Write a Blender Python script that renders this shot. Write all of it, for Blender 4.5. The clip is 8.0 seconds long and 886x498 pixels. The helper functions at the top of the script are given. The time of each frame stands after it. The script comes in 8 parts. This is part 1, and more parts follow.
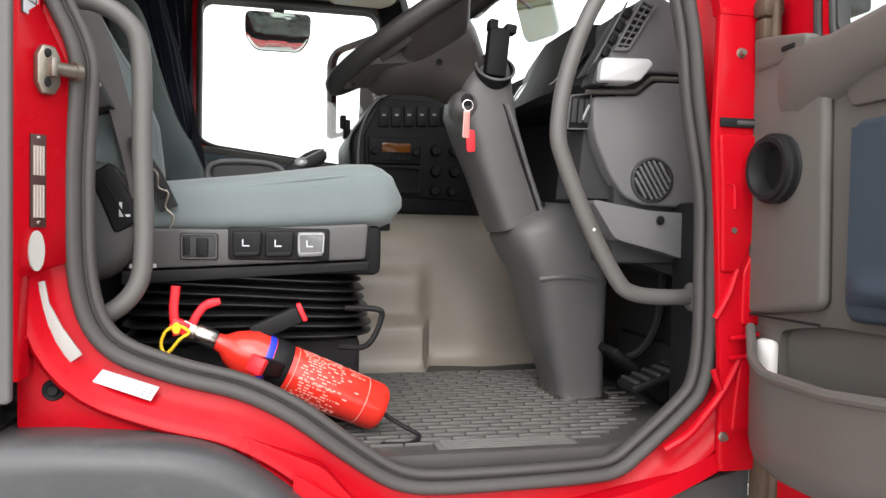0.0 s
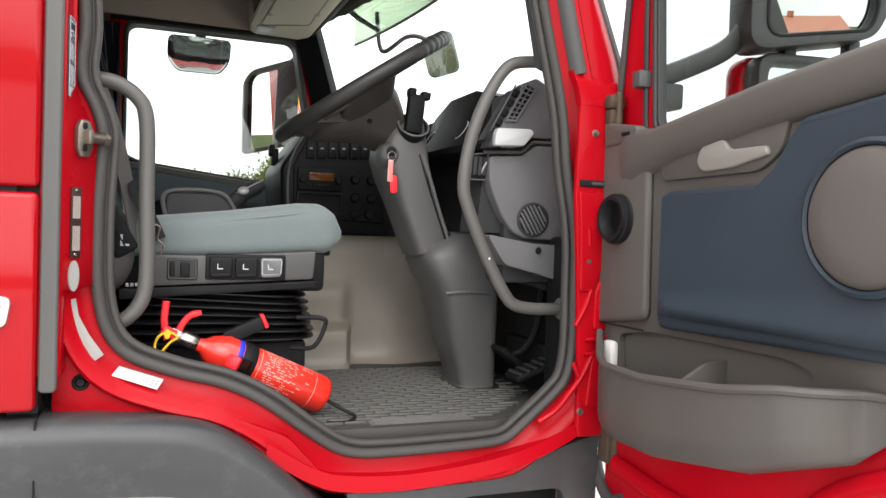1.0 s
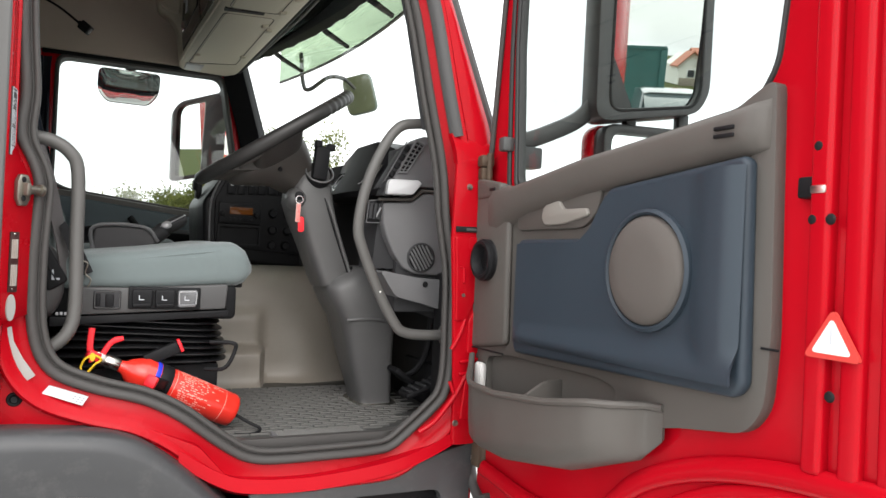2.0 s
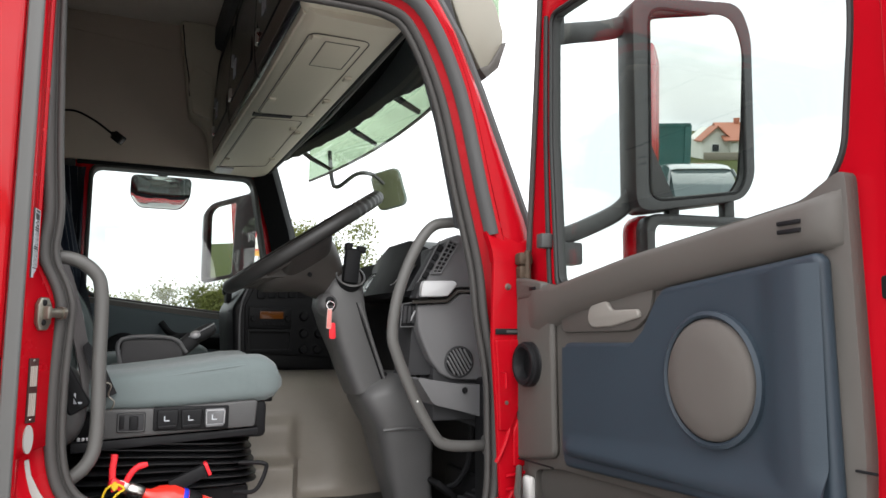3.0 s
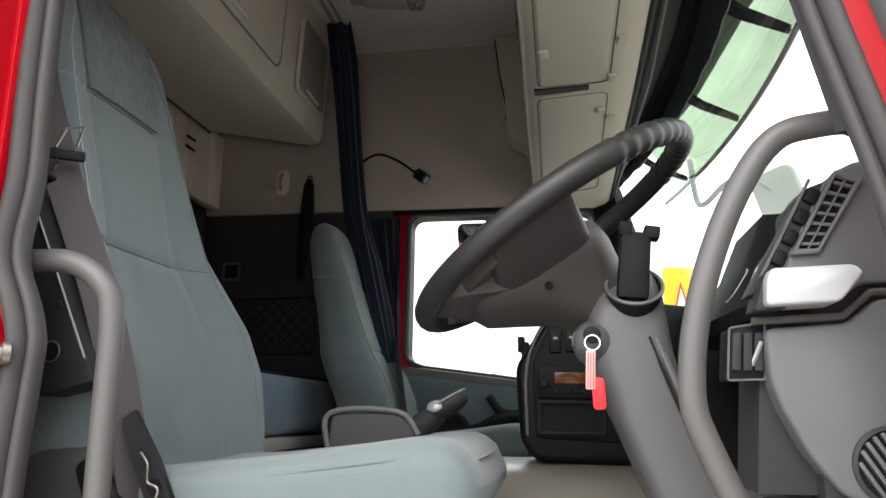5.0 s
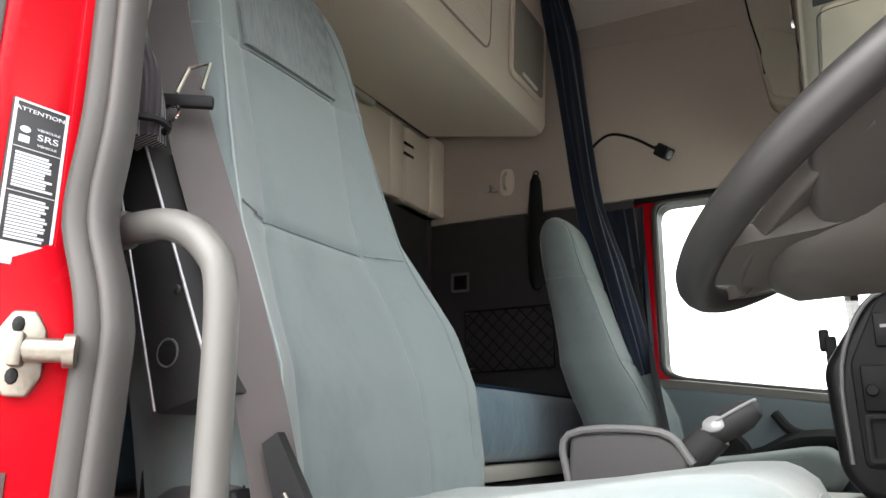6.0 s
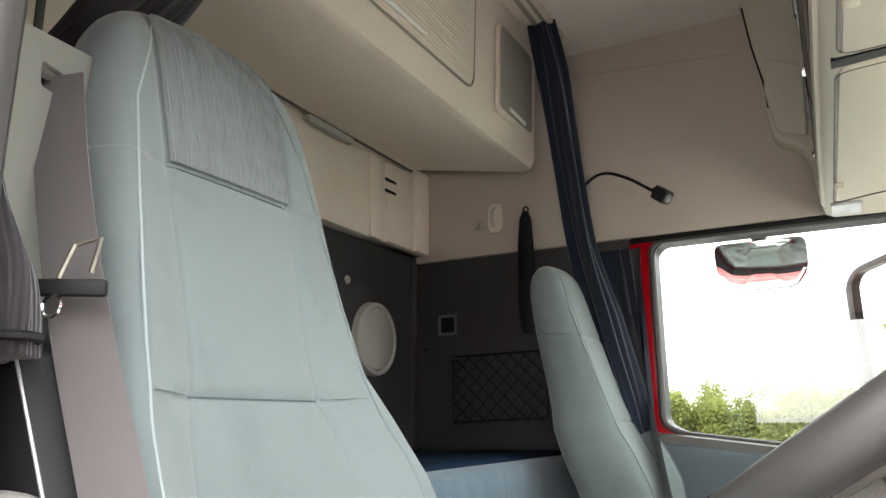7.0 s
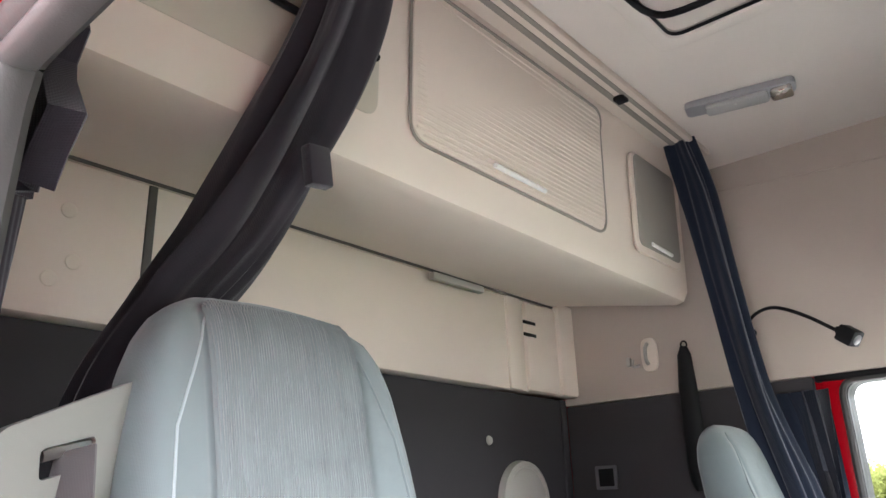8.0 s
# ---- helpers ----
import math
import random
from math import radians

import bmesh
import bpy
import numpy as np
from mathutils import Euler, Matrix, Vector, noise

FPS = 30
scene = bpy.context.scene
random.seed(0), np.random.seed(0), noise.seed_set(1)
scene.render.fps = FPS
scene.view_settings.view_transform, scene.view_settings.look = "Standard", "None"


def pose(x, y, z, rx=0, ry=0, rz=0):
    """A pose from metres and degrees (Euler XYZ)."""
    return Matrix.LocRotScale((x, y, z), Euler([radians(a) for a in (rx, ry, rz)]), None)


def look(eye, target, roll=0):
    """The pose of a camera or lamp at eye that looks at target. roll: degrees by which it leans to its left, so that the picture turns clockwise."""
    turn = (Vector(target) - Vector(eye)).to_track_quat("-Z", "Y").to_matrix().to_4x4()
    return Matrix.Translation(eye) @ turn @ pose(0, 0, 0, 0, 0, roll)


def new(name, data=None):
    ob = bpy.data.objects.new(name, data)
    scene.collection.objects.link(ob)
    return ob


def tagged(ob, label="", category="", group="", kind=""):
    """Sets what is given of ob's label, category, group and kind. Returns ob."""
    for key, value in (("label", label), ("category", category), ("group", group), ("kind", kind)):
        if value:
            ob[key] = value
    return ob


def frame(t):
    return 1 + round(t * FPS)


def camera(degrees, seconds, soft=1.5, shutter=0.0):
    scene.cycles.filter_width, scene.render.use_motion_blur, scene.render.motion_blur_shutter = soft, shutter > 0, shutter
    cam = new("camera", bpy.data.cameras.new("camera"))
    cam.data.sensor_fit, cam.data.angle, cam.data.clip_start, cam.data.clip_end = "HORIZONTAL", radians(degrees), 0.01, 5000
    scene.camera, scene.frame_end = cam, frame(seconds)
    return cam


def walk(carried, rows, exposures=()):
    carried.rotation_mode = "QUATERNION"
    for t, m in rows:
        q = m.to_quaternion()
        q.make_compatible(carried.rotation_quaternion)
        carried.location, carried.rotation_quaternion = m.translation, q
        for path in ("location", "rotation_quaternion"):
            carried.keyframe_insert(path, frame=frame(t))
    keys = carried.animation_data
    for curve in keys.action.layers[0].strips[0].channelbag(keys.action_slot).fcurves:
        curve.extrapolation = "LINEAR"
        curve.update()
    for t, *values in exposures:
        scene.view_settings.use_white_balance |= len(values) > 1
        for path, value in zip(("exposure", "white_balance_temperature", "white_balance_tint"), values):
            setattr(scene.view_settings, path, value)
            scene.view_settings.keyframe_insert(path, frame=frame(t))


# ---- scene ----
cam = camera(61.0, 8.0)
EXPOSURES = [(0.0, 1.58, 6500, 11), (0.5, 1.36, 6500, 11), (1.0, 1.27, 6500, 10), (1.7, 1.22, 6500, 10), (2.8, 1.13, 6400, 10), (3.5, 0.90, 6350, 11), (4.2, 0.83, 6350, 11), (5.3, 2.1, 6400, 11), (5.5, 2.36, 6400, 11), (6.0, 2.66, 6500, 10), (7.0, 3.22, 6600, 10), (7.5, 3.64, 7000, 18), (8.0, 3.98, 6150, 17)]
PATH = [
    (0, (-0.051, 0.077, 1.703), (0.391, 2.026, 1.639), 1.1),
    (0.5, (-0.065, -0.074, 1.725), (0.318, 1.888, 1.683), 0.6),
    (1, (-0.214, -0.264, 1.758), (0.499, 1.604, 1.707), 2.0),
    (1.5, (-0.252, -0.459, 1.782), (0.613, 1.345, 1.75), 3.5),
    (1.7, (-0.231, -0.552, 1.796), (0.634, 1.251, 1.772), 3.2),
    (2.8, (-0.212, -0.53, 1.838), (0.63, 1.277, 2.007), 0.6),
    (3, (-0.197, -0.466, 1.857), (0.582, 1.362, 2.082), 0.5),
    (3.5, (-0.074, -0.321, 1.87), (0.476, 1.575, 2.19), 0.5),
    (4, (0.111, -0.121, 1.873), (0.385, 1.821, 2.262), 0.4),
    (4.2, (0.152, -0.019, 1.869), (0.314, 1.932, 2.282), 0.5),
    (5.3, (0.283, 0.567, 1.82), (-0.184, 2.465, 2.243), 1.3),
    (5.5, (0.253, 0.633, 1.814), (-0.316, 2.507, 2.219), 1.8),
    (6, (0.188, 0.782, 1.834), (-0.724, 2.497, 2.312), 0.3),
    (6.5, (0.187, 0.815, 1.9), (-0.761, 2.465, 2.517), 0.6),
    (7, (0.161, 0.897, 2.054), (-0.738, 2.625, 2.508), -0.7),
    (7.2, (0.15, 0.931, 2.177), (-0.739, 2.698, 2.467), -2.1),
    (7.5, (0.146, 0.974, 2.297), (-0.801, 2.703, 2.634), -3.7),
    (7.8, (0.116, 0.99, 2.346), (-0.968, 2.599, 2.833), -4.0),
    (8, (0.169, 1.037, 2.336), (-1.043, 2.487, 2.988), -2.0),
]
walk(cam, [(t, look(eye, target, roll)) for t, eye, target, roll in PATH], EXPOSURES)


# ---------- world, sky and sun ----------
SUN_AZ, SUN_EL = 190.0, 38.0
world = bpy.data.worlds.new("overcast_sky")
world.use_nodes = True
scene.world = world
wt = world.node_tree
for nd in list(wt.nodes):
    wt.nodes.remove(nd)


def node(tree, kind, **sets):
    nd = tree.nodes.new(kind)
    for key, value in sets.items():
        if key in nd.inputs:
            nd.inputs[key].default_value = value
    return nd


wo = node(wt, "ShaderNodeOutputWorld")
sky = node(wt, "ShaderNodeTexSky")
sky.sky_type = "NISHITA"
sky.sun_disc = False
sky.sun_elevation, sky.sun_rotation = radians(SUN_EL), radians(SUN_AZ)
sky.dust_density = 3.0
coord = node(wt, "ShaderNodeTexCoord")
squash = node(wt, "ShaderNodeMapping")
squash.inputs["Scale"].default_value = (1.0, 1.0, 2.6)
cloud = node(wt, "ShaderNodeTexNoise", Scale=2.4, Detail=7.0, Roughness=0.55)
ramp = node(wt, "ShaderNodeValToRGB")
ramp.color_ramp.elements[0].position, ramp.color_ramp.elements[0].color = 0.36, (0.42, 0.43, 0.445, 1)
ramp.color_ramp.elements[1].position, ramp.color_ramp.elements[1].color = 0.64, (1.0, 1.0, 1.0, 1)
bg_sky = node(wt, "ShaderNodeBackground", Strength=0.10)
bg_cloud = node(wt, "ShaderNodeBackground", Strength=2.3)
mixw = node(wt, "ShaderNodeMixShader", Fac=0.88)
wt.links.new(coord.outputs["Generated"], squash.inputs["Vector"])
wt.links.new(squash.outputs[0], cloud.inputs["Vector"])
wt.links.new(cloud.outputs["Fac"], ramp.inputs["Fac"])
wt.links.new(sky.outputs[0], bg_sky.inputs["Color"])
# the cloud cover is brighter overhead than at the horizon
height = node(wt, "ShaderNodeSeparateXYZ")
lift = node(wt, "ShaderNodeMapRange")
lift.inputs["To Min"].default_value, lift.inputs["To Max"].default_value = 0.78, 1.05
shade = node(wt, "ShaderNodeVectorMath")
shade.operation = "SCALE"
wt.links.new(coord.outputs["Generated"], height.inputs[0])
wt.links.new(height.outputs["Z"], lift.inputs["Value"])
wt.links.new(ramp.outputs[0], shade.inputs[0])
wt.links.new(lift.outputs[0], shade.inputs["Scale"])
wt.links.new(shade.outputs[0], bg_cloud.inputs["Color"])
wt.links.new(bg_sky.outputs[0], mixw.inputs[1])
wt.links.new(bg_cloud.outputs[0], mixw.inputs[2])
wt.links.new(mixw.outputs[0], wo.inputs["Surface"])

sun_data = bpy.data.lights.new("sun", "SUN")
sun_data.energy, sun_data.angle, sun_data.color = 0.6, radians(35), (1.0, 0.96, 0.9)
sun = new("sun", sun_data)
az, el = radians(SUN_AZ), radians(SUN_EL)
to_sun = Vector((math.sin(az) * math.cos(el), math.cos(az) * math.cos(el), math.sin(el)))
sun.matrix_world = Matrix.Translation((0, 0, 20)) @ to_sun.to_track_quat("Z", "Y").to_matrix().to_4x4()


# ---------- materials ----------
def paint(name, rgb, rough=0.5, metal=0.0, var=0.10, scale=6.0, bump=0.06, grain=260.0, coat=0.0, dirt=0.0, dirt_rgb=(0.16, 0.14, 0.12), spec=0.36):
    """A surface with broad and fine variation of its colour and gloss, and a fine relief."""
    m = bpy.data.materials.new(name)
    m.use_nodes = True
    t = m.node_tree
    bs = t.nodes["Principled BSDF"]
    bs.inputs["Metallic"].default_value = metal
    bs.inputs["Coat Weight"].default_value = coat
    bs.inputs["Coat Roughness"].default_value = 0.05
    bs.inputs["Specular IOR Level"].default_value = spec
    tc = node(t, "ShaderNodeTexCoord")
    big = node(t, "ShaderNodeTexNoise", Scale=scale, Detail=4.0, Roughness=0.6)
    fine = node(t, "ShaderNodeTexNoise", Scale=grain, Detail=2.0)
    for n in (big, fine):
        t.links.new(tc.outputs["Object"], n.inputs["Vector"])
    dark = tuple(c * (1 - var) for c in rgb)
    light = tuple(min(1, c * (1 + var)) for c in rgb)
    mx = node(t, "ShaderNodeMix")
    mx.data_type = "RGBA"
    mx.inputs[6].default_value, mx.inputs[7].default_value = (*dark, 1), (*light, 1)
    t.links.new(big.outputs["Fac"], mx.inputs[0])
    out = mx.outputs[2]
    if dirt > 0:
        spots = node(t, "ShaderNodeTexNoise", Scale=scale * 3.1, Detail=8.0, Roughness=0.7)
        t.links.new(tc.outputs["Object"], spots.inputs["Vector"])
        cut = node(t, "ShaderNodeMapRange")
        cut.inputs["From Min"].default_value, cut.inputs["From Max"].default_value = 0.52, 0.78
        cut.inputs["To Max"].default_value = dirt
        t.links.new(spots.outputs["Fac"], cut.inputs["Value"])
        md = node(t, "ShaderNodeMix")
        md.data_type = "RGBA"
        md.inputs[7].default_value = (*dirt_rgb, 1)
        t.links.new(cut.outputs[0], md.inputs[0])
        t.links.new(out, md.inputs[6])
        out = md.outputs[2]
    t.links.new(out, bs.inputs["Base Color"])
    rr = node(t, "ShaderNodeMapRange")
    rr.inputs["To Min"].default_value, rr.inputs["To Max"].default_value = max(0.02, rough - 0.09), min(1.0, rough + 0.09)
    t.links.new(big.outputs["Fac"], rr.inputs["Value"])
    t.links.new(rr.outputs[0], bs.inputs["Roughness"])
    if bump > 0:
        bp = node(t, "ShaderNodeBump", Strength=bump, Distance=0.002)
        t.links.new(fine.outputs["Fac"], bp.inputs["Height"])
        t.links.new(bp.outputs[0], bs.inputs["Normal"])
    return m


def woven(name, rgb, size=420.0, strength=0.35, var=0.10, stripes=False, rough=0.95, fold=0.0, soil=0.0):
    """Cloth: a fine weave, or raised stripes, over broad wear."""
    m = paint(name, rgb, rough, var=var, scale=2.2 if soil else 5.0, bump=0.0, spec=0.2, dirt=soil, dirt_rgb=tuple(0.55 * c for c in rgb))
    t = m.node_tree
    bs = t.nodes["Principled BSDF"]
    bs.inputs["Sheen Weight"].default_value = 0.25
    tc = node(t, "ShaderNodeTexCoord")
    wv = node(t, "ShaderNodeTexWave", Scale=size / 6.3, Distortion=1.2 if stripes else 0.3, Detail=1.0)
    wv.bands_direction = "Y"
    t.links.new(tc.outputs["Object"], wv.inputs["Vector"])
    h = wv.outputs["Fac"]
    if not stripes:
        w2 = node(t, "ShaderNodeTexWave", Scale=size / 6.3, Distortion=0.3, Detail=1.0)
        w2.bands_direction = "Z"
        t.links.new(tc.outputs["Object"], w2.inputs["Vector"])
        ad = node(t, "ShaderNodeMath")
        t.links.new(wv.outputs["Fac"], ad.inputs[0])
        t.links.new(w2.outputs["Fac"], ad.inputs[1])
        h = ad.outputs[0]
    bp = node(t, "ShaderNodeBump", Strength=strength, Distance=0.0012)
    t.links.new(h, bp.inputs["Height"])
    last = bp.outputs[0]
    if fold > 0:
        nz = node(t, "ShaderNodeTexNoise", Scale=9.0, Detail=3.0)
        t.links.new(tc.outputs["Object"], nz.inputs["Vector"])
        b2 = node(t, "ShaderNodeBump", Strength=fold, Distance=0.02)
        t.links.new(nz.outputs["Fac"], b2.inputs["Height"])
        t.links.new(last, b2.inputs["Normal"])
        last = b2.outputs[0]
    t.links.new(last, bs.inputs["Normal"])
    return m


def glassy(name, rgb=(1, 1, 1), rough=0.0, gloss=0.05):
    """A thin pane: it lets most light straight through and reflects a little of it."""
    m = bpy.data.materials.new(name)
    m.use_nodes = True
    t = m.node_tree
    t.nodes.remove(t.nodes["Principled BSDF"])
    tr = node(t, "ShaderNodeBsdfTransparent", Color=(*rgb, 1))
    gl = node(t, "ShaderNodeBsdfGlossy", Roughness=rough)
    lw = node(t, "ShaderNodeLayerWeight", Blend=0.5)
    pw = node(t, "ShaderNodeMath")
    pw.operation, pw.inputs[1].default_value = "POWER", 4.0
    ml = node(t, "ShaderNodeMath")
    ml.operation, ml.inputs[1].default_value, ml.inputs[2].default_value = "MULTIPLY_ADD", 0.5, gloss
    mx = node(t, "ShaderNodeMixShader")
    t.links.new(lw.outputs["Facing"], pw.inputs[0])
    t.links.new(pw.outputs[0], ml.inputs[0])
    t.links.new(ml.outputs[0], mx.inputs[0])
    t.links.new(tr.outputs[0], mx.inputs[1])
    t.links.new(gl.outputs[0], mx.inputs[2])
    t.links.new(mx.outputs[0], t.nodes["Material Output"].inputs["Surface"])
    return m


RED = paint("red_paint", (0.38, 0.0025, 0.009), 0.22, var=0.05, bump=0.0, coat=0.0, spec=0.16)
RED_BODY = paint("red_body_paint", (0.32, 0.002, 0.006), 0.20, var=0.05, bump=0.0, coat=0.46, spec=0.1)
RED_JAMB = paint("red_jamb_paint", (0.355, 0.0025, 0.008), 0.26, var=0.07, bump=0.02, grain=90, coat=0.0, spec=0.13, dirt=0.25, dirt_rgb=(0.28, 0.02, 0.02))
RUBBER = paint("seal_rubber", (0.055, 0.052, 0.050), 0.5, var=0.12, bump=0.08, grain=500, spec=0.2)
DARK_RUBBER = paint("dark_window_rubber", (0.020, 0.020, 0.020), 0.5, var=0.15, bump=0.08, grain=500)
# strip grey made lighter for the sky that the rear pillar strip reflects
PALE_STRIP = paint("sky_lightened_rubber", (0.086, 0.085, 0.083), 0.5, var=0.1, bump=0.05)
STRIP = paint("grey_trim_strip", (0.062, 0.062, 0.062), 0.5, bump=0.05)
ARCH = paint("wheel_arch_plastic", (0.043, 0.044, 0.046), 0.36, var=0.14, bump=0.15, grain=700, dirt=0.35, dirt_rgb=(0.13, 0.125, 0.12))
PALE_GUARD = paint("pale_mudguard", (0.30, 0.31, 0.32), 0.55, bump=0.1, dirt=0.4)
DASH = paint("dark_dash_plastic", (0.036, 0.036, 0.038), 0.55, var=0.10, bump=0.22, grain=900, spec=0.2)
DASH_LIGHT = paint("grey_dash_plastic", (0.125, 0.124, 0.127), 0.50, var=0.08, bump=0.22, grain=900)
SHROUD = paint("column_plastic", (0.094, 0.092, 0.092), 0.36, var=0.10, bump=0.2, grain=900)
SEAT_PLASTIC = paint("seat_side_plastic", (0.062, 0.061, 0.061), 0.45, var=0.1, bump=0.15, grain=900)
BLACK = paint("black_plastic", (0.010, 0.010, 0.011), 0.52, var=0.2, bump=0.1, grain=600, spec=0.15)
BELLOWS = paint("black_bellows_rubber", (0.012, 0.012, 0.013), 0.33, var=0.2, bump=0.1)
TRIM = paint("door_trim_plastic", (0.078, 0.071, 0.064), 0.50, var=0.07, bump=0.25, grain=1000)
TRIM_LIGHT = paint("pale_trim_plastic", (0.40, 0.38, 0.34), 0.5, var=0.06, bump=0.1)
TRIM_BLUE = paint("blue_door_panel", (0.024, 0.035, 0.047), 0.50, var=0.12, bump=0.2, grain=800)
SPEAKER = paint("speaker_cloth", (0.092, 0.082, 0.074), 0.75, var=0.05, bump=0.5, grain=1500)
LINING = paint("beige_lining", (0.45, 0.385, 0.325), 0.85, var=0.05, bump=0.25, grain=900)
# lighter copy of the lining beige, with the ceiling's bounce light in its colour
CEILING = paint("bounce_lit_ceiling_lining", (0.72, 0.655, 0.585), 0.85, var=0.04, bump=0.25, grain=900)
LINING_GREY = paint("dark_lining", (0.045, 0.042, 0.045), 0.85, var=0.12, bump=0.35, grain=900)
LOCKER = paint("beige_locker_plastic", (0.67, 0.58, 0.49), 0.6, var=0.05, bump=0.15, grain=700)
WALL_PANEL = paint("beige_wall_panel", (0.70, 0.595, 0.515), 0.7, var=0.05, bump=0.2, grain=800)
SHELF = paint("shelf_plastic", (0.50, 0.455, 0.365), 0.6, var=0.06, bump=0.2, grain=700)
TUNNEL = paint("tunnel_vinyl", (0.265, 0.236, 0.203), 0.32, var=0.12, bump=0.2, grain=500, dirt=0.2)
MAT_RIB = paint("worn_mat_ribs", (0.115, 0.112, 0.106), 0.6, var=0.3, scale=12, bump=0.1, dirt=0.5, dirt_rgb=(0.2, 0.19, 0.17))
MAT_RUBBER = paint("floor_mat_rubber", (0.052, 0.052, 0.050), 0.5, var=0.2, bump=0.2, dirt=0.5, dirt_rgb=(0.17, 0.155, 0.13))
GASKET = paint("beige_gasket", (0.26, 0.235, 0.20), 0.6, bump=0.1)
SEAT = woven("seat_cloth", (0.136, 0.163, 0.163), 1600, 0.10, fold=0.16, soil=0.5)
SEAT_RIB = woven("ribbed_seat_cloth", (0.136, 0.157, 0.156), 560, 0.45, stripes=True, soil=0.7)
PIPING = paint("pale_piping", (0.28, 0.32, 0.32), 0.8, bump=0)
SEAM = paint("seam_thread", (0.05, 0.07, 0.075), 0.9, bump=0)
CURTAIN = woven("navy_curtain_cloth", (0.007, 0.011, 0.022), 700, 0.3)
CURTAIN_GREY = woven("plum_curtain_cloth", (0.016, 0.013, 0.018), 1100, 0.25)
BELT = woven("belt_webbing", (0.066, 0.058, 0.058), 1500, 0.12, var=0.05, rough=0.6)
BUNK = woven("bunk_cloth", (0.10, 0.15, 0.19), 600, 0.3, fold=0.5)
BUNK_NAVY = paint("bunk_edge_cloth", (0.010, 0.021, 0.042), 1.0, var=0.25, scale=14, bump=0.6, grain=500, spec=0.05)
HANDLE = paint("grab_rail_coating", (0.088, 0.085, 0.081), 0.42, var=0.06, bump=0.05)
WORN_STEEL = paint("worn_dull_steel", (0.235, 0.218, 0.185), 0.42, metal=0.9, var=0.3, scale=60, bump=0.15, grain=300, dirt=0.5, dirt_rgb=(0.16, 0.12, 0.09))
STEEL = paint("bright_steel", (0.62, 0.60, 0.56), 0.28, metal=1.0, var=0.12, bump=0.03)
CHROME = paint("chrome", (0.8, 0.8, 0.8), 0.08, metal=1.0, var=0.02, bump=0)
ALU = paint("brushed_badge_metal", (0.72, 0.72, 0.72), 0.35, metal=0.9, var=0.05, bump=0)
EXT_RED = paint("extinguisher_red", (0.72, 0.03, 0.018), 0.3, var=0.05, bump=0.0, coat=0.4)
BRIGHT_RED = paint("bright_red_plastic", (0.75, 0.02, 0.03), 0.4, var=0.05, bump=0)
YELLOW = paint("yellow_plastic", (0.75, 0.5, 0.02), 0.5, bump=0)
BLUE = paint("blue_band", (0.02, 0.04, 0.55), 0.4, bump=0)
WHITE = paint("white_plastic", (0.75, 0.74, 0.70), 0.5, bump=0)
DARK_SILVER = paint("dark_silver_plastic", (0.13, 0.13, 0.135), 0.3, metal=0.4, bump=0)
SILVER = paint("silver_plastic", (0.36, 0.36, 0.37), 0.35, metal=0.3, bump=0)
REFLECTOR = paint("white_reflective_tape", (0.31, 0.305, 0.29), 0.4, var=0.04, bump=0.1, grain=300)
LABEL_BLACK = paint("label_black", (0.03, 0.03, 0.032), 0.5, bump=0)
LABEL_GREY = paint("label_grey_paper", (0.50, 0.52, 0.55), 0.5, bump=0)
WHEEL_LEATHER = paint("steering_wheel_leather", (0.018, 0.017, 0.0165), 0.42, var=0.12, bump=0.12, grain=1400)
MIRROR = bpy.data.materials.new("mirror_glass")
MIRROR.use_nodes = True
MIRROR.node_tree.nodes["Principled BSDF"].inputs["Metallic"].default_value = 1.0
MIRROR.node_tree.nodes["Principled BSDF"].inputs["Roughness"].default_value = 0.0
MIRROR.node_tree.nodes["Principled BSDF"].inputs["Base Color"].default_value = (0.78, 0.82, 0.82, 1)
GLASS = glassy("window_glass", (0.82, 0.85, 0.83))
VISOR_GREEN = glassy("green_visor_acrylic", (0.52, 0.595, 0.49), rough=0.05)
PRINTED = glassy("dotted_glass_print", (0.17, 0.18, 0.20), rough=0.25)
DISPLAY = paint("radio_display", (0.030, 0.014, 0.004), 0.2, bump=0)
DISPLAY.node_tree.nodes["Principled BSDF"].inputs["Emission Color"].default_value = (1.0, 0.28, 0.02, 1)
DISPLAY.node_tree.nodes["Principled BSDF"].inputs["Emission Strength"].default_value = 0.022


# ---------- mesh helpers ----------
def thing(name, at, label, category, group="", kind=""):
    ob = new(name)
    ob.location = at
    ob.empty_display_size = 0.1
    return tagged(ob, label, category, group, kind)


def part(name, bm, material, parent=None, label="", smooth=40, kind="", category=""):
    """Link a bmesh, whose places are the world's, as one mesh object under a thing or part."""
    me = bpy.data.meshes.new(name)
    bmesh.ops.recalc_face_normals(bm, faces=bm.faces)
    if smooth:
        lim = radians(smooth)
        for fc in bm.faces:
            fc.smooth = True
        for e in bm.edges:
            if len(e.link_faces) == 2 and e.calc_face_angle(0) > lim:
                e.smooth = False
    bm.to_mesh(me)
    bm.free()
    me.materials.append(material)
    ob = new(name, me)
    if parent is not None:
        ob.parent = parent
        base = Vector()
        up = parent
        while up is not None:
            base += up.location
            up = up.parent
        me.transform(Matrix.Translation(-base))
    return tagged(ob, label, category, "", kind)


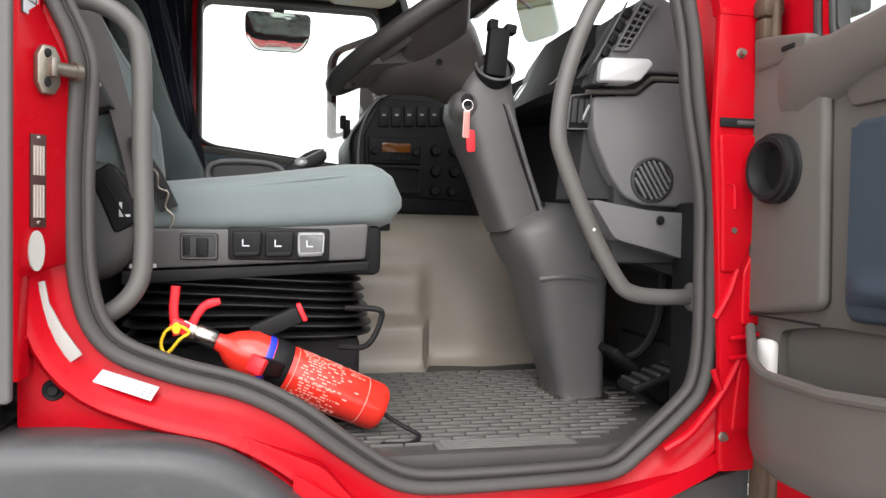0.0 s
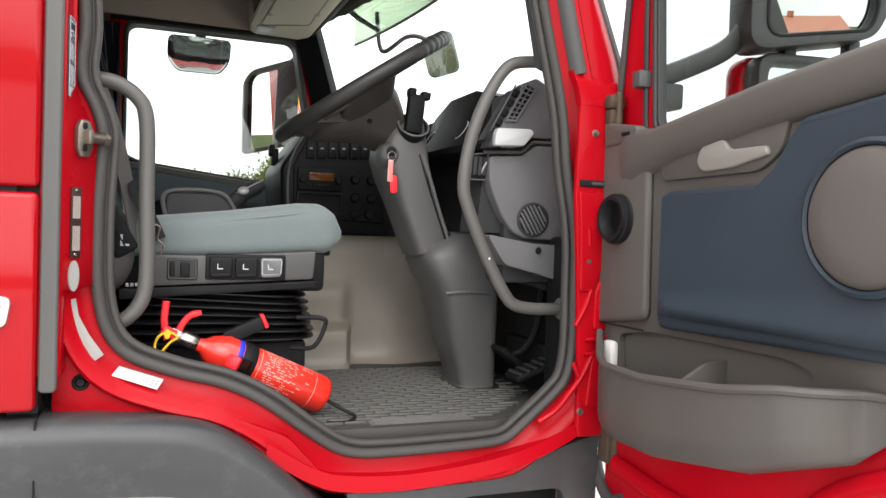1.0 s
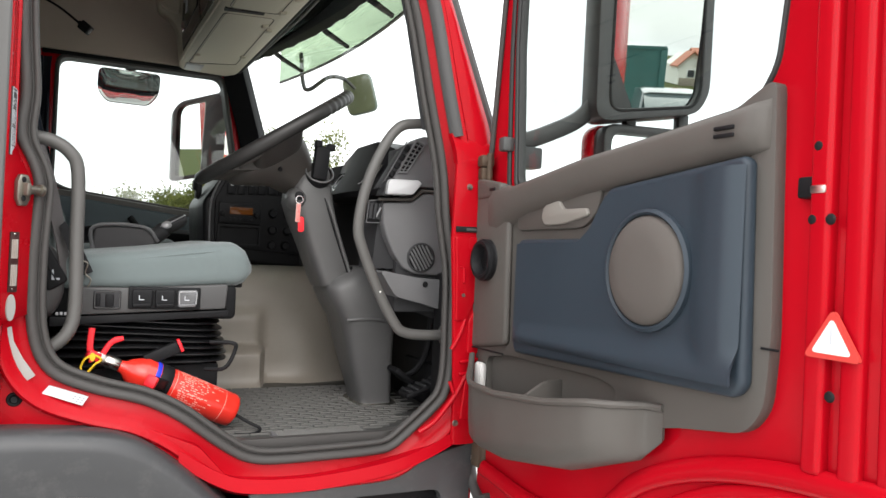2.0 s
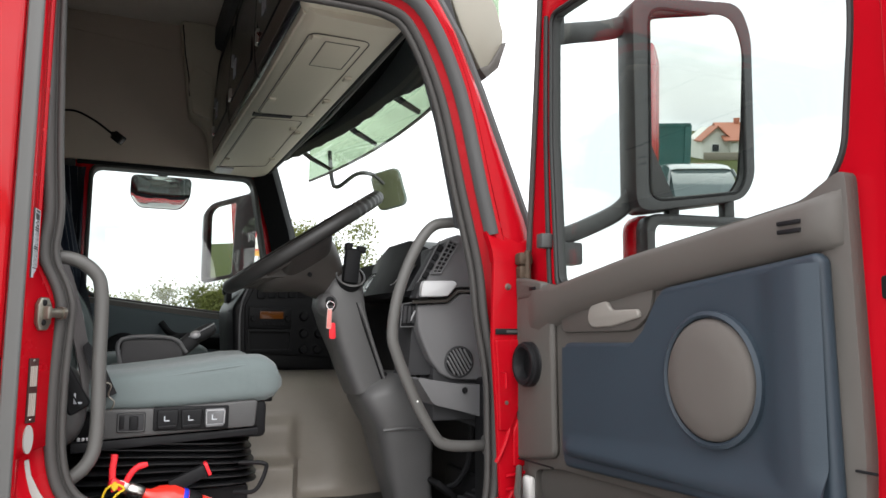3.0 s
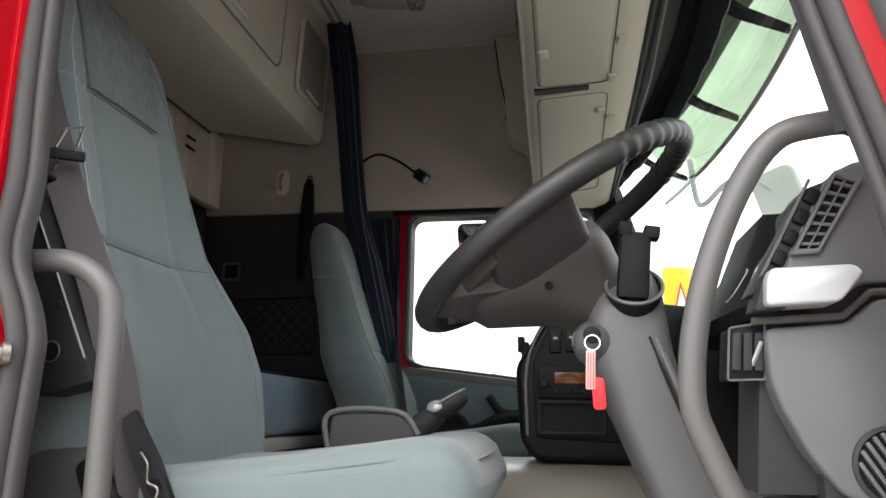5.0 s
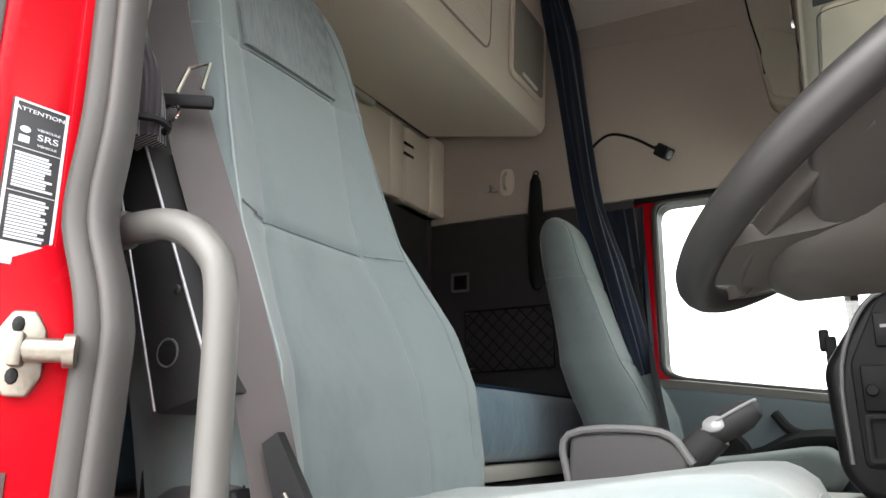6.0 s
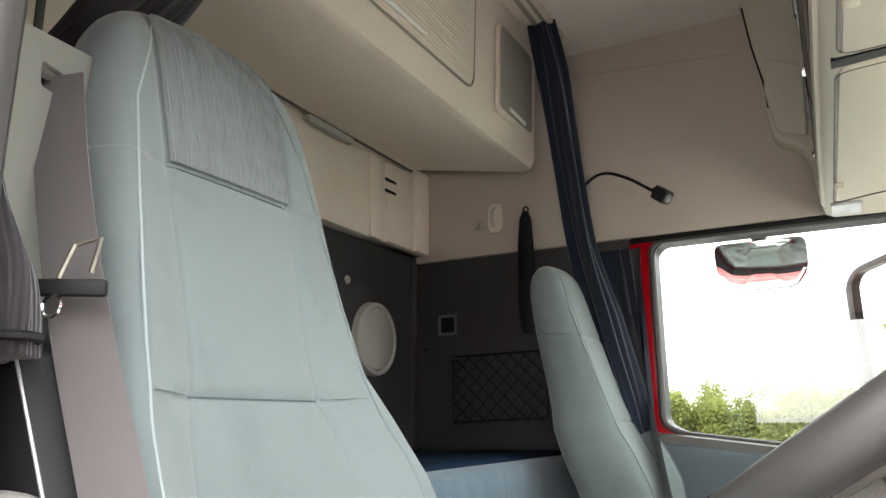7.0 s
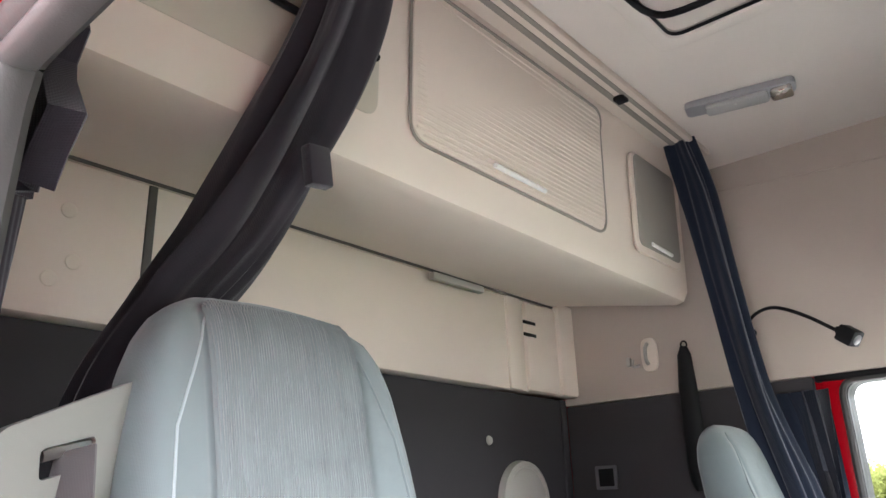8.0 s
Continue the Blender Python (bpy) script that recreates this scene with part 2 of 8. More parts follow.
def rounded(bm, r, seg=2, angle=30):
    if r > 0:
        ed = [e for e in bm.edges if len(e.link_faces) == 2 and e.calc_face_angle(0) > radians(angle)]
        bmesh.ops.bevel(bm, geom=ed, offset=r, segments=seg, profile=0.5, affect="EDGES", clamp_overlap=True)
    return bm


def box(x0, x1, y0, y1, z0, z1, r=0.004, seg=2):
    bm = bmesh.new()
    bmesh.ops.create_cube(bm, size=1.0)
    bmesh.ops.transform(bm, matrix=Matrix.LocRotScale(((x0 + x1) / 2, (y0 + y1) / 2, (z0 + z1) / 2), None, (abs(x1 - x0), abs(y1 - y0), abs(z1 - z0))), verts=bm.verts)
    return rounded(bm, r, seg)


def turned(bm, m):
    bmesh.ops.transform(bm, matrix=m, verts=bm.verts)
    return bm


def to3(axis, a, b, c):
    return {"x": (c, a, b), "y": (a, c, b), "z": (a, b, c)}[axis]


def slab(pts, axis, lo, hi, r=0.004, seg=2):
    """A polygon in the plane across axis ('y': x, z; 'x': y, z; 'z': x, y), given a thickness from lo to hi."""
    bm = bmesh.new()
    a = [bm.verts.new(to3(axis, p[0], p[1], lo)) for p in pts]
    b = [bm.verts.new(to3(axis, p[0], p[1], hi)) for p in pts]
    bm.faces.new(a)
    bm.faces.new(b[::-1])
    n = len(pts)
    for i in range(n):
        bm.faces.new((a[i], b[i], b[(i + 1) % n], a[(i + 1) % n]))
    bmesh.ops.recalc_face_normals(bm, faces=bm.faces)
    return rounded(bm, r, seg)


def curve(pts, n=6, closed=False):
    """Points of a smooth line through pts (any dimension)."""
    P = [np.array(p, float) for p in pts]
    out = []
    m = len(P)
    for i in range(m if closed else m - 1):
        if closed:
            p0, p1, p2, p3 = P[i - 1], P[i], P[(i + 1) % m], P[(i + 2) % m]
        else:
            p1, p2 = P[i], P[i + 1]
            p0 = P[i - 1] if i else 2 * p1 - p2
            p3 = P[i + 2] if i + 2 < m else 2 * p2 - p1
        for k in range(n):
            u = k / n
            out.append(0.5 * (2 * p1 + (p2 - p0) * u + (2 * p0 - 5 * p1 + 4 * p2 - p3) * u * u + (3 * p1 - p0 - 3 * p2 + p3) * u ** 3))
    if not closed:
        out.append(P[-1])
    return [tuple(float(c) for c in p) for p in out]


def skin(rings, close_ring=True, close_ends=True, loop=False):
    """Faces between successive rings of equal length."""
    bm = bmesh.new()
    V = [[bm.verts.new(p) for p in ring] for ring in rings]
    n, m = len(V[0]), len(V)
    for i in range(m if loop else m - 1):
        a, b = V[i], V[(i + 1) % m]
        for k in range(n if close_ring else n - 1):
            bm.faces.new((a[k], a[(k + 1) % n], b[(k + 1) % n], b[k]))
    if close_ends and not loop and close_ring:
        bm.faces.new(V[0][::-1])
        bm.faces.new(V[-1])
    return bm


def tube(path, r, n=10, closed=False, flat=None):
    """A round rod along path. r: its radius, or one for each point. flat: (up, ratio) squeezes it along up."""
    P = [Vector(p) for p in path]
    m = len(P)
    rings = []
    ref = None
    for i in range(m):
        a = P[i - 1] if (i or closed) else P[i]
        b = P[(i + 1) % m] if (i < m - 1 or closed) else P[i]
        t = (b - a).normalized()
        if ref is None:
            ref = Vector((0, 0, 1)) if abs(t.z) < 0.9 else Vector((1, 0, 0))
        u = (ref - t * ref.dot(t)).normalized()
        ref = u
        v = t.cross(u)
        rad = r[i] if isinstance(r, (list, tuple)) else r
        ring = []
        for k in range(n):
            w = u * math.cos(2 * math.pi * k / n) * rad + v * math.sin(2 * math.pi * k / n) * rad
            if flat:
                up = Vector(flat[0]).normalized()
                w -= up * w.dot(up) * (1 - flat[1])
            ring.append(P[i] + w)
        rings.append(ring)
    return skin(rings, loop=closed)


def sweep(path, profile, closed=True):
    """Sweep a closed profile of (out, y) offsets along a line of (x, z, y) that lies across the y axis; out points to the outside of a line that runs counter-clockwise."""
    m = len(path)
    rings = []
    for i in range(m):
        a = path[i - 1] if (i or closed) else path[i]
        b = path[(i + 1) % m] if (i < m - 1 or closed) else path[i]
        tx, tz = b[0] - a[0], b[1] - a[1]
        ln = math.hypot(tx, tz) or 1
        ox, oz = tz / ln, -tx / ln
        rings.append([(path[i][0] + o * ox, path[i][2] + d, path[i][1] + o * oz) for o, d in profile])
    return skin(rings, loop=closed)


def lathe(profile, n=24, m=None, cap=True):
    """Turn a profile of (radius, height) about z, then place it by m."""
    bm = skin([[(r * math.cos(2 * math.pi * k / n), r * math.sin(2 * math.pi * k / n), h) for k in range(n)] for r, h in profile], close_ends=cap)
    return turned(bm, m) if m is not None else bm


def along(a, b):
    """The pose that takes the z axis from the point a to b."""
    a, b = Vector(a), Vector(b)
    return Matrix.Translation(a) @ (b - a).to_track_quat("Z", "Y").to_matrix().to_4x4()


def join(*bms):
    out = bms[0]
    for bm in bms[1:]:
        me = bpy.data.meshes.new("tmp")
        bm.to_mesh(me)
        bm.free()
        out.from_mesh(me)
        bpy.data.meshes.remove(me)
    return out


def ring_of(cx, cz, rx, rz, n=28, power=2.0):
    """An oval, or with a higher power a rounded rectangle, as (a, b) points."""
    out = []
    for k in range(n):
        c, s = math.cos(2 * math.pi * k / n), math.sin(2 * math.pi * k / n)
        out.append((cx + rx * math.copysign(abs(c) ** (2 / power), c), cz + rz * math.copysign(abs(s) ** (2 / power), s)))
    return out


def sheet(rows_of_points, thick=0.004):
    """A curved sheet through a grid of points, given a thickness."""
    bm = skin(rows_of_points, close_ring=False, close_ends=False)
    bmesh.ops.recalc_face_normals(bm, faces=bm.faces)
    bmesh.ops.solidify(bm, geom=bm.faces[:], thickness=thick)
    return bm


def lettering(name, text, size, m, material, parent, depth=0.0006):
    """Raised letters, as a mesh of their own, on the pose m."""
    cu = bpy.data.curves.new(name, "FONT")
    cu.body, cu.size, cu.extrude = text, size, depth
    cu.align_x, cu.align_y = "CENTER", "CENTER"
    tmp = bpy.data.objects.new(name, cu)
    scene.collection.objects.link(tmp)
    bpy.context.view_layer.update()
    me = bpy.data.meshes.new_from_object(tmp)
    bpy.data.objects.remove(tmp)
    bpy.data.curves.remove(cu)
    bm = bmesh.new()
    bm.from_mesh(me)
    bpy.data.meshes.remove(me)
    return part(name, turned(bm, m), material, parent, smooth=0)


def fillet(pts, r, n=5):
    """Round the corners of a polygon of (a, b) points."""
    out = []
    m = len(pts)
    for i in range(m):
        p, a, b = Vector(pts[i]), Vector(pts[i - 1]), Vector(pts[(i + 1) % m])
        u, v = a - p, b - p
        d = min(r, u.length * 0.45, v.length * 0.45)
        p0, p1 = p + u.normalized() * d, p + v.normalized() * d
        for k in range(n + 1):
            t = k / n
            q = p0 * (1 - t) ** 2 + p * 2 * t * (1 - t) + p1 * t ** 2
            out.append((q.x, q.y))
    return out


def holed(outer, holes, axis, lo, hi, r=0.0):
    """A plate across axis with openings right through it."""
    bm = bmesh.new()
    edges = []
    for loop in (outer, *holes):
        vs = [bm.verts.new(to3(axis, p[0], p[1], lo)) for p in loop]
        edges += [bm.edges.new((vs[i], vs[(i + 1) % len(vs)])) for i in range(len(vs))]
    bmesh.ops.triangle_fill(bm, use_beauty=True, edges=edges)
    ret = bmesh.ops.extrude_face_region(bm, geom=bm.faces[:])
    d = Vector(to3(axis, 0, 0, hi - lo))
    bmesh.ops.translate(bm, vec=d, verts=[v for v in ret["geom"] if isinstance(v, bmesh.types.BMVert)])
    bmesh.ops.recalc_face_normals(bm, faces=bm.faces)
    if r:
        rounded(bm, r, 2, 50)
    return bm


def rect(a0, a1, b0, b1):
    return [(a0, b0), (a1, b0), (a1, b1), (a0, b1)]


# ---------- the ground and what lies far off ----------
def lawn(name, rgb1, rgb2):
    m = paint(name, rgb1, 0.95, var=0.3, scale=0.4, bump=0.8, grain=30, dirt=0.7, dirt_rgb=rgb2, spec=0.1)
    return m


GRASS = lawn("rough_grass", (0.050, 0.060, 0.010), (0.070, 0.068, 0.020))
PALE_ROAD = paint("worn_pale_road", (0.12, 0.12, 0.125), 0.9, var=0.12, scale=0.3, bump=0.5, grain=60)
CONCRETE = paint("yard_concrete", (0.44, 0.43, 0.41), 0.9, var=0.15, scale=0.5, bump=0.5, grain=80, dirt=0.4)
LEAF = paint("leaf_green", (0.170, 0.185, 0.052), 0.7, var=0.5, scale=0.25, bump=0, spec=0.2)
LEAF_DARK = paint("leaf_dark_green", (0.135, 0.152, 0.048), 0.7, var=0.5, scale=0.3, bump=0, spec=0.2)
for leaf_m in (LEAF, LEAF_DARK):
    lt = leaf_m.node_tree
    thin = node(lt, "ShaderNodeBsdfTranslucent")
    both = node(lt, "ShaderNodeMixShader", Fac=0.5)
    lt.links.new(lt.nodes["Principled BSDF"].inputs["Base Color"].links[0].from_socket, thin.inputs["Color"])
    lt.links.new(lt.nodes["Principled BSDF"].outputs[0], both.inputs[1])
    lt.links.new(thin.outputs[0], both.inputs[2])
    lt.links.new(both.outputs[0], lt.nodes["Material Output"].inputs["Surface"])
BARK = paint("bark", (0.09, 0.07, 0.05), 0.9, bump=0.6, grain=40)

part("ground", box(-700, 700, -700, 700, -0.5, 0.0, 0), GRASS, None, "rough green grass reaching to the horizon", 0, "structure", "ground")
# unseen paving ahead and beyond is added to bounce neutral light into the cab
part("pavement", box(-16, 40, -30, 14, -0.4, 0.03, 0.01), CONCRETE, None, "worn pale concrete yard under the truck, its unseen reach added for neutral bounce", 0, "structure", "yard")
part("road", box(-300, 300, 21.6, 31.8, -0.4, 0.05, 0.01), PALE_ROAD, None, "pale worn road beyond the yard", 0, "structure", "road")


def bush(name, at, height, spread, leaves, material, seed, label, leaf=0.34, trunk=True):
    """A tree or bush: trunk, limbs and a crown of many small leaf clumps with gaps."""
    rng = random.Random(seed)
    top = thing(name, at, label, "tree" if trunk else "bush", "trees along the road")
    x, y, z = at
    limbs = []
    tr = [(x, y, z - 0.1), (x + rng.uniform(-.1, .1), y, z + height * 0.35), (x + rng.uniform(-.3, .3), y, z + height * 0.75)]
    tb = tube(curve(tr, 4), [0.16 * height / 6 * (1 - 0.8 * k / 8) for k in range(9)], 7)
    for k in range(6):
        a = rng.uniform(0, 6.28)
        h0 = height * rng.uniform(0.2, 0.55)
        e = (x + math.cos(a) * spread * 0.7, y + math.sin(a) * spread * 0.7, z + h0 + height * rng.uniform(0.1, 0.35))
        limbs.append(tube([(x, y, z + h0), ((x + e[0]) / 2, (y + e[1]) / 2, z + h0 + 0.25), e], [0.05, 0.03, 0.012], 5))
    part("trunk", join(tb, *limbs), BARK, top)
    pick = np.random.RandomState(seed)
    puffs = np.array([(rng.uniform(-1, 1) * spread * 0.75, rng.uniform(-1, 1) * spread * 0.6, height * rng.uniform(0.10, 0.88)) for _ in range(24)])
    d = pick.normal(size=(leaves, 3)) * (1, 1, .8)
    d /= np.linalg.norm(d, axis=1)[:, None]
    p = puffs[pick.randint(len(puffs), size=leaves)] + d * (spread * pick.uniform(.14, .44, leaves) * pick.uniform(.5, 1.1, leaves))[:, None]
    p[:, 2] = np.maximum(p[:, 2], .08)
    u = pick.normal(size=(leaves, 3))
    u /= np.linalg.norm(u, axis=1)[:, None]
    v = np.cross(u, pick.normal(size=(leaves, 3)))
    v /= np.linalg.norm(v, axis=1)[:, None]
    size = (leaf * pick.uniform(.45, 1.2, leaves))[:, None]
    corners = np.stack([p - .6 * u * size, p - .32 * v * size, p + .6 * u * size, p + .32 * v * size], 1).reshape(-1, 3)
    me = bpy.data.meshes.new("crown")
    me.from_pydata(corners.tolist(), [], np.arange(4 * leaves).reshape(-1, 4).tolist())
    me.materials.append(material)
    ob = new("crown", me)
    ob.parent = top
    return top


rng = random.Random(5)
for k in range(30):
    bx = -26 + k * 1.9 + rng.uniform(-0.8, 0.8)
    tall = 3.5 + rng.uniform(-0.5, 0.9) + (0.8 if 5 < bx < 16 and k % 2 else 0)
    bush("tree", (bx, 36.5 + rng.uniform(-1.5, 2.5), 0), tall, rng.uniform(1.7, 2.5), 13000, LEAF if k % 3 else LEAF_DARK, 100 + k,
         "leafy green roadside tree among dense bushes", 0.15)

bush("tree", (9.2, 35.0, 0), 7.9, 2.5, 11000, LEAF, 300, "tall leafy tree standing above the roadside bushes", 0.15)
bush("tree", (12.5, 37.0, 0), 6.6, 2.3, 9000, LEAF_DARK, 301, "tall leafy tree standing above the roadside bushes", 0.15)

# ---------- the cab: near side ----------
def jamb_y(z):
    return 1.13 + max(0.0, z - 1.95) * 0.045


APERTURE = [(-.330, 2.52), (-.318, 2.22), (-.308, 2.08), (-.312, 2.00), (-.296, 1.93), (-.296, 1.86), (-.298, 1.75), (-.290, 1.62), (-.258, 1.545), (-.18, 1.505),
            (-.09, 1.477), (-.02, 1.440), (.05, 1.388), (.105, 1.350), (.142, 1.334), (.19, 1.328), (.30, 1.328), (.42, 1.331), (.465, 1.338), (.500, 1.362), (.575, 1.425), (.603, 1.462), (.613, 1.53), (.612, 1.64), (.608, 1.76),
            (.582, 1.90), (.568, 2.02), (.53, 2.19), (.478, 2.42), (.41, 2.575), (.35, 2.618), (.24, 2.626), (.07, 2.624), (-.12, 2.624), (-.30, 2.620), (-.328, 2.600)]
LINE = [(x, z, jamb_y(z)) for x, z in curve(APERTURE, 5, True)]

cab = thing("truck_cab", (0, 2.28, 0.9), "glossy red lorry cab with grey rubber seals, its door open", "lorry cab")
part("door_seal", sweep(LINE, [(-0.016, 0.014), (-0.020, 0.004), (-0.019, -0.004), (-0.015, -0.008), (-0.010, -0.007), (-0.007, 0.001), (-0.005, 0.001), (-0.003, -0.008), (0.002, -0.014), (0.008, -0.015), (0.013, -0.011), (0.016, -0.004), (0.016, 0.02), (-0.012, 0.022)]), RUBBER, cab, "dark grey rubber door seal with a double bead", 60)
part("inner_reveal", sweep(LINE, [(-0.013, 0.013), (0.004, 0.006), (0.010, 0.030), (-0.002, 0.030)]), RUBBER, cab, "", 60)
part("jamb", sweep(LINE, [(0.008, 0.004), (0.030, 0.0), (0.045, -0.012), (0.056, -0.030), (0.068, -0.034), (0.074, -0.028), (0.074, 0.02), (0.008, 0.02)]), RED_JAMB, cab, "glossy red painted door frame", 50)

# outer grey strip round the upper frame, from the windscreen pillar over the roof edge
upper = [p for p in LINE if p[1] > 2.05 and p[0] > -0.28]
part("frame_strip", sweep(upper, [(0.035, -0.010), (0.039, -0.026), (0.051, -0.035), (0.064, -0.031), (0.068, -0.012)], closed=False), STRIP, cab, "grey rubber weather strip", 60)

# windscreen pillar
PZ = [1.98, 2.05, 2.13, 2.21, 2.29, 2.37, 2.45, 2.52, 2.58, 2.63, 2.67]
rings = []
for z in PZ:
    xi = np.interp(z, [1.98, 2.13, 2.29, 2.45, 2.58, 2.67], [.640, .605, .562, .530, .478, .38])
    xo = np.interp(z, [1.98, 2.05, 2.13, 2.29, 2.45, 2.58, 2.67], [.735, .722, .700, .640, .580, .525, .47])
    y = jamb_y(z)
    rings.append([(xi, y + 0.02, z), (xi, y - 0.022, z), ((xi + xo) / 2, y - 0.036, z), (xo - 0.012, y - 0.026, z), (xo, y - 0.004, z), (xo + 0.01, y + 0.05, z), (xi + 0.01, y + 0.07, z)])
part("windscreen_pillar", skin(rings), RED, cab, "glossy red windscreen pillar", 50)
part("pillar_trim", tube([(np.interp(z, [1.98, 2.05, 2.13, 2.29, 2.45, 2.58, 2.67], [.735, .722, .700, .640, .580, .525, .47]) + 0.012, jamb_y(z) + 0.012, z) for z in PZ], 0.016, 8), STRIP, cab, "grey windscreen edge trim")

# hinge pillar with bolts and hinge knuckles
part("hinge_pillar_face", slab(fillet([(.612, 1.345), (.670, 1.345), (.688, 1.50), (.688, 1.84), (.692, 2.036), (.592, 2.036), (.588, 1.84), (.598, 1.70), (.610, 1.48)], 0.01), "y", 1.0845, 1.098, 0.004), RED_JAMB, cab)
part("hinge_pillar", slab(fillet([(.612, 1.335), (.675, 1.335), (.690, 1.50), (.690, 1.84), (.695, 2.04), (.628, 2.04), (.632, 1.84), (.650, 1.70), (.650, 1.48)], 0.01), "y", 1.085, 1.19, 0.006), RED_JAMB, cab, "glossy red door hinge pillar")
part("pillar_blend", skin([[(.592 + k_, y_, z_), (.692 + k_, y_, z_), (.692 + k_, y_ + .02, z_), (.592 + k_, y_ + .02, z_)] for k_, y_, z_ in ((.0, 1.0835, 2.024), (-.001, 1.089, 2.050), (-.003, 1.100, 2.075), (-.005, 1.116, 2.10))]), RED_JAMB, cab, "", 60)
part("hinge_gap", box(.596, .70, 1.080, 1.10, 1.857, 1.871, 0.002), BLACK, cab)
part("gap_grease", box(.622, .69, 1.0785, 1.09, 1.860, 1.868, 0.003), RUBBER, cab)
for hpl in ([(.604, 1.640), (.634, 1.640), (.660, 1.70), (.690, 1.70), (.688, 1.846), (.594, 1.846), (.600, 1.77)], [(.640, 1.56), (.688, 1.56), (.688, 1.690), (.664, 1.690), (.640, 1.64)],
            [(.628, 1.40), (.682, 1.40), (.688, 1.50), (.640, 1.515)]):
    part("hinge_plate", slab(fillet(hpl, 0.007), "y", 1.0785, 1.09, 0.004, 3), RED_JAMB, cab)
part("pillar_crease", tube(curve([(.530, 1.1, 1.370), (.565, 1.094, 1.393), (.590, 1.088, 1.425), (.618, 1.086, 1.462), (.642, 1.084, 1.510)], 5), 0.0065, 8), RED, cab)
part("pillar_crease", tube(curve([(.600, 1.087, 1.492), (.608, 1.086, 1.472), (.615, 1.086, 1.460)], 4), 0.005, 8), RED, cab)
part("pillar_crease", tube(curve([(.600, 1.086, 1.570), (.620, 1.084, 1.608), (.632, 1.083, 1.645)], 4), 0.006, 8), RED, cab)
for hz in (1.542, 1.512):
    part("pillar_lip", tube([(.622, 1.082, hz - .002), (.640, 1.079, hz), (.680, 1.078, hz + .006)], 0.004, 8), RED, cab)
part("pillar_lip", tube([(.606, 1.081, 1.775), (.620, 1.0785, 1.770), (.622, 1.0785, 1.735)], 0.004, 8), RED, cab)
for hx, hz in ((.629, 1.968), (.622, 1.703), (.618, 1.390)):
    part("washer", lathe([(0.0001, 0.002), (0.007, 0.002), (0.008, 0)], 16, along((hx, 1.0845, hz), (hx, 1.0, hz))), WORN_STEEL, cab)
    part("bolt", lathe([(0.0001, 0.007), (0.0045, 0.007), (0.0055, 0.003), (0.0055, 0)], 8, along((hx, 1.0835, hz), (hx, 1.0, hz))), WORN_STEEL, cab, "greased hinge bolt")
part("hinge", join(box(.648, .676, 1.060, 1.084, 1.985, 2.018, 0.006), box(.645, .682, 1.056, 1.086, 2.018, 2.048, 0.008), lathe([(0.008, 0), (0.008, 0.075), (0.005, 0.078)], 12, along((.668, 1.060, 1.975), (.668, 1.060, 2.2)))), paint("rusty_hinge_steel", (0.075, 0.052, 0.036), 0.6, metal=0.4, var=0.4, scale=40, bump=0.4), cab, "rusty steel door hinge")
part("hinge", join(box(.672, .705, 1.06, 1.10, 1.28, 1.36, 0.008), lathe([(0.011, 0), (0.011, 0.10)], 12, along((.692, 1.062, 1.27), (.692, 1.062, 2.2)))), bpy.data.materials["rusty_hinge_steel"], cab, "rusty steel door hinge")

for z0, z1 in ((1.42, 1.64), (1.70, 1.84)):
    part("pillar_crease", tube([(.676, 1.0815, z0), (.681, 1.079, (z0 + z1) / 2), (.678, 1.0815, z1)], 0.006, 8), RED, cab)

# sill and lower front edge
part("sill", skin([[(x, jamb_y(1.3) - 0.034, z + 0.03), (x, jamb_y(1.3) - 0.036, z), (x, 1.12, z - 0.012), (x, 1.2, z - 0.01), (x, 1.2, z + 0.03)] for x, z in curve([(-.02, 1.335), (.06, 1.285), (.13, 1.262), (.28, 1.256), (.47, 1.278), (.60, 1.325), (.675, 1.37)], 5)]), RED, cab, "glossy red door sill", 50)
part("rear_jamb_panel", slab(fillet([(-.362, 1.432), (-.16, 1.418), (-.06, 1.372), (.03, 1.30), (.10, 1.28), (.02, 1.37), (-.09, 1.42), (-.20, 1.45), (-.30, 1.50), (-.335, 1.60), (-.34, 2.66), (-.362, 2.66)], 0.012, 3), "y", 1.098, 1.15, 0.004), RED_JAMB, cab, "glossy red door shut panel")
part("pillar_strip", slab(fillet(rect(-.385, -.358, 1.475, 3.2), 0.006, 2), "y", 1.072, 1.086, 0.006, 3), PALE_STRIP, cab, "grey rubber strip on the rear pillar")
def seal_x(z):
    return float(np.interp(z, [1.628, 1.645, 1.895, 1.985, 2.70], [-.352, -.312, -.311, -.3505, -.354]))


# the shut face between the outer strip and the seal; it looks forwards
part("shut_face", skin([[(-.388, 1.0845, z), (-.361, 1.0845, z), (-.3565, 1.088, z), (-.355, 1.096, z), (seal_x(z), 1.1435, z), (seal_x(z) - .002, 1.165, z), (-.394, 1.165, z)] for z in (1.50, 1.57, 1.628, 1.636, 1.645, 1.70, 1.80, 1.88, 1.895, 1.92, 1.94, 1.96, 1.985, 2.02, 2.2, 2.45, 2.70)]), RED_JAMB, cab, "glossy red shut face of the door pillar", 50)
part("roof_side", skin([[(x, 1.115, 2.665), (x, 1.112, 2.75), (x, 1.16, 3.1), (x, 1.30, 3.45), (x, 1.36, 3.42), (x, 1.24, 3.08), (x, 1.20, 2.66)] for x in (-1.40, -.9, -.34, .2, .40)]), RED_BODY, cab, "red upper cab side", 50)
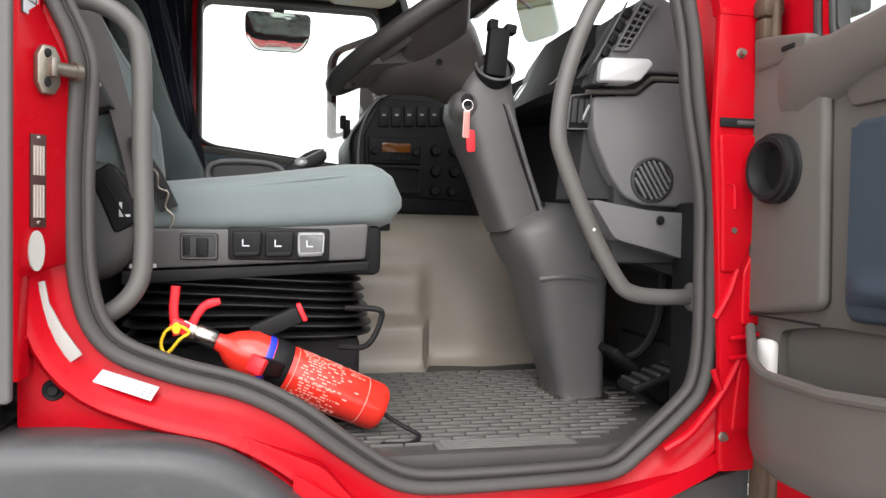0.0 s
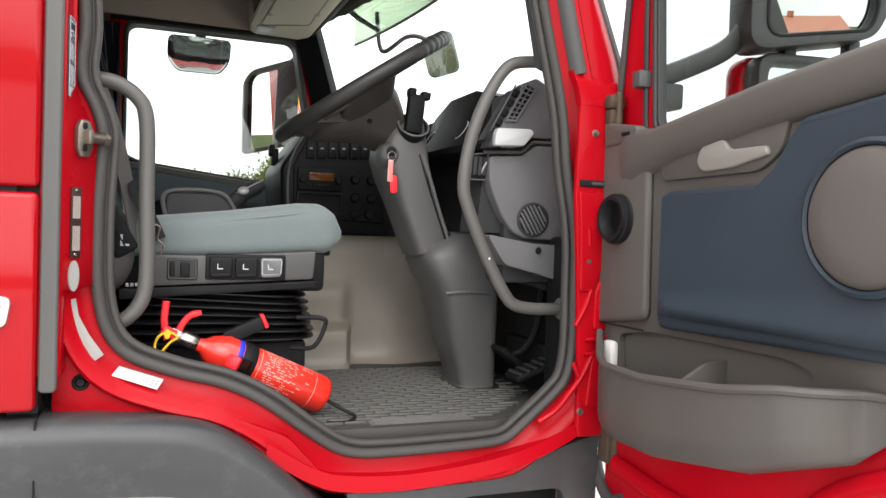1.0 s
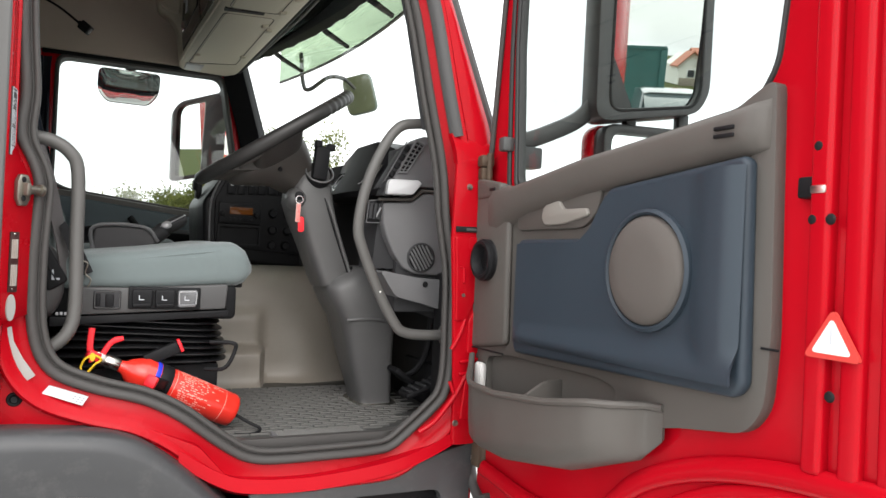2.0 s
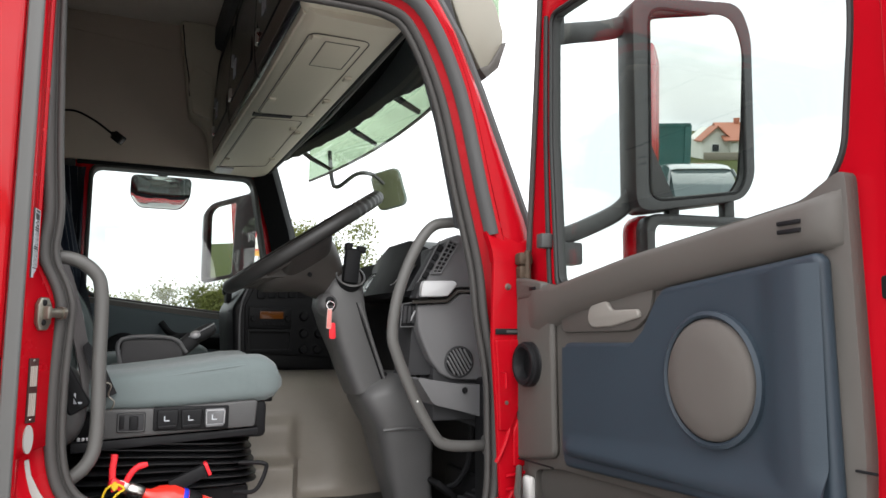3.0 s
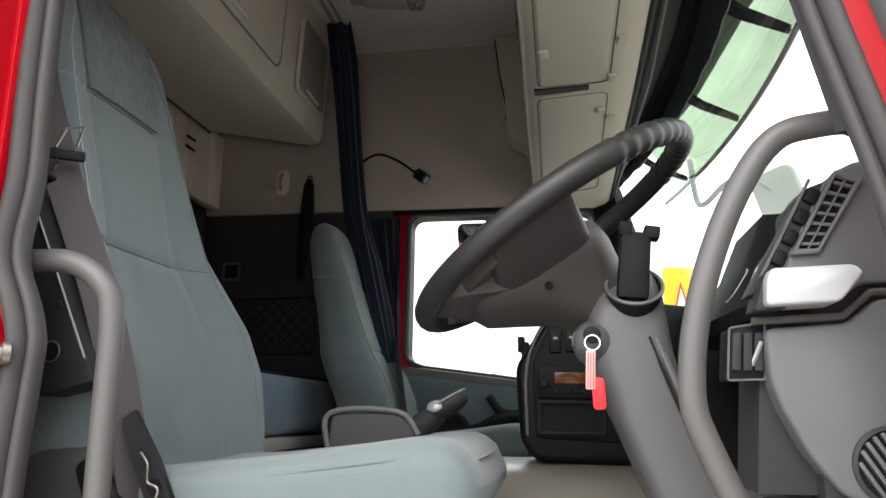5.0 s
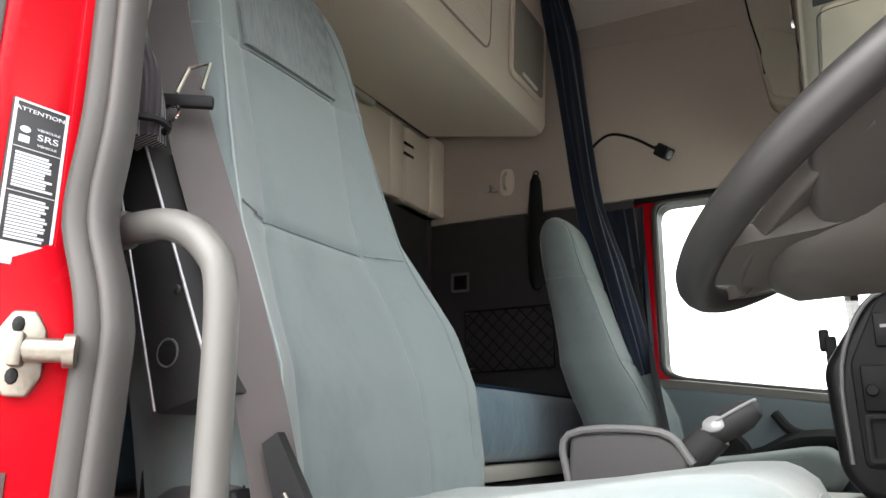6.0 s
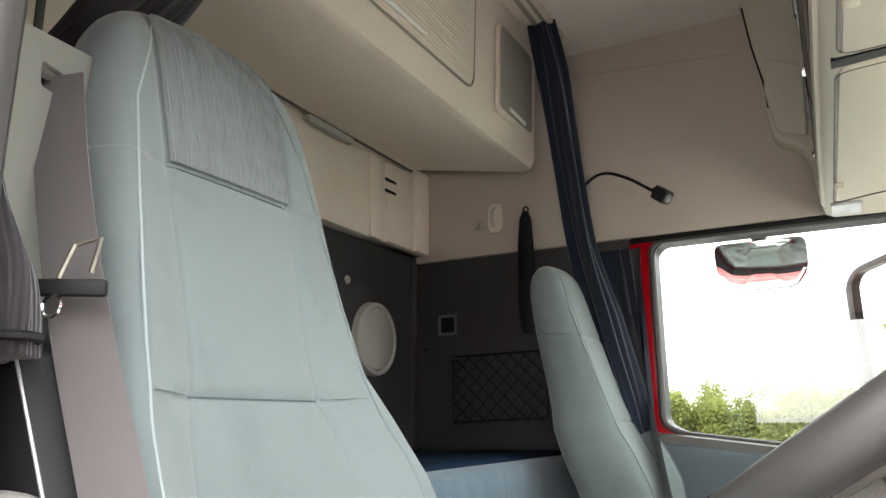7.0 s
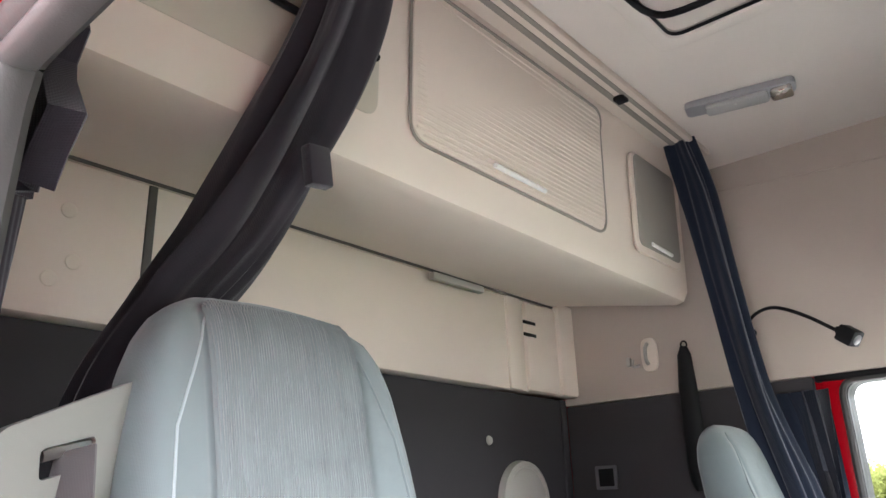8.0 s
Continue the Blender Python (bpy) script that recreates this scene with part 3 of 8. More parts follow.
part("rear_side_panel", box(-1.42, -.388, 1.066, 1.12, 1.803, 3.42, 0.010, 3), RED_BODY, cab, "large glossy red cab side panel")
hatch = part("storage_hatch", box(-1.42, -.388, 1.064, 1.12, 1.447, 1.795, 0.010, 3), RED_BODY, cab, "glossy red storage hatch with metal number badge")
part("body_gap", box(-.43, -.386, 1.09, 1.13, 1.44, 3.2, 0), BLACK, cab)
part("hatch_gap", box(-1.42, -.42, 1.08, 1.12, 1.79, 1.808, 0), BLACK, cab)


def badge_loop(cx, cz, w, h, bar):
    outer = ring_of(cx, cz, w / 2, h / 2, 36, 5)
    inner = ring_of(cx, cz, w / 2 - bar, h / 2 - bar * 0.8, 36, 5)
    bm = holed([(a + (b - cz) * 0.15, b) for a, b in outer], [[(a + (b - cz) * 0.15, b) for a, b in inner]], "y", 1.054, 1.066)
    return rounded(bm, 0.002, 2, 60)


part("badge_figure", badge_loop(-.462, 1.607, .075, .050, .012), ALU, hatch, "raised brushed metal numeral")
part("badge_figure", join(badge_loop(-.548, 1.620, .072, .026, .009), badge_loop(-.552, 1.595, .075, .028, .010)), ALU, hatch, "raised brushed metal numeral")
part("reflective_tape", box(-.60, -.437, 1.0615, 1.066, 1.455, 1.517, 0.001), REFLECTOR, hatch, "white honeycomb reflective tape")

# wheel arch, pale guard behind it, step panel
arch_top = curve([(-1.42, 1.437), (-.9, 1.437), (-.385, 1.434), (-.27, 1.43), (-.14, 1.415), (-.05, 1.368), (.045, 1.285), (.13, 1.19), (.19, 1.06), (.22, .90)], 6)
arch_low = curve([(-1.42, 1.300), (-.9, 1.300), (-.385, 1.300), (-.27, 1.299), (-.16, 1.288), (-.07, 1.250), (.01, 1.185), (.075, 1.10), (.115, 1.0), (.13, .90)], 6)


def arch_piece(i0, i1):
    return skin([[(a[0], 1.10, a[1] - 0.002), (a[0], 1.076, a[1] - 0.004), (a[0] * .9 + b[0] * .1, 1.058, a[1] * .88 + b[1] * .12), (a[0] * .72 + b[0] * .28, 1.050, a[1] * .70 + b[1] * .30),
                  (a[0] * .30 + b[0] * .70, 1.060, a[1] * .30 + b[1] * .70), (b[0], 1.066, b[1]), (b[0], 1.09, b[1] - 0.004), (b[0], 1.25, b[1] + 0.01), (a[0], 1.25, a[1] - 0.01)] for a, b in list(zip(arch_top, arch_low))[i0:i1]])


part("wheel_arch", arch_piece(0, 13), ARCH, cab, "dark grey textured plastic wheel arch", 55)
part("wheel_arch", arch_piece(12, len(arch_top)), ARCH, cab, "dark grey textured plastic wheel arch", 55)
part("arch_gap", box(-.3875, -.3845, 1.060, 1.2, 1.30, 1.432, 0), BLACK, cab)
part("mudguard", skin([[(a[0], 1.10, a[1] - 0.012), (a[0], 1.11, a[1] - 0.05), (a[0], 1.13, a[1] - 0.30), (a[0], 1.20, a[1] - 0.30), (a[0], 1.2, a[1] - 0.012)] for a in arch_low]), PALE_GUARD, cab, "pale grey weathered mudguard", 50)
part("step_panel", holed([(.14, .35), (.66, .35), (.68, 1.335), (.60, 1.315), (.47, 1.272), (.28, 1.250), (.13, 1.256), (.20, 1.08)], [fillet(rect(.36, .60, .95, 1.225), 0.03)], "y", 1.105, 1.135, 0.003), ARCH, cab, "dark grey plastic step panel")
part("step_recess", box(.33, .63, 1.19, 1.20, .90, 1.25, 0), BLACK, cab)
part("step_tread", box(.36, .60, 1.12, 1.19, .94, .975, 0.006), ARCH, cab)

# lower body, chassis and front wheel
part("front_panel", skin([[(.70, 1.14, z), (.80, 1.35, z), (.86, 2.28, z), (.80, 3.21, z), (.70, 3.42, z), (.68, 3.40, z), (.775, 3.18, z), (.835, 2.28, z), (.775, 1.38, z), (.685, 1.16, z)] for z in (.45, 1.0, 1.6, 2.02)]), RED, cab, "red front panel", 50)
part("chassis", box(-1.4, .60, 1.7, 2.85, .55, 1.05, 0.02), BLACK, cab)
tyre_m = paint("tyre_rubber", (0.03, 0.03, 0.03), 0.8, bump=0.4, grain=120)
for wy, sgn in ((1.22, -1), (3.34, 1)):
    wh = part("wheel", lathe([(0.25, -0.13), (0.47, -0.14), (0.50, -0.10), (0.50, 0.10), (0.47, 0.14), (0.25, 0.13)], 40, along((-.42, wy, .53), (-.42, wy + sgn, .53)), False), tyre_m, cab, "black lorry tyre")
    part("rim", lathe([(0.001, 0.02), (0.12, 0.04), (0.2, 0.0), (0.26, 0.11), (0.27, 0.12)], 32, along((-.42, wy, .53), (-.42, wy + sgn, .53))), SILVER, wh)

# small things on the shut panel
striker = part("striker_plate", slab([(-.348 + .021 * a, 1.886 + .030 * b) for a, b in ((-.5, -1), (.5, -1), (1, -.55), (1, .55), (.5, 1), (-.5, 1), (-1, .55), (-1, -.55))], "y", 1.088, 1.099, 0.003), WORN_STEEL, cab, "steel door striker on its plate")
part("striker_bolt", join(lathe([(0.0085, 0), (0.0085, 0.045)], 14, along((-.348, 1.083, 1.888), (-.30, 1.083, 1.888))), lathe([(0.012, 0), (0.012, 0.010), (0.0085, 0.012)], 14, along((-.309, 1.083, 1.888), (-.2, 1.083, 1.888))), box(-.356, -.343, 1.074, 1.092, 1.876, 1.900, 0.003)), WORN_STEEL, striker)
for dz in (.018, -.018):
    part("screw", lathe([(0.0001, 0.004), (0.005, 0.003), (0.006, 0)], 10, along((-.352, 1.088, 1.888 + dz), (-.352, 0, 1.888 + dz))), BLACK, striker)
part("rubber_bung", lathe([(0.0001, 0.004), (0.006, 0.005), (0.008, 0.0), (0.012, 0.003), (0.014, 0)], 16, along((-.320, 1.097, 1.487), (-.320, 0, 1.487))), BLACK, cab, "black rubber drain bung")


def on_jamb(a, b, y=1.0965):
    return Matrix.Translation((a, y, b)) @ Euler((radians(90), 0, 0)).to_matrix().to_4x4()


warn = part("warning_label", box(-.364, -.336, 1.0955, 1.0985, 1.957, 2.087, 0.0005), LABEL_BLACK, cab, "black and white printed warning label")
part("label_border", holed(rect(-.3635, -.3365, 1.9575, 2.0865), [rect(-.3620, -.3380, 1.959, 2.085)], "y", 1.0950, 1.0957), LABEL_GREY, warn)
lettering("label_words", "ATTENTION!", 0.0044, on_jamb(-.350, 2.0795, 1.0952), LABEL_GREY, warn, 0.0002)
lettering("label_words", "SRS", 0.0072, on_jamb(-.3455, 2.060, 1.0952), LABEL_GREY, warn, 0.0002)
lettering("label_words", "VEHICULE", 0.0026, on_jamb(-.3455, 2.0662, 1.0952), LABEL_GREY, warn, 0.0002)
lettering("label_words", "VEHICLE", 0.0026, on_jamb(-.3455, 2.0535, 1.0952), LABEL_GREY, warn, 0.0002)
part("label_sign", join(lathe([(0.0026, 0), (0.0026, 0.0006)], 12, along((-.357, 1.0953, 2.0635), (-.357, 0, 2.0635))), box(-.3595, -.3545, 1.0948, 1.0955, 2.053, 2.0585, 0)), LABEL_GREY, warn)
rb = random.Random(3)
for z0, z1 in ((2.017, 2.047), (1.977, 2.012)):
    part("label_line", box(-.3615, -.3385, 1.0949, 1.0956, z1 + 0.0015, z1 + 0.002, 0), LABEL_GREY, warn)
    k = z1 - 0.002
    bars = []
    while k > z0:
        w = rb.uniform(0.015, 0.020)
        bars.append(box(-.360, -.360 + w, 1.0950, 1.0956, k - 0.0018, k, 0))
        k -= 0.0026
    part("label_print", join(*bars), LABEL_GREY, warn, "", 0)
part("label_foot", box(-.362, -.338, 1.0949, 1.0956, 1.959, 1.9745, 0), LABEL_GREY, warn)

PLATE_PRINT = paint("worn_plate_print", (0.32, 0.28, 0.25), 0.5, bump=0)
plate = part("data_plate", box(-.345, -.328, 1.0955, 1.0985, 1.692, 1.806, 0.0005), paint("dull_plate_metal", (0.035, 0.014, 0.013), 0.45, bump=0), cab, "small dull metal data plate with print")
for pz0, pz1 in ((1.756, 1.792), (1.704, 1.744)):
    part("plate_print", join(*[box(-.3425 + 0.0032 * k, -.3403 + 0.0032 * k, 1.0945, 1.0957, pz0, pz1, 0) for k in range(4)]), PLATE_PRINT, plate, "", 0)
for pz in (1.698, 1.802):
    part("rivet", lathe([(0.0001, 0.0015), (0.002, 0.001), (0.0025, 0)], 8, along((-.3365, 1.0955, pz), (-.3365, 0, pz))), STEEL, plate)
part("oval_sticker", slab(ring_of(-.338, 1.663, .0085, .025, 24), "y", 1.0955, 1.099, 0), REFLECTOR, cab, "white oval sticker")
part("curved_reflector", slab([(-.345, 1.622), (-.330, 1.626), (-.325, 1.598), (-.309, 1.566), (-.286, 1.532), (-.304, 1.519), (-.320, 1.545), (-.333, 1.575)], "y", 1.0945, 1.099, 0.0005), REFLECTOR, cab, "white curved reflective sticker")
bl = part("bar_label", slab([(-.262, 1.512), (-.193, 1.487), (-.203, 1.470), (-.274, 1.497)], "y", 1.0945, 1.099, 0), LABEL_GREY, cab, "silver printed label on the sill")
part("bar_print", join(*[slab([(-.262 + u * .069 + v * -.011, 1.5085 - u * .025 - v * .015), (-.262 + (u + .05) * .069 + v * -.011, 1.5085 - (u + .05) * .025 - v * .015), (-.262 + (u + .05) * .069 + (v + .1) * -.011, 1.5085 - (u + .05) * .025 - (v + .1) * .015), (-.262 + u * .069 + (v + .1) * -.011, 1.5085 - u * .025 - (v + .1) * .015)], "y", 1.0938, 1.0948, 0) for u in (.06, .14, .24, .34, .44, .56, .66, .78, .88) for v in (.1, .35, .6)]), paint("grey_print", (0.2, 0.21, 0.23), 0.6, bump=0), bl, "", 0)


def recess(ob, kind):
    """Lay the rear end of the door frame, and what sticks on it, into the shut face."""
    low = ob.matrix_world.translation if ob.parent is None else Vector((0, 2.28, 0.9))
    for v in ob.data.vertices:
        x, y, z = v.co + low
        k = min(1.0, max(0.0, -x / 0.25))
        d = 1.0985 - y
        if kind == "warning_label":
            u = (x + .364) / .028
            p = Vector((-.3548 + .0042 * u + d, 1.0975 + .0445 * u - .08 * d, z - .003))
        elif kind in ("striker_plate", "data_plate", "oval_sticker"):
            s = .47 + (x + .350) * 11.5 if kind == "striker_plate" else .187 + (x + .345) * 18.7
            p = Vector((-.355 + .0435 * s + .741 * d, 1.096 + .0475 * s - .671 * d, 1.78 + (z - 1.78) * 1.02))
        else:
            p = Vector((-0.07 + (x + 0.07) * (1 + 0.033 * k), y + 0.044 * k, 1.78 + (z - 1.78) * (1 + 0.033 * k)))
        if kind in ("door_seal", "inner_reveal", "jamb"):
            p += Vector((k * float(np.interp(z, [1.60, 1.90, 1.98, 2.20], [0.0, 0.006, -0.012, -0.012])), -0.021 * k, 0))
        v.co = p - low
    for sub_part in ob.children:
        recess(sub_part, kind)


for piece in list(cab.children):
    if piece.name.split(".")[0] in ("door_seal", "inner_reveal", "jamb", "rear_jamb_panel", "striker_plate", "rubber_bung", "warning_label", "data_plate", "oval_sticker", "curved_reflector", "bar_label"):
        recess(piece, piece.name.split(".")[0])


# ---------- the cab: inside structure ----------
PW = fillet([(-.362, 2.045), (-.30, 2.015), (.20, 1.955), (.52, 1.93), (.395, 2.645), (-.36, 2.645)], 0.05, 6)
part("wall_far_side", holed([(-1.40, .95), (.70, .95), (.70, 2.02), (.50, 2.70), (.30, 2.80), (.2, 3.42), (-1.40, 3.42)], [PW], "y", 3.43, 3.52), RED, None, "red cab side with a window", 0, "structure", "cab wall")
part("wall_rear", box(-1.42, -1.295, 1.12, 3.50, .95, 3.42, 0), LINING_GREY, None, "dark carpet-lined rear cab wall", 0, "structure", "cab wall")
part("ceiling", join(box(-1.42, .45, 1.36, 3.46, 3.385, 3.46, 0), skin([[(x, 1.20, 3.05), (x, 1.24, 3.25), (x, 1.37, 3.385), (x, 1.37, 3.41), (x, 1.30, 3.45), (x, 1.18, 3.1)] for x in (-1.4, .45)])), CEILING, None, "beige padded cab ceiling", 40, "structure", "ceiling")
part("floor", box(-1.40, .86, 1.18, 3.44, 1.25, 1.335, 0), ARCH, None, "dark cab floor", 0, "structure", "cab floor")
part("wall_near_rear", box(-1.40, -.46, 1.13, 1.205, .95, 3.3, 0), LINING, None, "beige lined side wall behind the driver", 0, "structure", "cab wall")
part("windscreen_frame", join(box(.30, .52, 1.2, 3.46, 2.80, 2.90, 0.01), box(.70, .84, 1.2, 3.44, 1.9, 2.03, 0.01)), BLACK, None, "black windscreen frame rails", 40, "structure", "window frame")

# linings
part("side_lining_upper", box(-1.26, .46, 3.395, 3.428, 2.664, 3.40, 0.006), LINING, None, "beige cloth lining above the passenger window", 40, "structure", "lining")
part("lining_crease", tube([(-.66, 3.394, 3.305), (-.02, 3.394, 3.252)], 0.003, 6), LINING, None, "", 40, "structure", "lining")
part("side_lining_lower", box(-1.26, -.43, 3.402, 3.428, 1.3, 2.662, 0.004), LINING_GREY, None, "dark carpet side lining beside the bunk", 40, "structure", "lining")
for wall_piece in (box(-1.30, -1.232, 1.20, 3.41, 2.690, 3.02, 0.008), box(-1.30, -1.222, 3.02, 3.10, 2.690, 3.02, 0.012), box(-1.30, -1.215, 3.12, 3.33, 2.690, 3.0, 0.02), box(-1.30, -1.20, 3.30, 3.41, 2.690, 3.02, 0.012)):
    part("rear_lining_upper", wall_piece, WALL_PANEL, None, "beige moulded rear wall panel", 40, "structure", "lining")
part("rear_lining_join", box(-1.30, -1.228, 1.755, 1.775, 2.69, 3.02, 0.003), TRIM, None, "", 40, "structure", "lining")
part("rear_lining_lower", join(box(-1.30, -1.27, 1.2, 3.41, 1.3, 2.688, 0.004), box(-1.30, -1.262, 3.372, 3.41, 1.3, 2.688, 0.004)), LINING_GREY, None, "dark carpet rear lining", 40, "structure", "lining")

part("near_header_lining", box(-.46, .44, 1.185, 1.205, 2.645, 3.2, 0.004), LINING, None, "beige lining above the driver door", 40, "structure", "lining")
part("near_pillar_lining", box(-.46, -.366, 1.196, 1.206, 1.45, 2.65, 0.004), LINING_GREY, None, "dark lining of the rear door pillar", 40, "structure", "lining")

# ---------- passenger door, seen from inside ----------
pdoor = thing("passenger_door", (0.05, 3.43, 1.3), "closed passenger door with dark blue-green trim under its window", "vehicle door")
part("frame", holed(fillet([(-.425, 1.9), (.56, 1.86), (.53, 2.05), (.42, 2.668), (-.41, 2.668)], 0.03), [PW], "y", 3.418, 3.436, 0.004), RED, pdoor, "red painted window frame")
part("window_seal", tube([(a, 3.415, b) for a, b in PW], 0.010, 8, True), RUBBER, pdoor, "black rubber window seal")
part("reveal_lining", holed(PW, [[(.04 + (a - .04) * .985, 2.29 + (b - 2.29) * .99) for a, b in PW]], "y", 3.438, 3.524), BLACK, pdoor, "black rubber window reveal")
part("top_rail", box(-.425, .42, 3.402, 3.430, 2.646, 2.664, 0.004), BLACK, pdoor)
part("window_pane", slab(PW, "y", 3.455, 3.459, 0), GLASS, pdoor).visible_shadow = False
part("trim_panel", slab(fillet([(-.42, 1.34), (.56, 1.34), (.55, 1.885), (.20, 1.925), (-.28, 1.985), (-.41, 1.99)], 0.03), "y", 3.365, 3.43, 0.014, 3), paint("passenger_trim", (0.075, 0.095, 0.105), 0.55, bump=0.2, grain=800), pdoor, "dark blue-green door trim")
part("sill_rail", skin([[(x, 3.37, z - 0.012), (x, 3.375, z + 0.012), (x, 3.43, z + 0.02), (x, 3.43, z - 0.02)] for x, z in ((-.41, 2.005), (-.28, 1.995), (.20, 1.937), (.54, 1.905))]), TRIM, pdoor, "grey window sill rail", 50)
part("armrest", skin([[(x, 3.30, z), (x, 3.295, z + 0.03), (x, 3.32, z + 0.05), (x, 3.37, z + 0.05), (x, 3.37, z - 0.03)] for x, z in curve([(-.35, 1.72), (-.1, 1.74), (.05, 1.80), (.3, 1.80)], 4)]), BLACK, pdoor, "", 60)
part("speaker", lathe([(0.0001, 0.012), (0.07, 0.012), (0.078, 0.016), (0.088, 0.012), (0.092, 0)], 28, along((-.18, 3.366, 1.76), (-.18, 3.0, 1.76))), BLACK, pdoor, "round black speaker cover")
part("door_pull", tube(curve([(-.02, 3.35, 1.90), (.04, 3.33, 1.84), (.18, 3.33, 1.83)], 5), 0.016, 8), BLACK, pdoor)

# ---------- windscreen ----------
ws = thing("windscreen", (.6, 2.28, 2.0), "curved clear windscreen glass in a black frame", "windscreen")


def wx(y, z):
    k = 1 - ((y - 2.28) / 1.14) ** 2
    return np.interp(z, [2.0, 2.37, 2.70, 2.85], [.655, .575, .475, .42]) + 0.13 * max(0.0, k)


yy = [1.17 + k * 2.22 / 16 for k in range(17)]
pane = part("pane", skin([[(wx(y, z), y, z) for y in yy] for z in (2.0, 2.15, 2.3, 2.45, 2.6, 2.72, 2.85)], False, False), GLASS, ws)
pane.visible_shadow = False
part("top_band", sheet([[(wx(y, z) + 0.006, y, z) for y in yy] for z in (2.735, 2.79, 2.86)], 0.004), PRINTED, ws, "dotted grey glass border")
yb = [1.22 + k * 2.12 / 60 for k in range(61)]


def band_low(y):
    """The uneven lower edge of the printed border."""
    return float(np.interp(y, [1.22, 1.5, 1.85, 2.2, 2.75, 3.35], [2.570, 2.580, 2.640, 2.662, 2.690, 2.712])) + .007 * noise.noise(Vector((y * 11.0, 0, 0)))


part("band_edge", sheet([[(wx(y, z) + 0.006, y, z) for z in (2.745, 2.735, (band_low(y) + 2.735) / 2, band_low(y))] for y in yb], 0.003), paint("dark_glass_print", (0.060, 0.064, 0.075), 0.35, var=0.3, scale=40, bump=0.0), ws, "dark uneven lower edge of the glass border")
part("far_pillar", skin([[(wx(3.38, z) - 0.02, 3.33, z), (wx(3.38, z) - 0.11, 3.40, z), (wx(3.38, z) - 0.10, 3.44, z), (wx(3.38, z) + 0.02, 3.44, z), (wx(3.38, z) + 0.02, 3.36, z)] for z in (1.9, 2.1, 2.37, 2.55, 2.70, 2.85)]), BLACK, ws, "dark trimmed windscreen pillar", 60)
part("near_pillar_trim", skin([[(wx(1.2, z) - 0.10, 1.20, z), (wx(1.2, z) - 0.03, 1.26, z), (wx(1.2, z) + 0.01, 1.24, z), (wx(1.2, z) + 0.02, 1.17, z), (wx(1.2, z) - 0.06, 1.17, z)] for z in (2.115, 2.2, 2.37, 2.55, 2.70)]), DASH, ws, "", 60)

# ---------- overhead shelf ----------
shelf = thing("overhead_shelf", (.3, 2.4, 2.66), "beige moulded shelf unit over the windscreen with dark bays", "overhead shelf")


def shelf_x(y):
    """How far the front edge of the shelf stands back, across the cab."""
    return float(np.interp(y, [1.3, 1.6, 1.95, 2.3, 2.75, 3.3], [.027, .027, .026, .018, .010, .006]))


part("underside", skin([[(.462, y, 2.668), (.44, y, 2.652), (.40, y, 2.646), (.195 + shelf_x(y), y, 2.650), (.172 + shelf_x(y), y, 2.660), (.165 + shelf_x(y), y, 2.68), (.185 + shelf_x(y), y, 2.70), (.46, y, 2.72)] for y in (1.32, 1.36, 1.6, 1.95, 2.3, 2.75, 3.1, 3.36, 3.394)]), SHELF, shelf, "beige shelf underside", 50)
part("panel", slab(fillet([(.232, 1.44), (.385, 1.44), (.385, 2.205), (.224, 2.235)], 0.02), "z", 2.6455, 2.652, 0.002), SHELF, shelf, "raised beige access panel")
part("panel", slab(fillet([(.220, 2.285), (.385, 2.255), (.392, 3.10), (.204, 3.20)], 0.02), "z", 2.6455, 2.652, 0.002), SHELF, shelf, "raised beige access panel")
for loop_ in ([(.225, 1.43), (.394, 1.43), (.394, 2.21), (.217, 2.225)], [(.213, 2.30), (.394, 2.27), (.400, 3.11), (.198, 3.21)]):
    part("panel_groove", tube([(a, b, 2.6462) for a, b in fillet(loop_, 0.03)], 0.0020, 6, True), TRIM, shelf)
part("panel_gap", slab([(.207, 2.242), (.345, 2.225), (.345, 2.252), (.207, 2.275)], "z", 2.6450, 2.652, 0), BLACK, shelf)
part("lid", holed(fillet(rect(.275, .375, 1.47, 1.67), 0.006), [fillet(rect(.278, .372, 1.473, 1.667), 0.004)], "z", 2.6440, 2.647), TRIM, shelf)
part("lid_panel", box(.2785, .3715, 1.4735, 1.6665, 2.6440, 2.650, 0.002), SHELF, shelf)
for cx, cy in ((.414, 1.742), (.412, 1.995), (.400, 2.180), (.408, 2.44), (.380, 2.385), (.400, 2.93), (.245, 1.453), (.236, 2.038), (.212, 3.02)):
    part("clip", box(cx - .012, cx + .012, cy - .016, cy + .016, 2.637, 2.648, 0.004), SHELF, shelf)
part("lamp", box(.19, .27, 3.22, 3.34, 2.640, 2.652, 0.004), SILVER, shelf, "small reading lamp")
part("seal_strip", tube([(.462, 1.34, 2.664), (.47, 2.28, 2.672), (.46, 3.38, 2.664)], 0.008, 6), BLACK, shelf)
part("seal_strip", tube([(.478, 1.34, 2.672), (.50, 2.28, 2.68), (.47, 3.38, 2.672)], 0.006, 6), TRIM, shelf)
part("end_bulkhead", slab(fillet([(.172, 2.665), (.46, 2.665), (.46, 3.38), (-.003, 3.38), (.012, 3.31), (.046, 3.01), (.062, 2.90), (.125, 2.865), (.152, 2.82)], 0.025), "y", 3.30, 3.393, 0.015, 3), SHELF, shelf, "beige rounded end cheek")
part("end_bulkhead", slab(fillet([(.175, 2.665), (.46, 2.665), (.46, 3.10), (.24, 3.10), (.20, 2.90)], 0.03), "y", 1.30, 1.36, 0.012, 3), SHELF, shelf, "beige rounded end cheek")
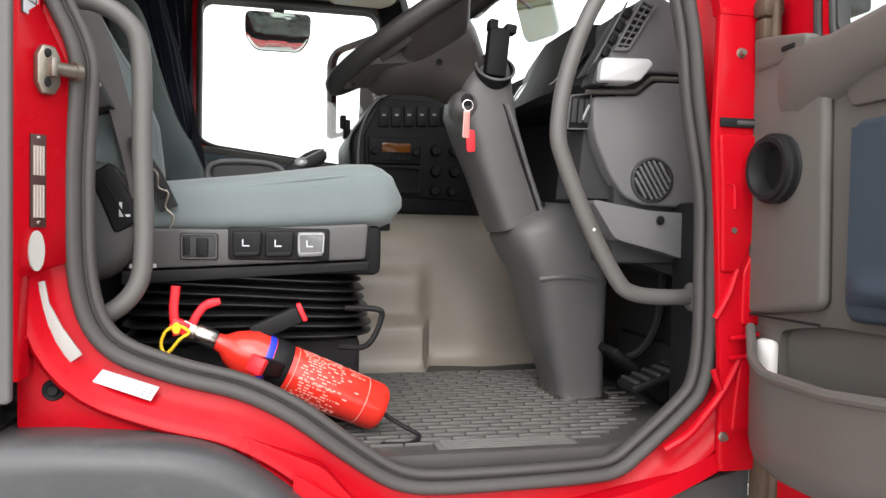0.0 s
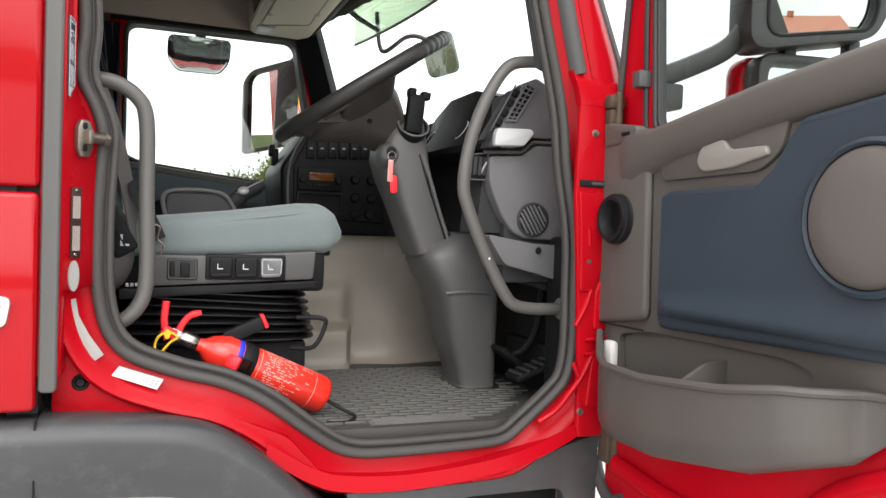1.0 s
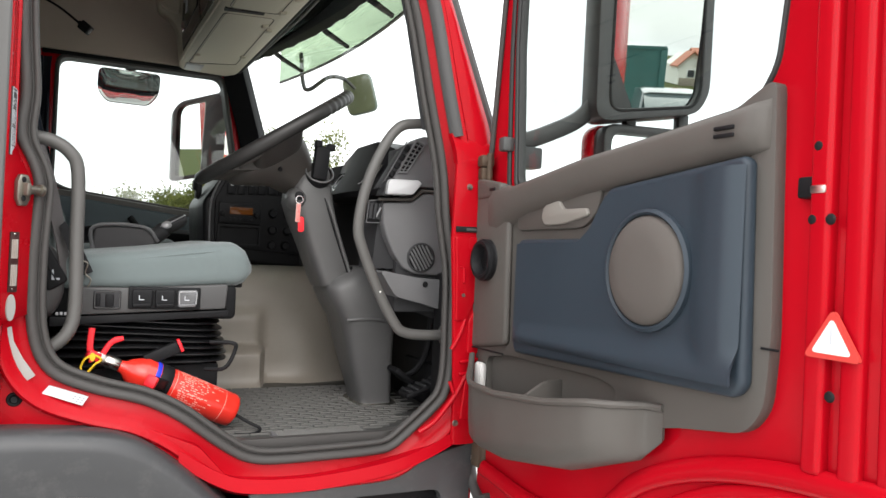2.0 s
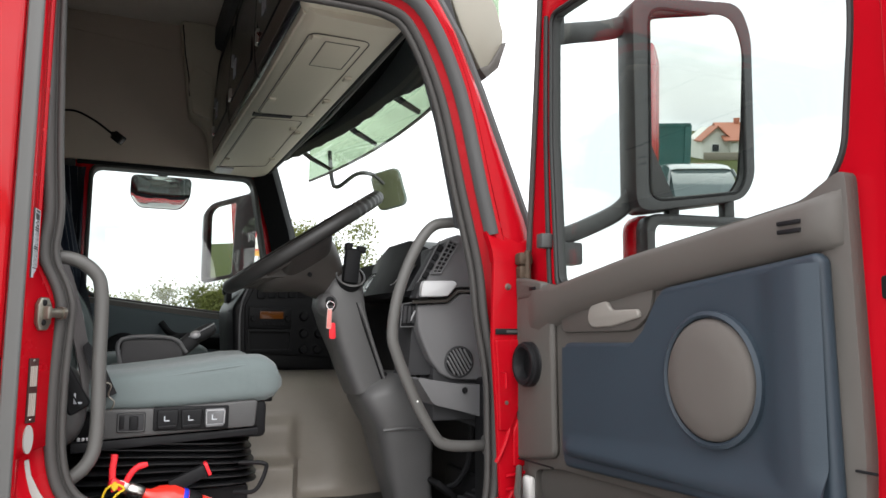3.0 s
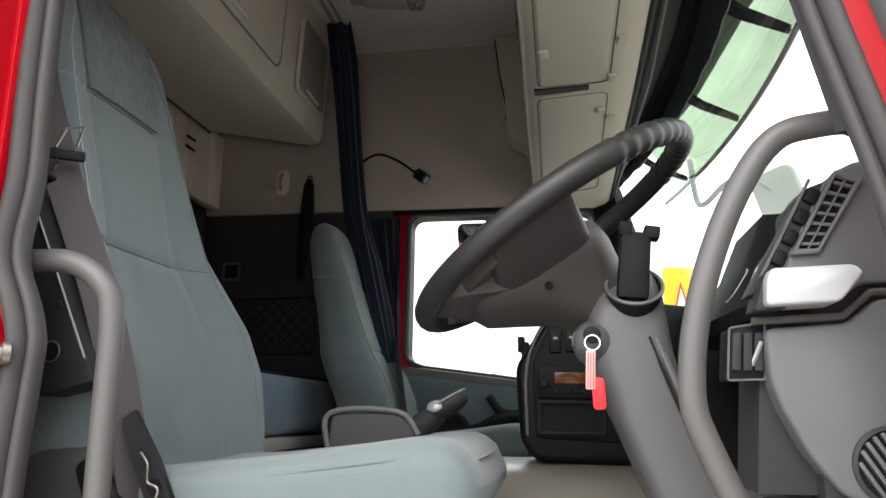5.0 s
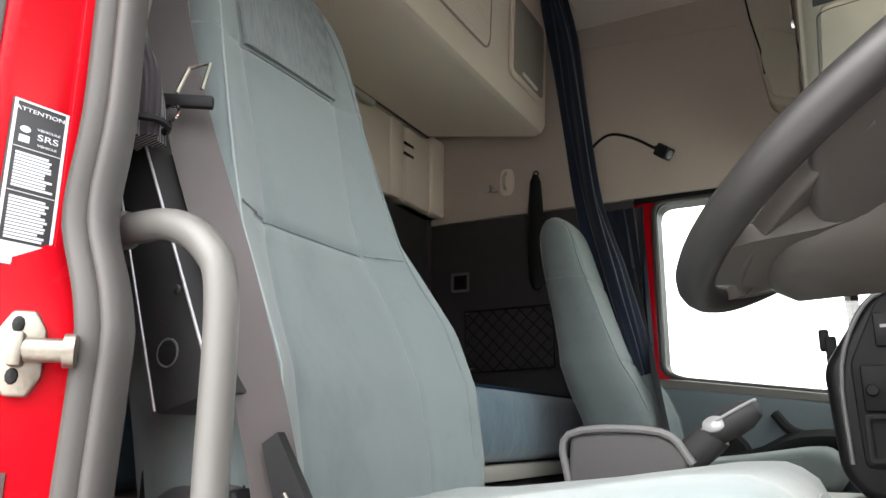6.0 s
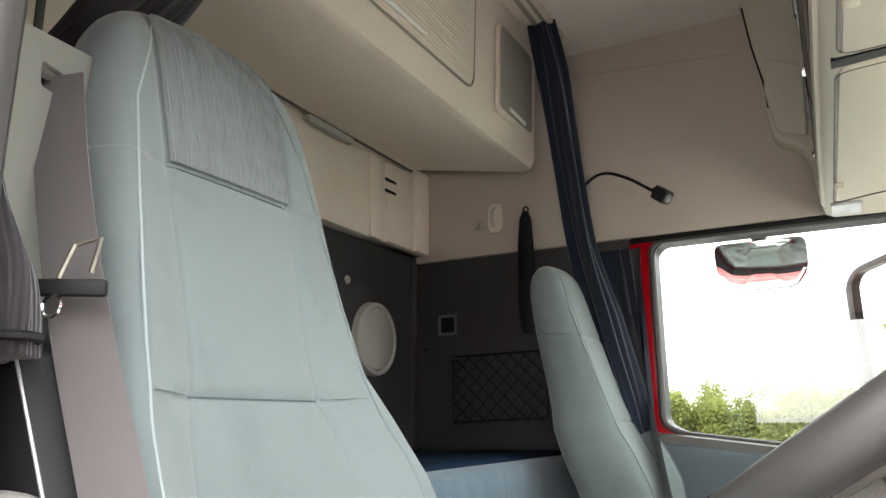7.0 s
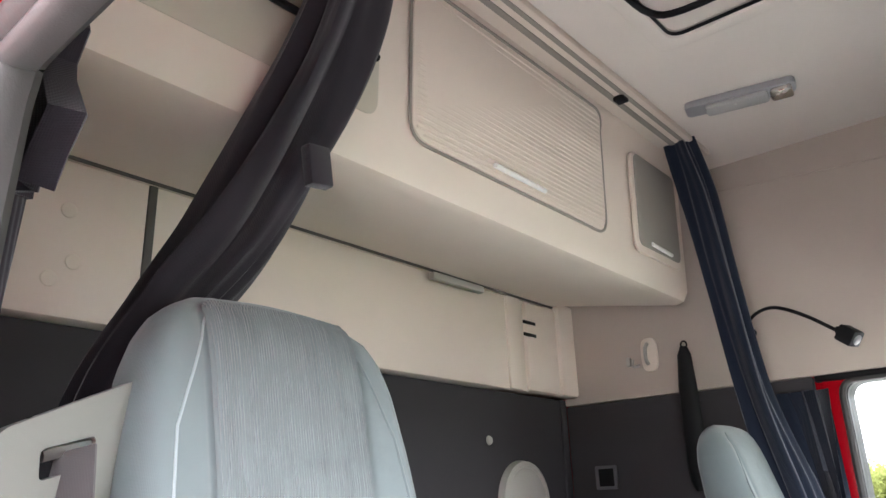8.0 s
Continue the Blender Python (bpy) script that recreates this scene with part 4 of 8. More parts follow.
GLOSS_BAY = paint("dark_glossy_shelf_front", (0.022, 0.021, 0.026), 0.22, var=0.15, bump=0.04)
BAY_X = [(.196, 2.702), (.180, 2.715), (.172, 2.78), (.168, 2.88), (.172, 3.02), (.186, 3.18), (.200, 3.30)]


def bay_x(z):
    return float(np.interp(z, [b for a, b in BAY_X], [a for a, b in BAY_X]))


part("bay_core", box(.215, .46, 1.36, 3.298, 2.705, 3.32, 0.004), BLACK, shelf)
for by0, by1 in ((1.37, 2.02), (2.035, 2.68), (2.695, 3.295)):
    bay = part("bay", skin([[(a, y, b) for a, b in BAY_X] + [(.23, y, 3.30), (.23, y, 2.702)] for y in (by0, by0 + .006, by1 - .006, by1)]), GLOSS_BAY, shelf, "dark glossy bulging storage bay front", 50)
    part("bay_rim", tube([(bay_x(b) - .0005, a, b) for a, b in fillet(rect(by0 + .05, by1 - .05, 2.79, 3.17), 0.03, 8)], 0.004, 6, True), BLACK, bay)
    part("bay_foot", skin([[(bay_x(z) - .0025, y, z) for z in (2.725, 2.75, 2.78)] + [(.20, y, 2.78), (.20, y, 2.725)] for y in (by0 + .02, by1 - .02)]), paint("brown_bay_foot", (0.11, 0.085, 0.07), 0.5, bump=0.1) if by0 < 1.5 else bpy.data.materials["brown_bay_foot"], bay, "brown lower band", 40)
    part("bay_latch", box(bay_x(2.81) - .010, .18, by1 - .09, by1 - .055, 2.79, 2.84, 0.003), STEEL, bay, "small bright latch")
    part("bay_label", box(bay_x(2.90) - .003, .18, by1 - .20, by1 - .14, 2.86, 2.93, 0.001), LABEL_GREY, bay, "pale paper label")
    part("bay_hinge", box(bay_x(2.95) - .008, .18, by1 - .12, by1 - .10, 2.92, 2.97, 0.002), SILVER, bay)
part("lip", skin([[(.163 + shelf_x(y), y, 2.664), (.159 + shelf_x(y), y, 2.676), (.162 + shelf_x(y), y, 2.690), (.170 + shelf_x(y), y, 2.697), (.19 + shelf_x(y), y, 2.695), (.19 + shelf_x(y), y, 2.664)] for y in (1.36, 1.6, 1.95, 2.3, 2.75, 3.30)]), SHELF, shelf, "", 50)
part("side_pocket", slab(fillet([(.066, 3.155), (.166, 3.110), (.156, 2.885), (.072, 2.915), (.050, 3.05)], 0.014), "y", 3.272, 3.302, 0.010, 3), SHELF, shelf, "beige moulded side pocket")
part("pocket_slit", tube([(.012, 3.2985, 3.355), (.028, 3.2985, 3.21), (.050, 3.2985, 3.09), (.056, 3.2985, 3.00)], 0.003, 6), BLACK, shelf)
part("header", box(.16, .30, 1.36, 3.30, 3.24, 3.385, 0.03), LINING_GREY, shelf)

# ---------- lockers above the bunk ----------
lk = thing("overhead_locker", (-.95, 2.4, 2.93), "beige moulded locker above the bunk with a ribbed roller door", "locker")
part("body", skin([[(-.70, y, 2.945), (-.715, y, 2.918), (-.74, y, 2.910), (-1.22, y, 3.0), (-1.28, y, 3.0), (-1.28, y, 3.385), (-.66, y, 3.385), (-.685, y, 3.30)] for y in (1.30, 1.32, 2.2, 3.18, 3.235, 3.25)]), LOCKER, lk, "beige locker shell", 40)


def face_x(z):
    return float(np.interp(z, [2.945, 3.30, 3.385], [-.70, -.685, -.66]))


def on_face(y0, y1, z0, z1, r, lift, thick, n=6):
    """A rounded plate that lies on the sloping front of the locker."""
    pts = fillet(rect(y0, y1, z0, z1), r, n)
    bm = slab(pts, "x", 0, thick, 0.003)
    for v in bm.verts:
        v.co.x += face_x(v.co.z) + lift
    return bm


roller = part("roller_door", on_face(1.985, 2.735, 3.005, 3.345, .05, 0.002, 0.007), LOCKER, lk, "ribbed roller shutter")
nr = 26
for k in range(nr):
    z = 3.018 + k * (3.332 - 3.018) / (nr - 1)
    inset = 0.03 if k in (0, nr - 1) else 0.012
    part("slat", tube([(face_x(z) + 0.009, 1.985 + inset, z), (face_x(z) + 0.009, 2.735 - inset, z)], 0.0028, 6), LOCKER, roller)
border = fillet(rect(1.980, 2.740, 3.0, 3.35), .05, 6)
part("roller_frame", tube([(face_x(b) + 0.006, a, b) for a, b in border], 0.0035, 6, True), GASKET, lk, "beige door gasket")
part("pull_bar", tube([(face_x(3.02) + 0.018, 2.235, 3.026), (face_x(3.02) + 0.018, 2.43, 3.026)], 0.006, 8), WHITE, lk)
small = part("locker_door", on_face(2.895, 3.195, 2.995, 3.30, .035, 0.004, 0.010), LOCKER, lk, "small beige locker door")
# darker beige stands in for the shade in the recessed door panel
part("door_shade", on_face(2.912, 3.18, 3.015, 3.295, .025, 0.013, 0.006), paint("shaded_door_panel", (0.27, 0.25, 0.215), 0.6, bump=0.2, grain=700), small)
part("pull", tube([(face_x(3.03) + 0.02, 2.98, 3.03), (face_x(3.03) + 0.02, 3.11, 3.026)], 0.006, 8), WHITE, small)
# no hollow here: a plate in darker beige gives the bay its shade
part("open_bay", on_face(1.36, 1.90, 3.01, 3.33, .04, -0.004, 0.006), SHELF, lk, "open locker bay, its shade put into a darker flat plate")
part("bar", tube([(-.675, 1.40, 3.12), (-.675, 1.88, 3.12)], 0.007, 8), BLACK, lk)
part("bar", tube([(-.675, 1.40, 3.16), (-.675, 1.88, 3.16)], 0.004, 8), BLACK, lk)
part("under_lamp", box(-1.215, -1.19, 2.62, 2.86, 2.968, 2.990, 0.006), TRIM_LIGHT, lk, "slim reading lamp strip")
part("rear_strip", tube([(-1.20, 1.36, 2.995), (-1.20, 3.26, 2.995)], 0.006, 6), TRIM, lk)
rail = thing("curtain_rail", (-.60, 2.4, 3.37), "beige ceiling curtain rail with end stops", "curtain rail")
part("track", box(-.66, -.56, 1.40, 3.24, 3.362, 3.384, 0.006), LOCKER, rail)
part("groove", box(-.622, -.606, 1.42, 3.20, 3.3595, 3.364, 0), GASKET, rail)
part("groove", box(-.588, -.576, 1.42, 3.20, 3.3595, 3.364, 0), GASKET, rail)
part("end_stop", box(-.612, -.582, 2.70, 2.735, 3.350, 3.364, 0.003), BLACK, rail)

lamp = thing("ceiling_lamp", (-.36, 2.95, 3.38), "oblong ceiling lamp with a clear lens, switched off", "lamp")
part("base", slab(fillet([(-.50, 2.905), (-.22, 2.965), (-.235, 3.03), (-.515, 2.97)], 0.02), "z", 3.366, 3.386, 0.004), SILVER, lamp)
part("end_cap", slab(fillet([(-.285, 2.958), (-.232, 2.968), (-.24, 3.022), (-.295, 3.012)], 0.012), "z", 3.350, 3.367, 0.005), STEEL, lamp, "bright lamp end cap")
part("lens", slab(fillet([(-.45, 2.925), (-.29, 2.958), (-.30, 3.01), (-.46, 2.975)], 0.015), "z", 3.352, 3.367, 0.005), paint("frosted_lens", (0.42, 0.42, 0.40), 0.25, bump=0), lamp, "frosted lamp lens")
roofhatch = thing("roof_hatch", (-.1, 2.3, 3.38), "closed roof hatch with a dark gasket in the ceiling", "roof hatch")
part("frame", holed(fillet(rect(-.42, .08, 1.80, 2.60), 0.05), [fillet(rect(-.38, .04, 1.84, 2.56), 0.04)], "z", 3.355, 3.386, 0.004), CEILING, roofhatch)
part("panel", slab(fillet(rect(-.375, .035, 1.845, 2.555), 0.04), "z", 3.372, 3.386, 0.003), CEILING, roofhatch)
part("gasket", tube([(a, b, 3.368) for a, b in fillet(rect(-.38, .04, 1.84, 2.56), 0.04)], 0.005, 6, True), BLACK, roofhatch)
part("handle", tube(curve([(-.38, 2.30, 3.35), (-.36, 2.40, 3.34), (-.30, 2.44, 3.34), (-.1, 2.44, 3.34)], 4), 0.008, 8), BLACK, roofhatch)

# ---------- bunk ----------
bunk = thing("bunk_bed", (-.95, 2.3, 1.4), "made bunk bed with blue cloth mattress behind the seats", "bed")
part("mattress", rounded(box(-1.26, -.62, 1.24, 3.38, 1.76, 1.955, 0), 0.05, 4), BUNK, bunk, "blue cloth mattress")
part("board", box(-1.26, -.63, 1.22, 3.39, 1.715, 1.755, 0.006), TRIM_LIGHT, bunk, "pale bunk board edge")
part("base", box(-1.26, -.66, 1.22, 3.39, 1.335, 1.715, 0.006), LINING_GREY, bunk)
part("blanket", rounded(box(-1.262, -.66, 1.98, 3.385, 1.90, 1.966, 0), 0.022, 3), BUNK_NAVY, bunk, "navy folded blanket")


# ---------- seats ----------
SEAT_H = [1.70, 1.80, 1.90, 1.98, 2.06, 2.12, 2.20, 2.30, 2.40, 2.48, 2.52, 2.545, 2.563, 2.575, 2.582]
SEAT_X = [-.318, -.328, -.352, -.384, -.414, -.430, -.452, -.480, -.506, -.526, -.538, -.548, -.559, -.572, -.590]      # front face on the middle line
SEAT_W = [.255, .255, .252, .254, .236, .208, .192, .190, .186, .177, .165, .150, .130, .106, .076]
SEAT_T = [.12, .14, .15, .15, .148, .142, .135, .125, .115, .104, .092, .078, .060, .038, .012]
SEAT_B = [.040, .052, .064, .064, .046, .030, .022, .016, .010, .004, .000, -.004, -.008, -.010, -.010]                   # side bolsters stand forward
PANEL_Z, PANEL_W = [1.70, 1.90, 1.98, 2.04, 2.085, 2.14, 2.35, 2.60], [.136, .136, .132, .120, .104, .098, .106, .112]


def at_height(z, values):
    return float(np.interp(z, SEAT_H, values))


def groove(d, wide, deep):
    """The dent of a sewn seam, d away from its line."""
    return deep * math.exp(-(d / wide) ** 2)


def seat_front(y, z):
    """Place of the front of the backrest, y from its middle line; it holds as far as the rounded edge."""
    w, b = at_height(z, SEAT_W), at_height(z, SEAT_B)
    panel = float(np.interp(z, PANEL_Z, PANEL_W))
    u = abs(y) / (0.86 * w)
    x = at_height(z, SEAT_X) + b * min(1.0, u) ** 2.4
    x += 0.006 * math.cos(min(1.0, abs(y) / panel) * math.pi / 2)
    x -= groove(abs(y) - panel, .006, .005)
    if abs(y) < panel + .03:
        x -= groove(z - 2.345, .005, .004) + groove(z - 2.083, .006, .006)
    return x


def build_seat(c, name, label, controls, tall=1.0):
    st = thing(name, (-.1, c, 1.335), label, "seat", "cab seats")
    base, c = c, c - 0.012
    zs = sorted([1.70 + .86 * k / 60 for k in range(61)] + [2.341, 2.345, 2.349, 2.078, 2.083, 2.088, 2.566, 2.571, 2.575, 2.579, 2.582])
    def up(z):
        return 1.70 + (z - 1.70) * tall

    def lean(z):
        return .07 * max(0.0, z - 2.12) if controls else 0.0

    rings = []
    for z in zs:
        w, t = at_height(z, SEAT_W) * (1.0 if controls else .93), at_height(z, SEAT_T)
        panel = float(np.interp(z, PANEL_Z, PANEL_W))
        edge = 0.86 * w
        half = [0, .25 * panel, .5 * panel, .75 * panel, panel - .012, panel - .006, panel, panel + .006, panel + .012]
        half += [panel + .012 + (edge - panel - .012) * k / 5 for k in range(1, 6)] if edge > panel + .016 else [panel + .012 + k * .001 for k in range(1, 6)]
        half = [min(h, edge * (0.9 + 0.1 * i / 13)) if edge < panel + .016 else h for i, h in enumerate(half)]
        xe = seat_front(half[-1], z)
        xm = at_height(z, SEAT_X) - t
        deep = xe - xm
        side = [(xe - .40 * deep * (1 - math.cos(q)), half[-1] + (w - half[-1]) * math.sin(q)) for q in (.4, .8, 1.2, 1.57)]
        side += [(xm + .32 * deep, w * .985), (xm + .13 * deep, w * .94), (xm + .03 * deep, w * .84), (xm, w * .6)]
        right = [(seat_front(h, z), h) for h in half] + side
        m = c + lean(z)
        ring = [(x, m + y, up(z)) for x, y in right] + [(xm - .02 * deep, m, up(z))] + [(x, m - y, up(z)) for x, y in right[:0:-1]]
        rings.append(ring)
    back = part("backrest", skin(rings), SEAT, st, "teal-grey cloth high backrest", 70)
    # ribbed headrest panel, standing a little proud
    grid = []
    rib = random.Random(7)
    across = [-1.0]
    while across[-1] < 1.0:
        across.append(across[-1] + rib.uniform(.010, .022))
    across = [min(1.0, a) for a in across]
    for k in range(23):
        z = 2.350 + (2.566 - 2.350) * k / 22
        w = min(float(np.interp(z, PANEL_Z, PANEL_W)) - .004, at_height(z, SEAT_W) * 0.80)
        grid.append([(seat_front(a * w, z) + 0.0022 + (.0009 if j % 2 else -.0005), c + lean(z) + a * w, up(z)) for j, a in enumerate(across)])
    if controls:
        part("headrest_panel", sheet(grid, 0.003), SEAT_RIB, back, "ribbed corduroy headrest panel", 20)
    for z, w0, w1 in () if not controls else ((2.345, -.104, .104), (2.083, -.104, .104), (2.086, .110, .175), (2.086, -.175, -.110)):
        part("seam", tube([(seat_front(w0 + (w1 - w0) * k / 16, z) + 0.0006, c + lean(z) + w0 + (w1 - w0) * k / 16, up(z + .05 * max(0.0, abs(w0 + (w1 - w0) * k / 16) - .11) * (z > 2.085))) for k in range(17)], 0.0013, 6), SEAM if abs(w0 + w1) < .01 else SEAT, back)
    for sd in (-1, 1):
        pipe = []
        for k in range(40):
            z = 1.80 + (2.555 - 1.80) * k / 39
            w = float(np.interp(z, [1.80, 2.0, 2.10, 2.20, 2.42, 2.575], [.205, .205, .180, .170, .150, .095]))
            pipe.append((seat_front(min(w, .86 * at_height(z, SEAT_W)), z) + 0.0004, c + lean(z) + sd * w, up(z)))
        part("piping", tube(pipe, 0.0017, 6), PIPING if controls and sd < 0 else SEAT, back)
    c = base
    # cushion
    rings = []
    for k in range(31):
        u = k / 30
        x = -.325 + .490 * u
        grow = min(1.0, (1 - u) / 0.12) if u > 0.88 else 1.0
        cap = math.sqrt(max(0.0, 1 - (1 - grow) ** 2))
        hw = (.240 + .012 * math.sin(u * math.pi)) * (0.9 + 0.1 * cap)
        top = float(np.interp(u, [0, .2, .5, .8, .9, 1], [1.764, 1.768, 1.785, 1.807, 1.809, 1.804])) - (0.050 * (1 - cap))
        bot = float(np.interp(u, [0, .5, 1], [1.676, 1.678, 1.692])) + 0.034 * (1 - cap)
        ring = []
        for j in range(48):
            a = 2 * math.pi * (j + .5) / 48
            cs, sn = math.cos(a), math.sin(a)
            yy2 = hw * math.copysign(abs(cs) ** 0.34, cs)
            zz2 = (top + bot) / 2 + (top - bot) / 2 * math.copysign(abs(sn) ** 0.42, sn)
            if sn > 0:
                zz2 -= 0.012 * max(0.0, 1 - (abs(yy2) / (hw * 0.72)) ** 2)
            ring.append((x, c + yy2, zz2))
        rings.append(ring)
    cu = part("cushion", skin(rings), SEAT, st, "teal-grey cloth seat cushion", 70)
    for off in (0.0, 0.011):
        part("seam", tube(curve([(-.29, c - .238, 1.744 - off), (-.15, c - .246, 1.752 - off), (.0, c - .248, 1.772 - off), (.08, c - .240, 1.782 - off), (.130, c - .215, 1.782 - off), (.150, c - .12, 1.776 - off), (.152, c + .1, 1.776 - off)], 5), 0.0022, 6), SEAT, cu)
    # base, bellows
    part("seat_pan", box(-.30, .13, c - .225, c + .225, 1.615, 1.700, 0.012), BLACK, st)
    for k in range(7):
        z = 1.490 + k * 0.0186
        rings = []
        for u, q in ((0, -.004), (.22, .004), (.42, .016), (.54, .0225), (.64, .0225), (.74, .014), (1, -.004)):
            rings.append([(a, c + b, z + .0186 * u + .011 * math.sin((a + .29) * 5.2 + k * .4) - .010 * (a < -.2) * (a + .2)) for a, b in ring_of(-.085 - k * .0014, 0, .192 - k * .002 + q + .003 * (k % 2), .206 + q, 44, 5)])
        part("bellows_fold", skin(rings), BELLOWS, st, "black rubber suspension fold" if k == 0 else "", 35)
    part("base_frame", box(-.27, .10, c - .19, c + .19, 1.335, 1.505, 0.01), BLACK, st, "black steel seat base")
    if not controls:
        return st
    y0 = c - .252
    panel = part("control_panel", slab(fillet([(-.245, 1.625), (.10, 1.643), (.105, 1.703), (-.12, 1.690), (-.245, 1.690)], 0.008), "y", y0, y0 + .03, 0.005), SEAT_PLASTIC, st, "dark grey seat control panel")
    part("lower_trim", slab(fillet([(-.28, 1.600), (.105, 1.625), (.108, 1.640), (-.25, 1.622), (-.28, 1.622)], 0.004), "y", y0 + .002, y0 + .03, 0.003), BLACK, st)
    part("brand_mark", join(*[box(-.268 + k * .0085, -.262 + k * .0085, y0 - .001, y0 + .004, 1.6255 + k * .0003, 1.6325 + k * .0003, 0.001) for k in range(5)]), SILVER, panel, "row of small silver bars", 0)
    part("rocker_frame", box(-.193, -.135, y0 - .005, y0 + .004, 1.640, 1.683, 0.004), DASH, panel)
    part("rocker_switch", box(-.168, -.150, y0 - .010, y0, 1.646, 1.675, 0.003), BLACK, panel)
    part("rocker_switch", box(-.188, -.178, y0 - .008, y0, 1.648, 1.676, 0.002), BLACK, panel)
    for k, (x, m) in enumerate(((-.112, BLACK), (-.062, BLACK), (-.012, DARK_SILVER))):
        tg = part("lever", slab(fillet([(x, 1.646), (x + .042, 1.648), (x + .045, 1.688), (x - .001, 1.687)], 0.006), "y", y0 - .016, y0 + .004, 0.004), m, panel, "silver height lever" if k == 2 else "black seat lever")
        part("pictogram", join(box(x + .014, x + .0158, y0 - .0168, y0 - .0155, 1.664, 1.674, 0), box(x + .014, x + .025, y0 - .0168, y0 - .0155, 1.663, 1.665, 0)), LABEL_GREY, tg)
        part("lever_lip", slab(fillet([(x + .002, 1.647), (x + .040, 1.649), (x + .041, 1.656), (x + .002, 1.654)], 0.003), "y", y0 - .019, y0 - .012, 0.002), m, tg)
    part("lever_rim", tube([(a, y0 - .0165, b) for a, b in fillet([(-.009, 1.650), (.028, 1.652), (.030, 1.684), (-.010, 1.683)], 0.005)], 0.0014, 6, True), SILVER, panel)
    part("switch_rim", tube([(a, y0 - .0055, b) for a, b in fillet(rect(-.190, -.138, 1.643, 1.680), 0.004)], 0.0014, 6, True), SEAT_PLASTIC, panel)
    part("lever_frame", box(-.120, .040, y0 - .006, y0 + .002, 1.641, 1.693, 0.004), BLACK, panel)
    # recliner cover, belt buckle, height loop
    rc = part("recliner_cover", slab(ring_of(-.340, 1.700, .088, .096, 32, 2.4), "y", y0 - .022, y0 + .05, 0.024, 3), SEAT_PLASTIC, st, "dark grey rounded recliner cover")
    part("recliner_lever", slab(fillet([(-.322, 1.768), (-.292, 1.790), (-.244, 1.704), (-.285, 1.678)], 0.010), "y", y0 - .026, y0 + .02, 0.007, 3), BLACK, rc, "black recliner lever")
    part("lever_mark", join(box(-.278, -.274, y0 - .0275, y0 - .0255, 1.708, 1.728, 0), box(-.278, -.262, y0 - .0275, y0 - .0255, 1.706, 1.710, 0)), LABEL_GREY, rc)
    part("lever_groove", tube([(-.300, y0 - .0262, 1.760), (-.266, y0 - .0262, 1.700)], 0.0022, 6), BLACK, rc)
    part("side_rod", tube([(-.335, y0 + .01, 1.80), (-.265, y0 + .01, 1.70)], 0.017, 10), BLACK, rc)
    part("adjuster_loop", tube(curve([(.07, y0 + .02, 1.560), (.12, y0, 1.560), (.128, y0, 1.545), (.105, y0, 1.500), (.06, y0 + .02, 1.495)], 5), 0.005, 8), BLACK, st, "black wire adjuster loop")
    part("front_catch", box(.105, .155, c - .16, c - .13, 1.690, 1.705, 0.004), BLACK, st)
    return st


build_seat(1.575, "driver_seat", "teal-grey cloth driver seat on black air suspension bellows", True)
build_seat(3.118, "passenger_seat", "teal-grey cloth passenger seat beside the far window", False, .93)

buckle = thing("belt_buckle", (-.02, 1.30, 1.52), "black belt buckle stalk with a bright red button", "belt buckle")
part("stalk", turned(box(-.05, .03, -.012, .012, -.014, .014, 0.005), Matrix.Translation((-.035, 1.295, 1.545)) @ pose(0, 0, 0, 0, -24, 0)), BLACK, buckle)
part("button", turned(box(.03, .038, -.012, .012, -.014, .016, 0.002), Matrix.Translation((-.035, 1.295, 1.545)) @ pose(0, 0, 0, 0, -24, 0)), BRIGHT_RED, buckle, "bright red release button")

# armrest and gear lever between the seats
ARM_GREY = paint("armrest_cloth", (0.066, 0.064, 0.066), 0.8, bump=0.2, grain=900)
arm = thing("armrest", (-.12, 1.93, 1.7), "folded grey padded armrest with piped edge", "armrest")
part("pad", slab(fillet([(-.195, 1.755), (-.03, 1.765), (-.015, 1.80), (-.055, 1.838), (-.19, 1.834)], 0.016), "y", 1.90, 1.965, 0.008, 3), ARM_GREY, arm)
part("edge", tube(curve([(-.192, 1.898, 1.760), (-.19, 1.898, 1.834), (-.055, 1.898, 1.838), (-.012, 1.898, 1.795)], 5), 0.006, 8), DASH_LIGHT, arm)
part("arm_bracket", box(-.22, -.16, 1.88, 1.95, 1.60, 1.765, 0.01), BLACK, arm)
gear = thing("gear_lever", (.0, 1.95, 1.7), "black gear lever with a silver-topped knob", "gear lever")
part("stick", tube(curve([(-.10, 1.97, 1.60), (-.06, 1.965, 1.76), (.012, 1.957, 1.838)], 5), [0.03] * 6 + [0.025] * 5, 14), DASH, gear, "thick grey lever stem")
GK = Matrix.Translation((.034, 1.955, 1.852)) @ pose(0, 0, 0, 0, 60, 0)
part("knob", turned(lathe([(0.0001, -.052), (0.016, -.046), (0.025, -.026), (0.028, .0), (0.026, .024), (0.017, .042), (0.0001, .049)], 28), GK @ Matrix.Diagonal((.80, 1.0, 1.0, 1.0))), DASH, gear, "dark grey oval lever head")
part("rim", turned(tube([(-.010, .0275 * math.sin(k * .2244), .046 * math.cos(k * .2244)) for k in range(28)], 0.0024, 6, True), GK), SILVER, gear, "silver rim round the head")
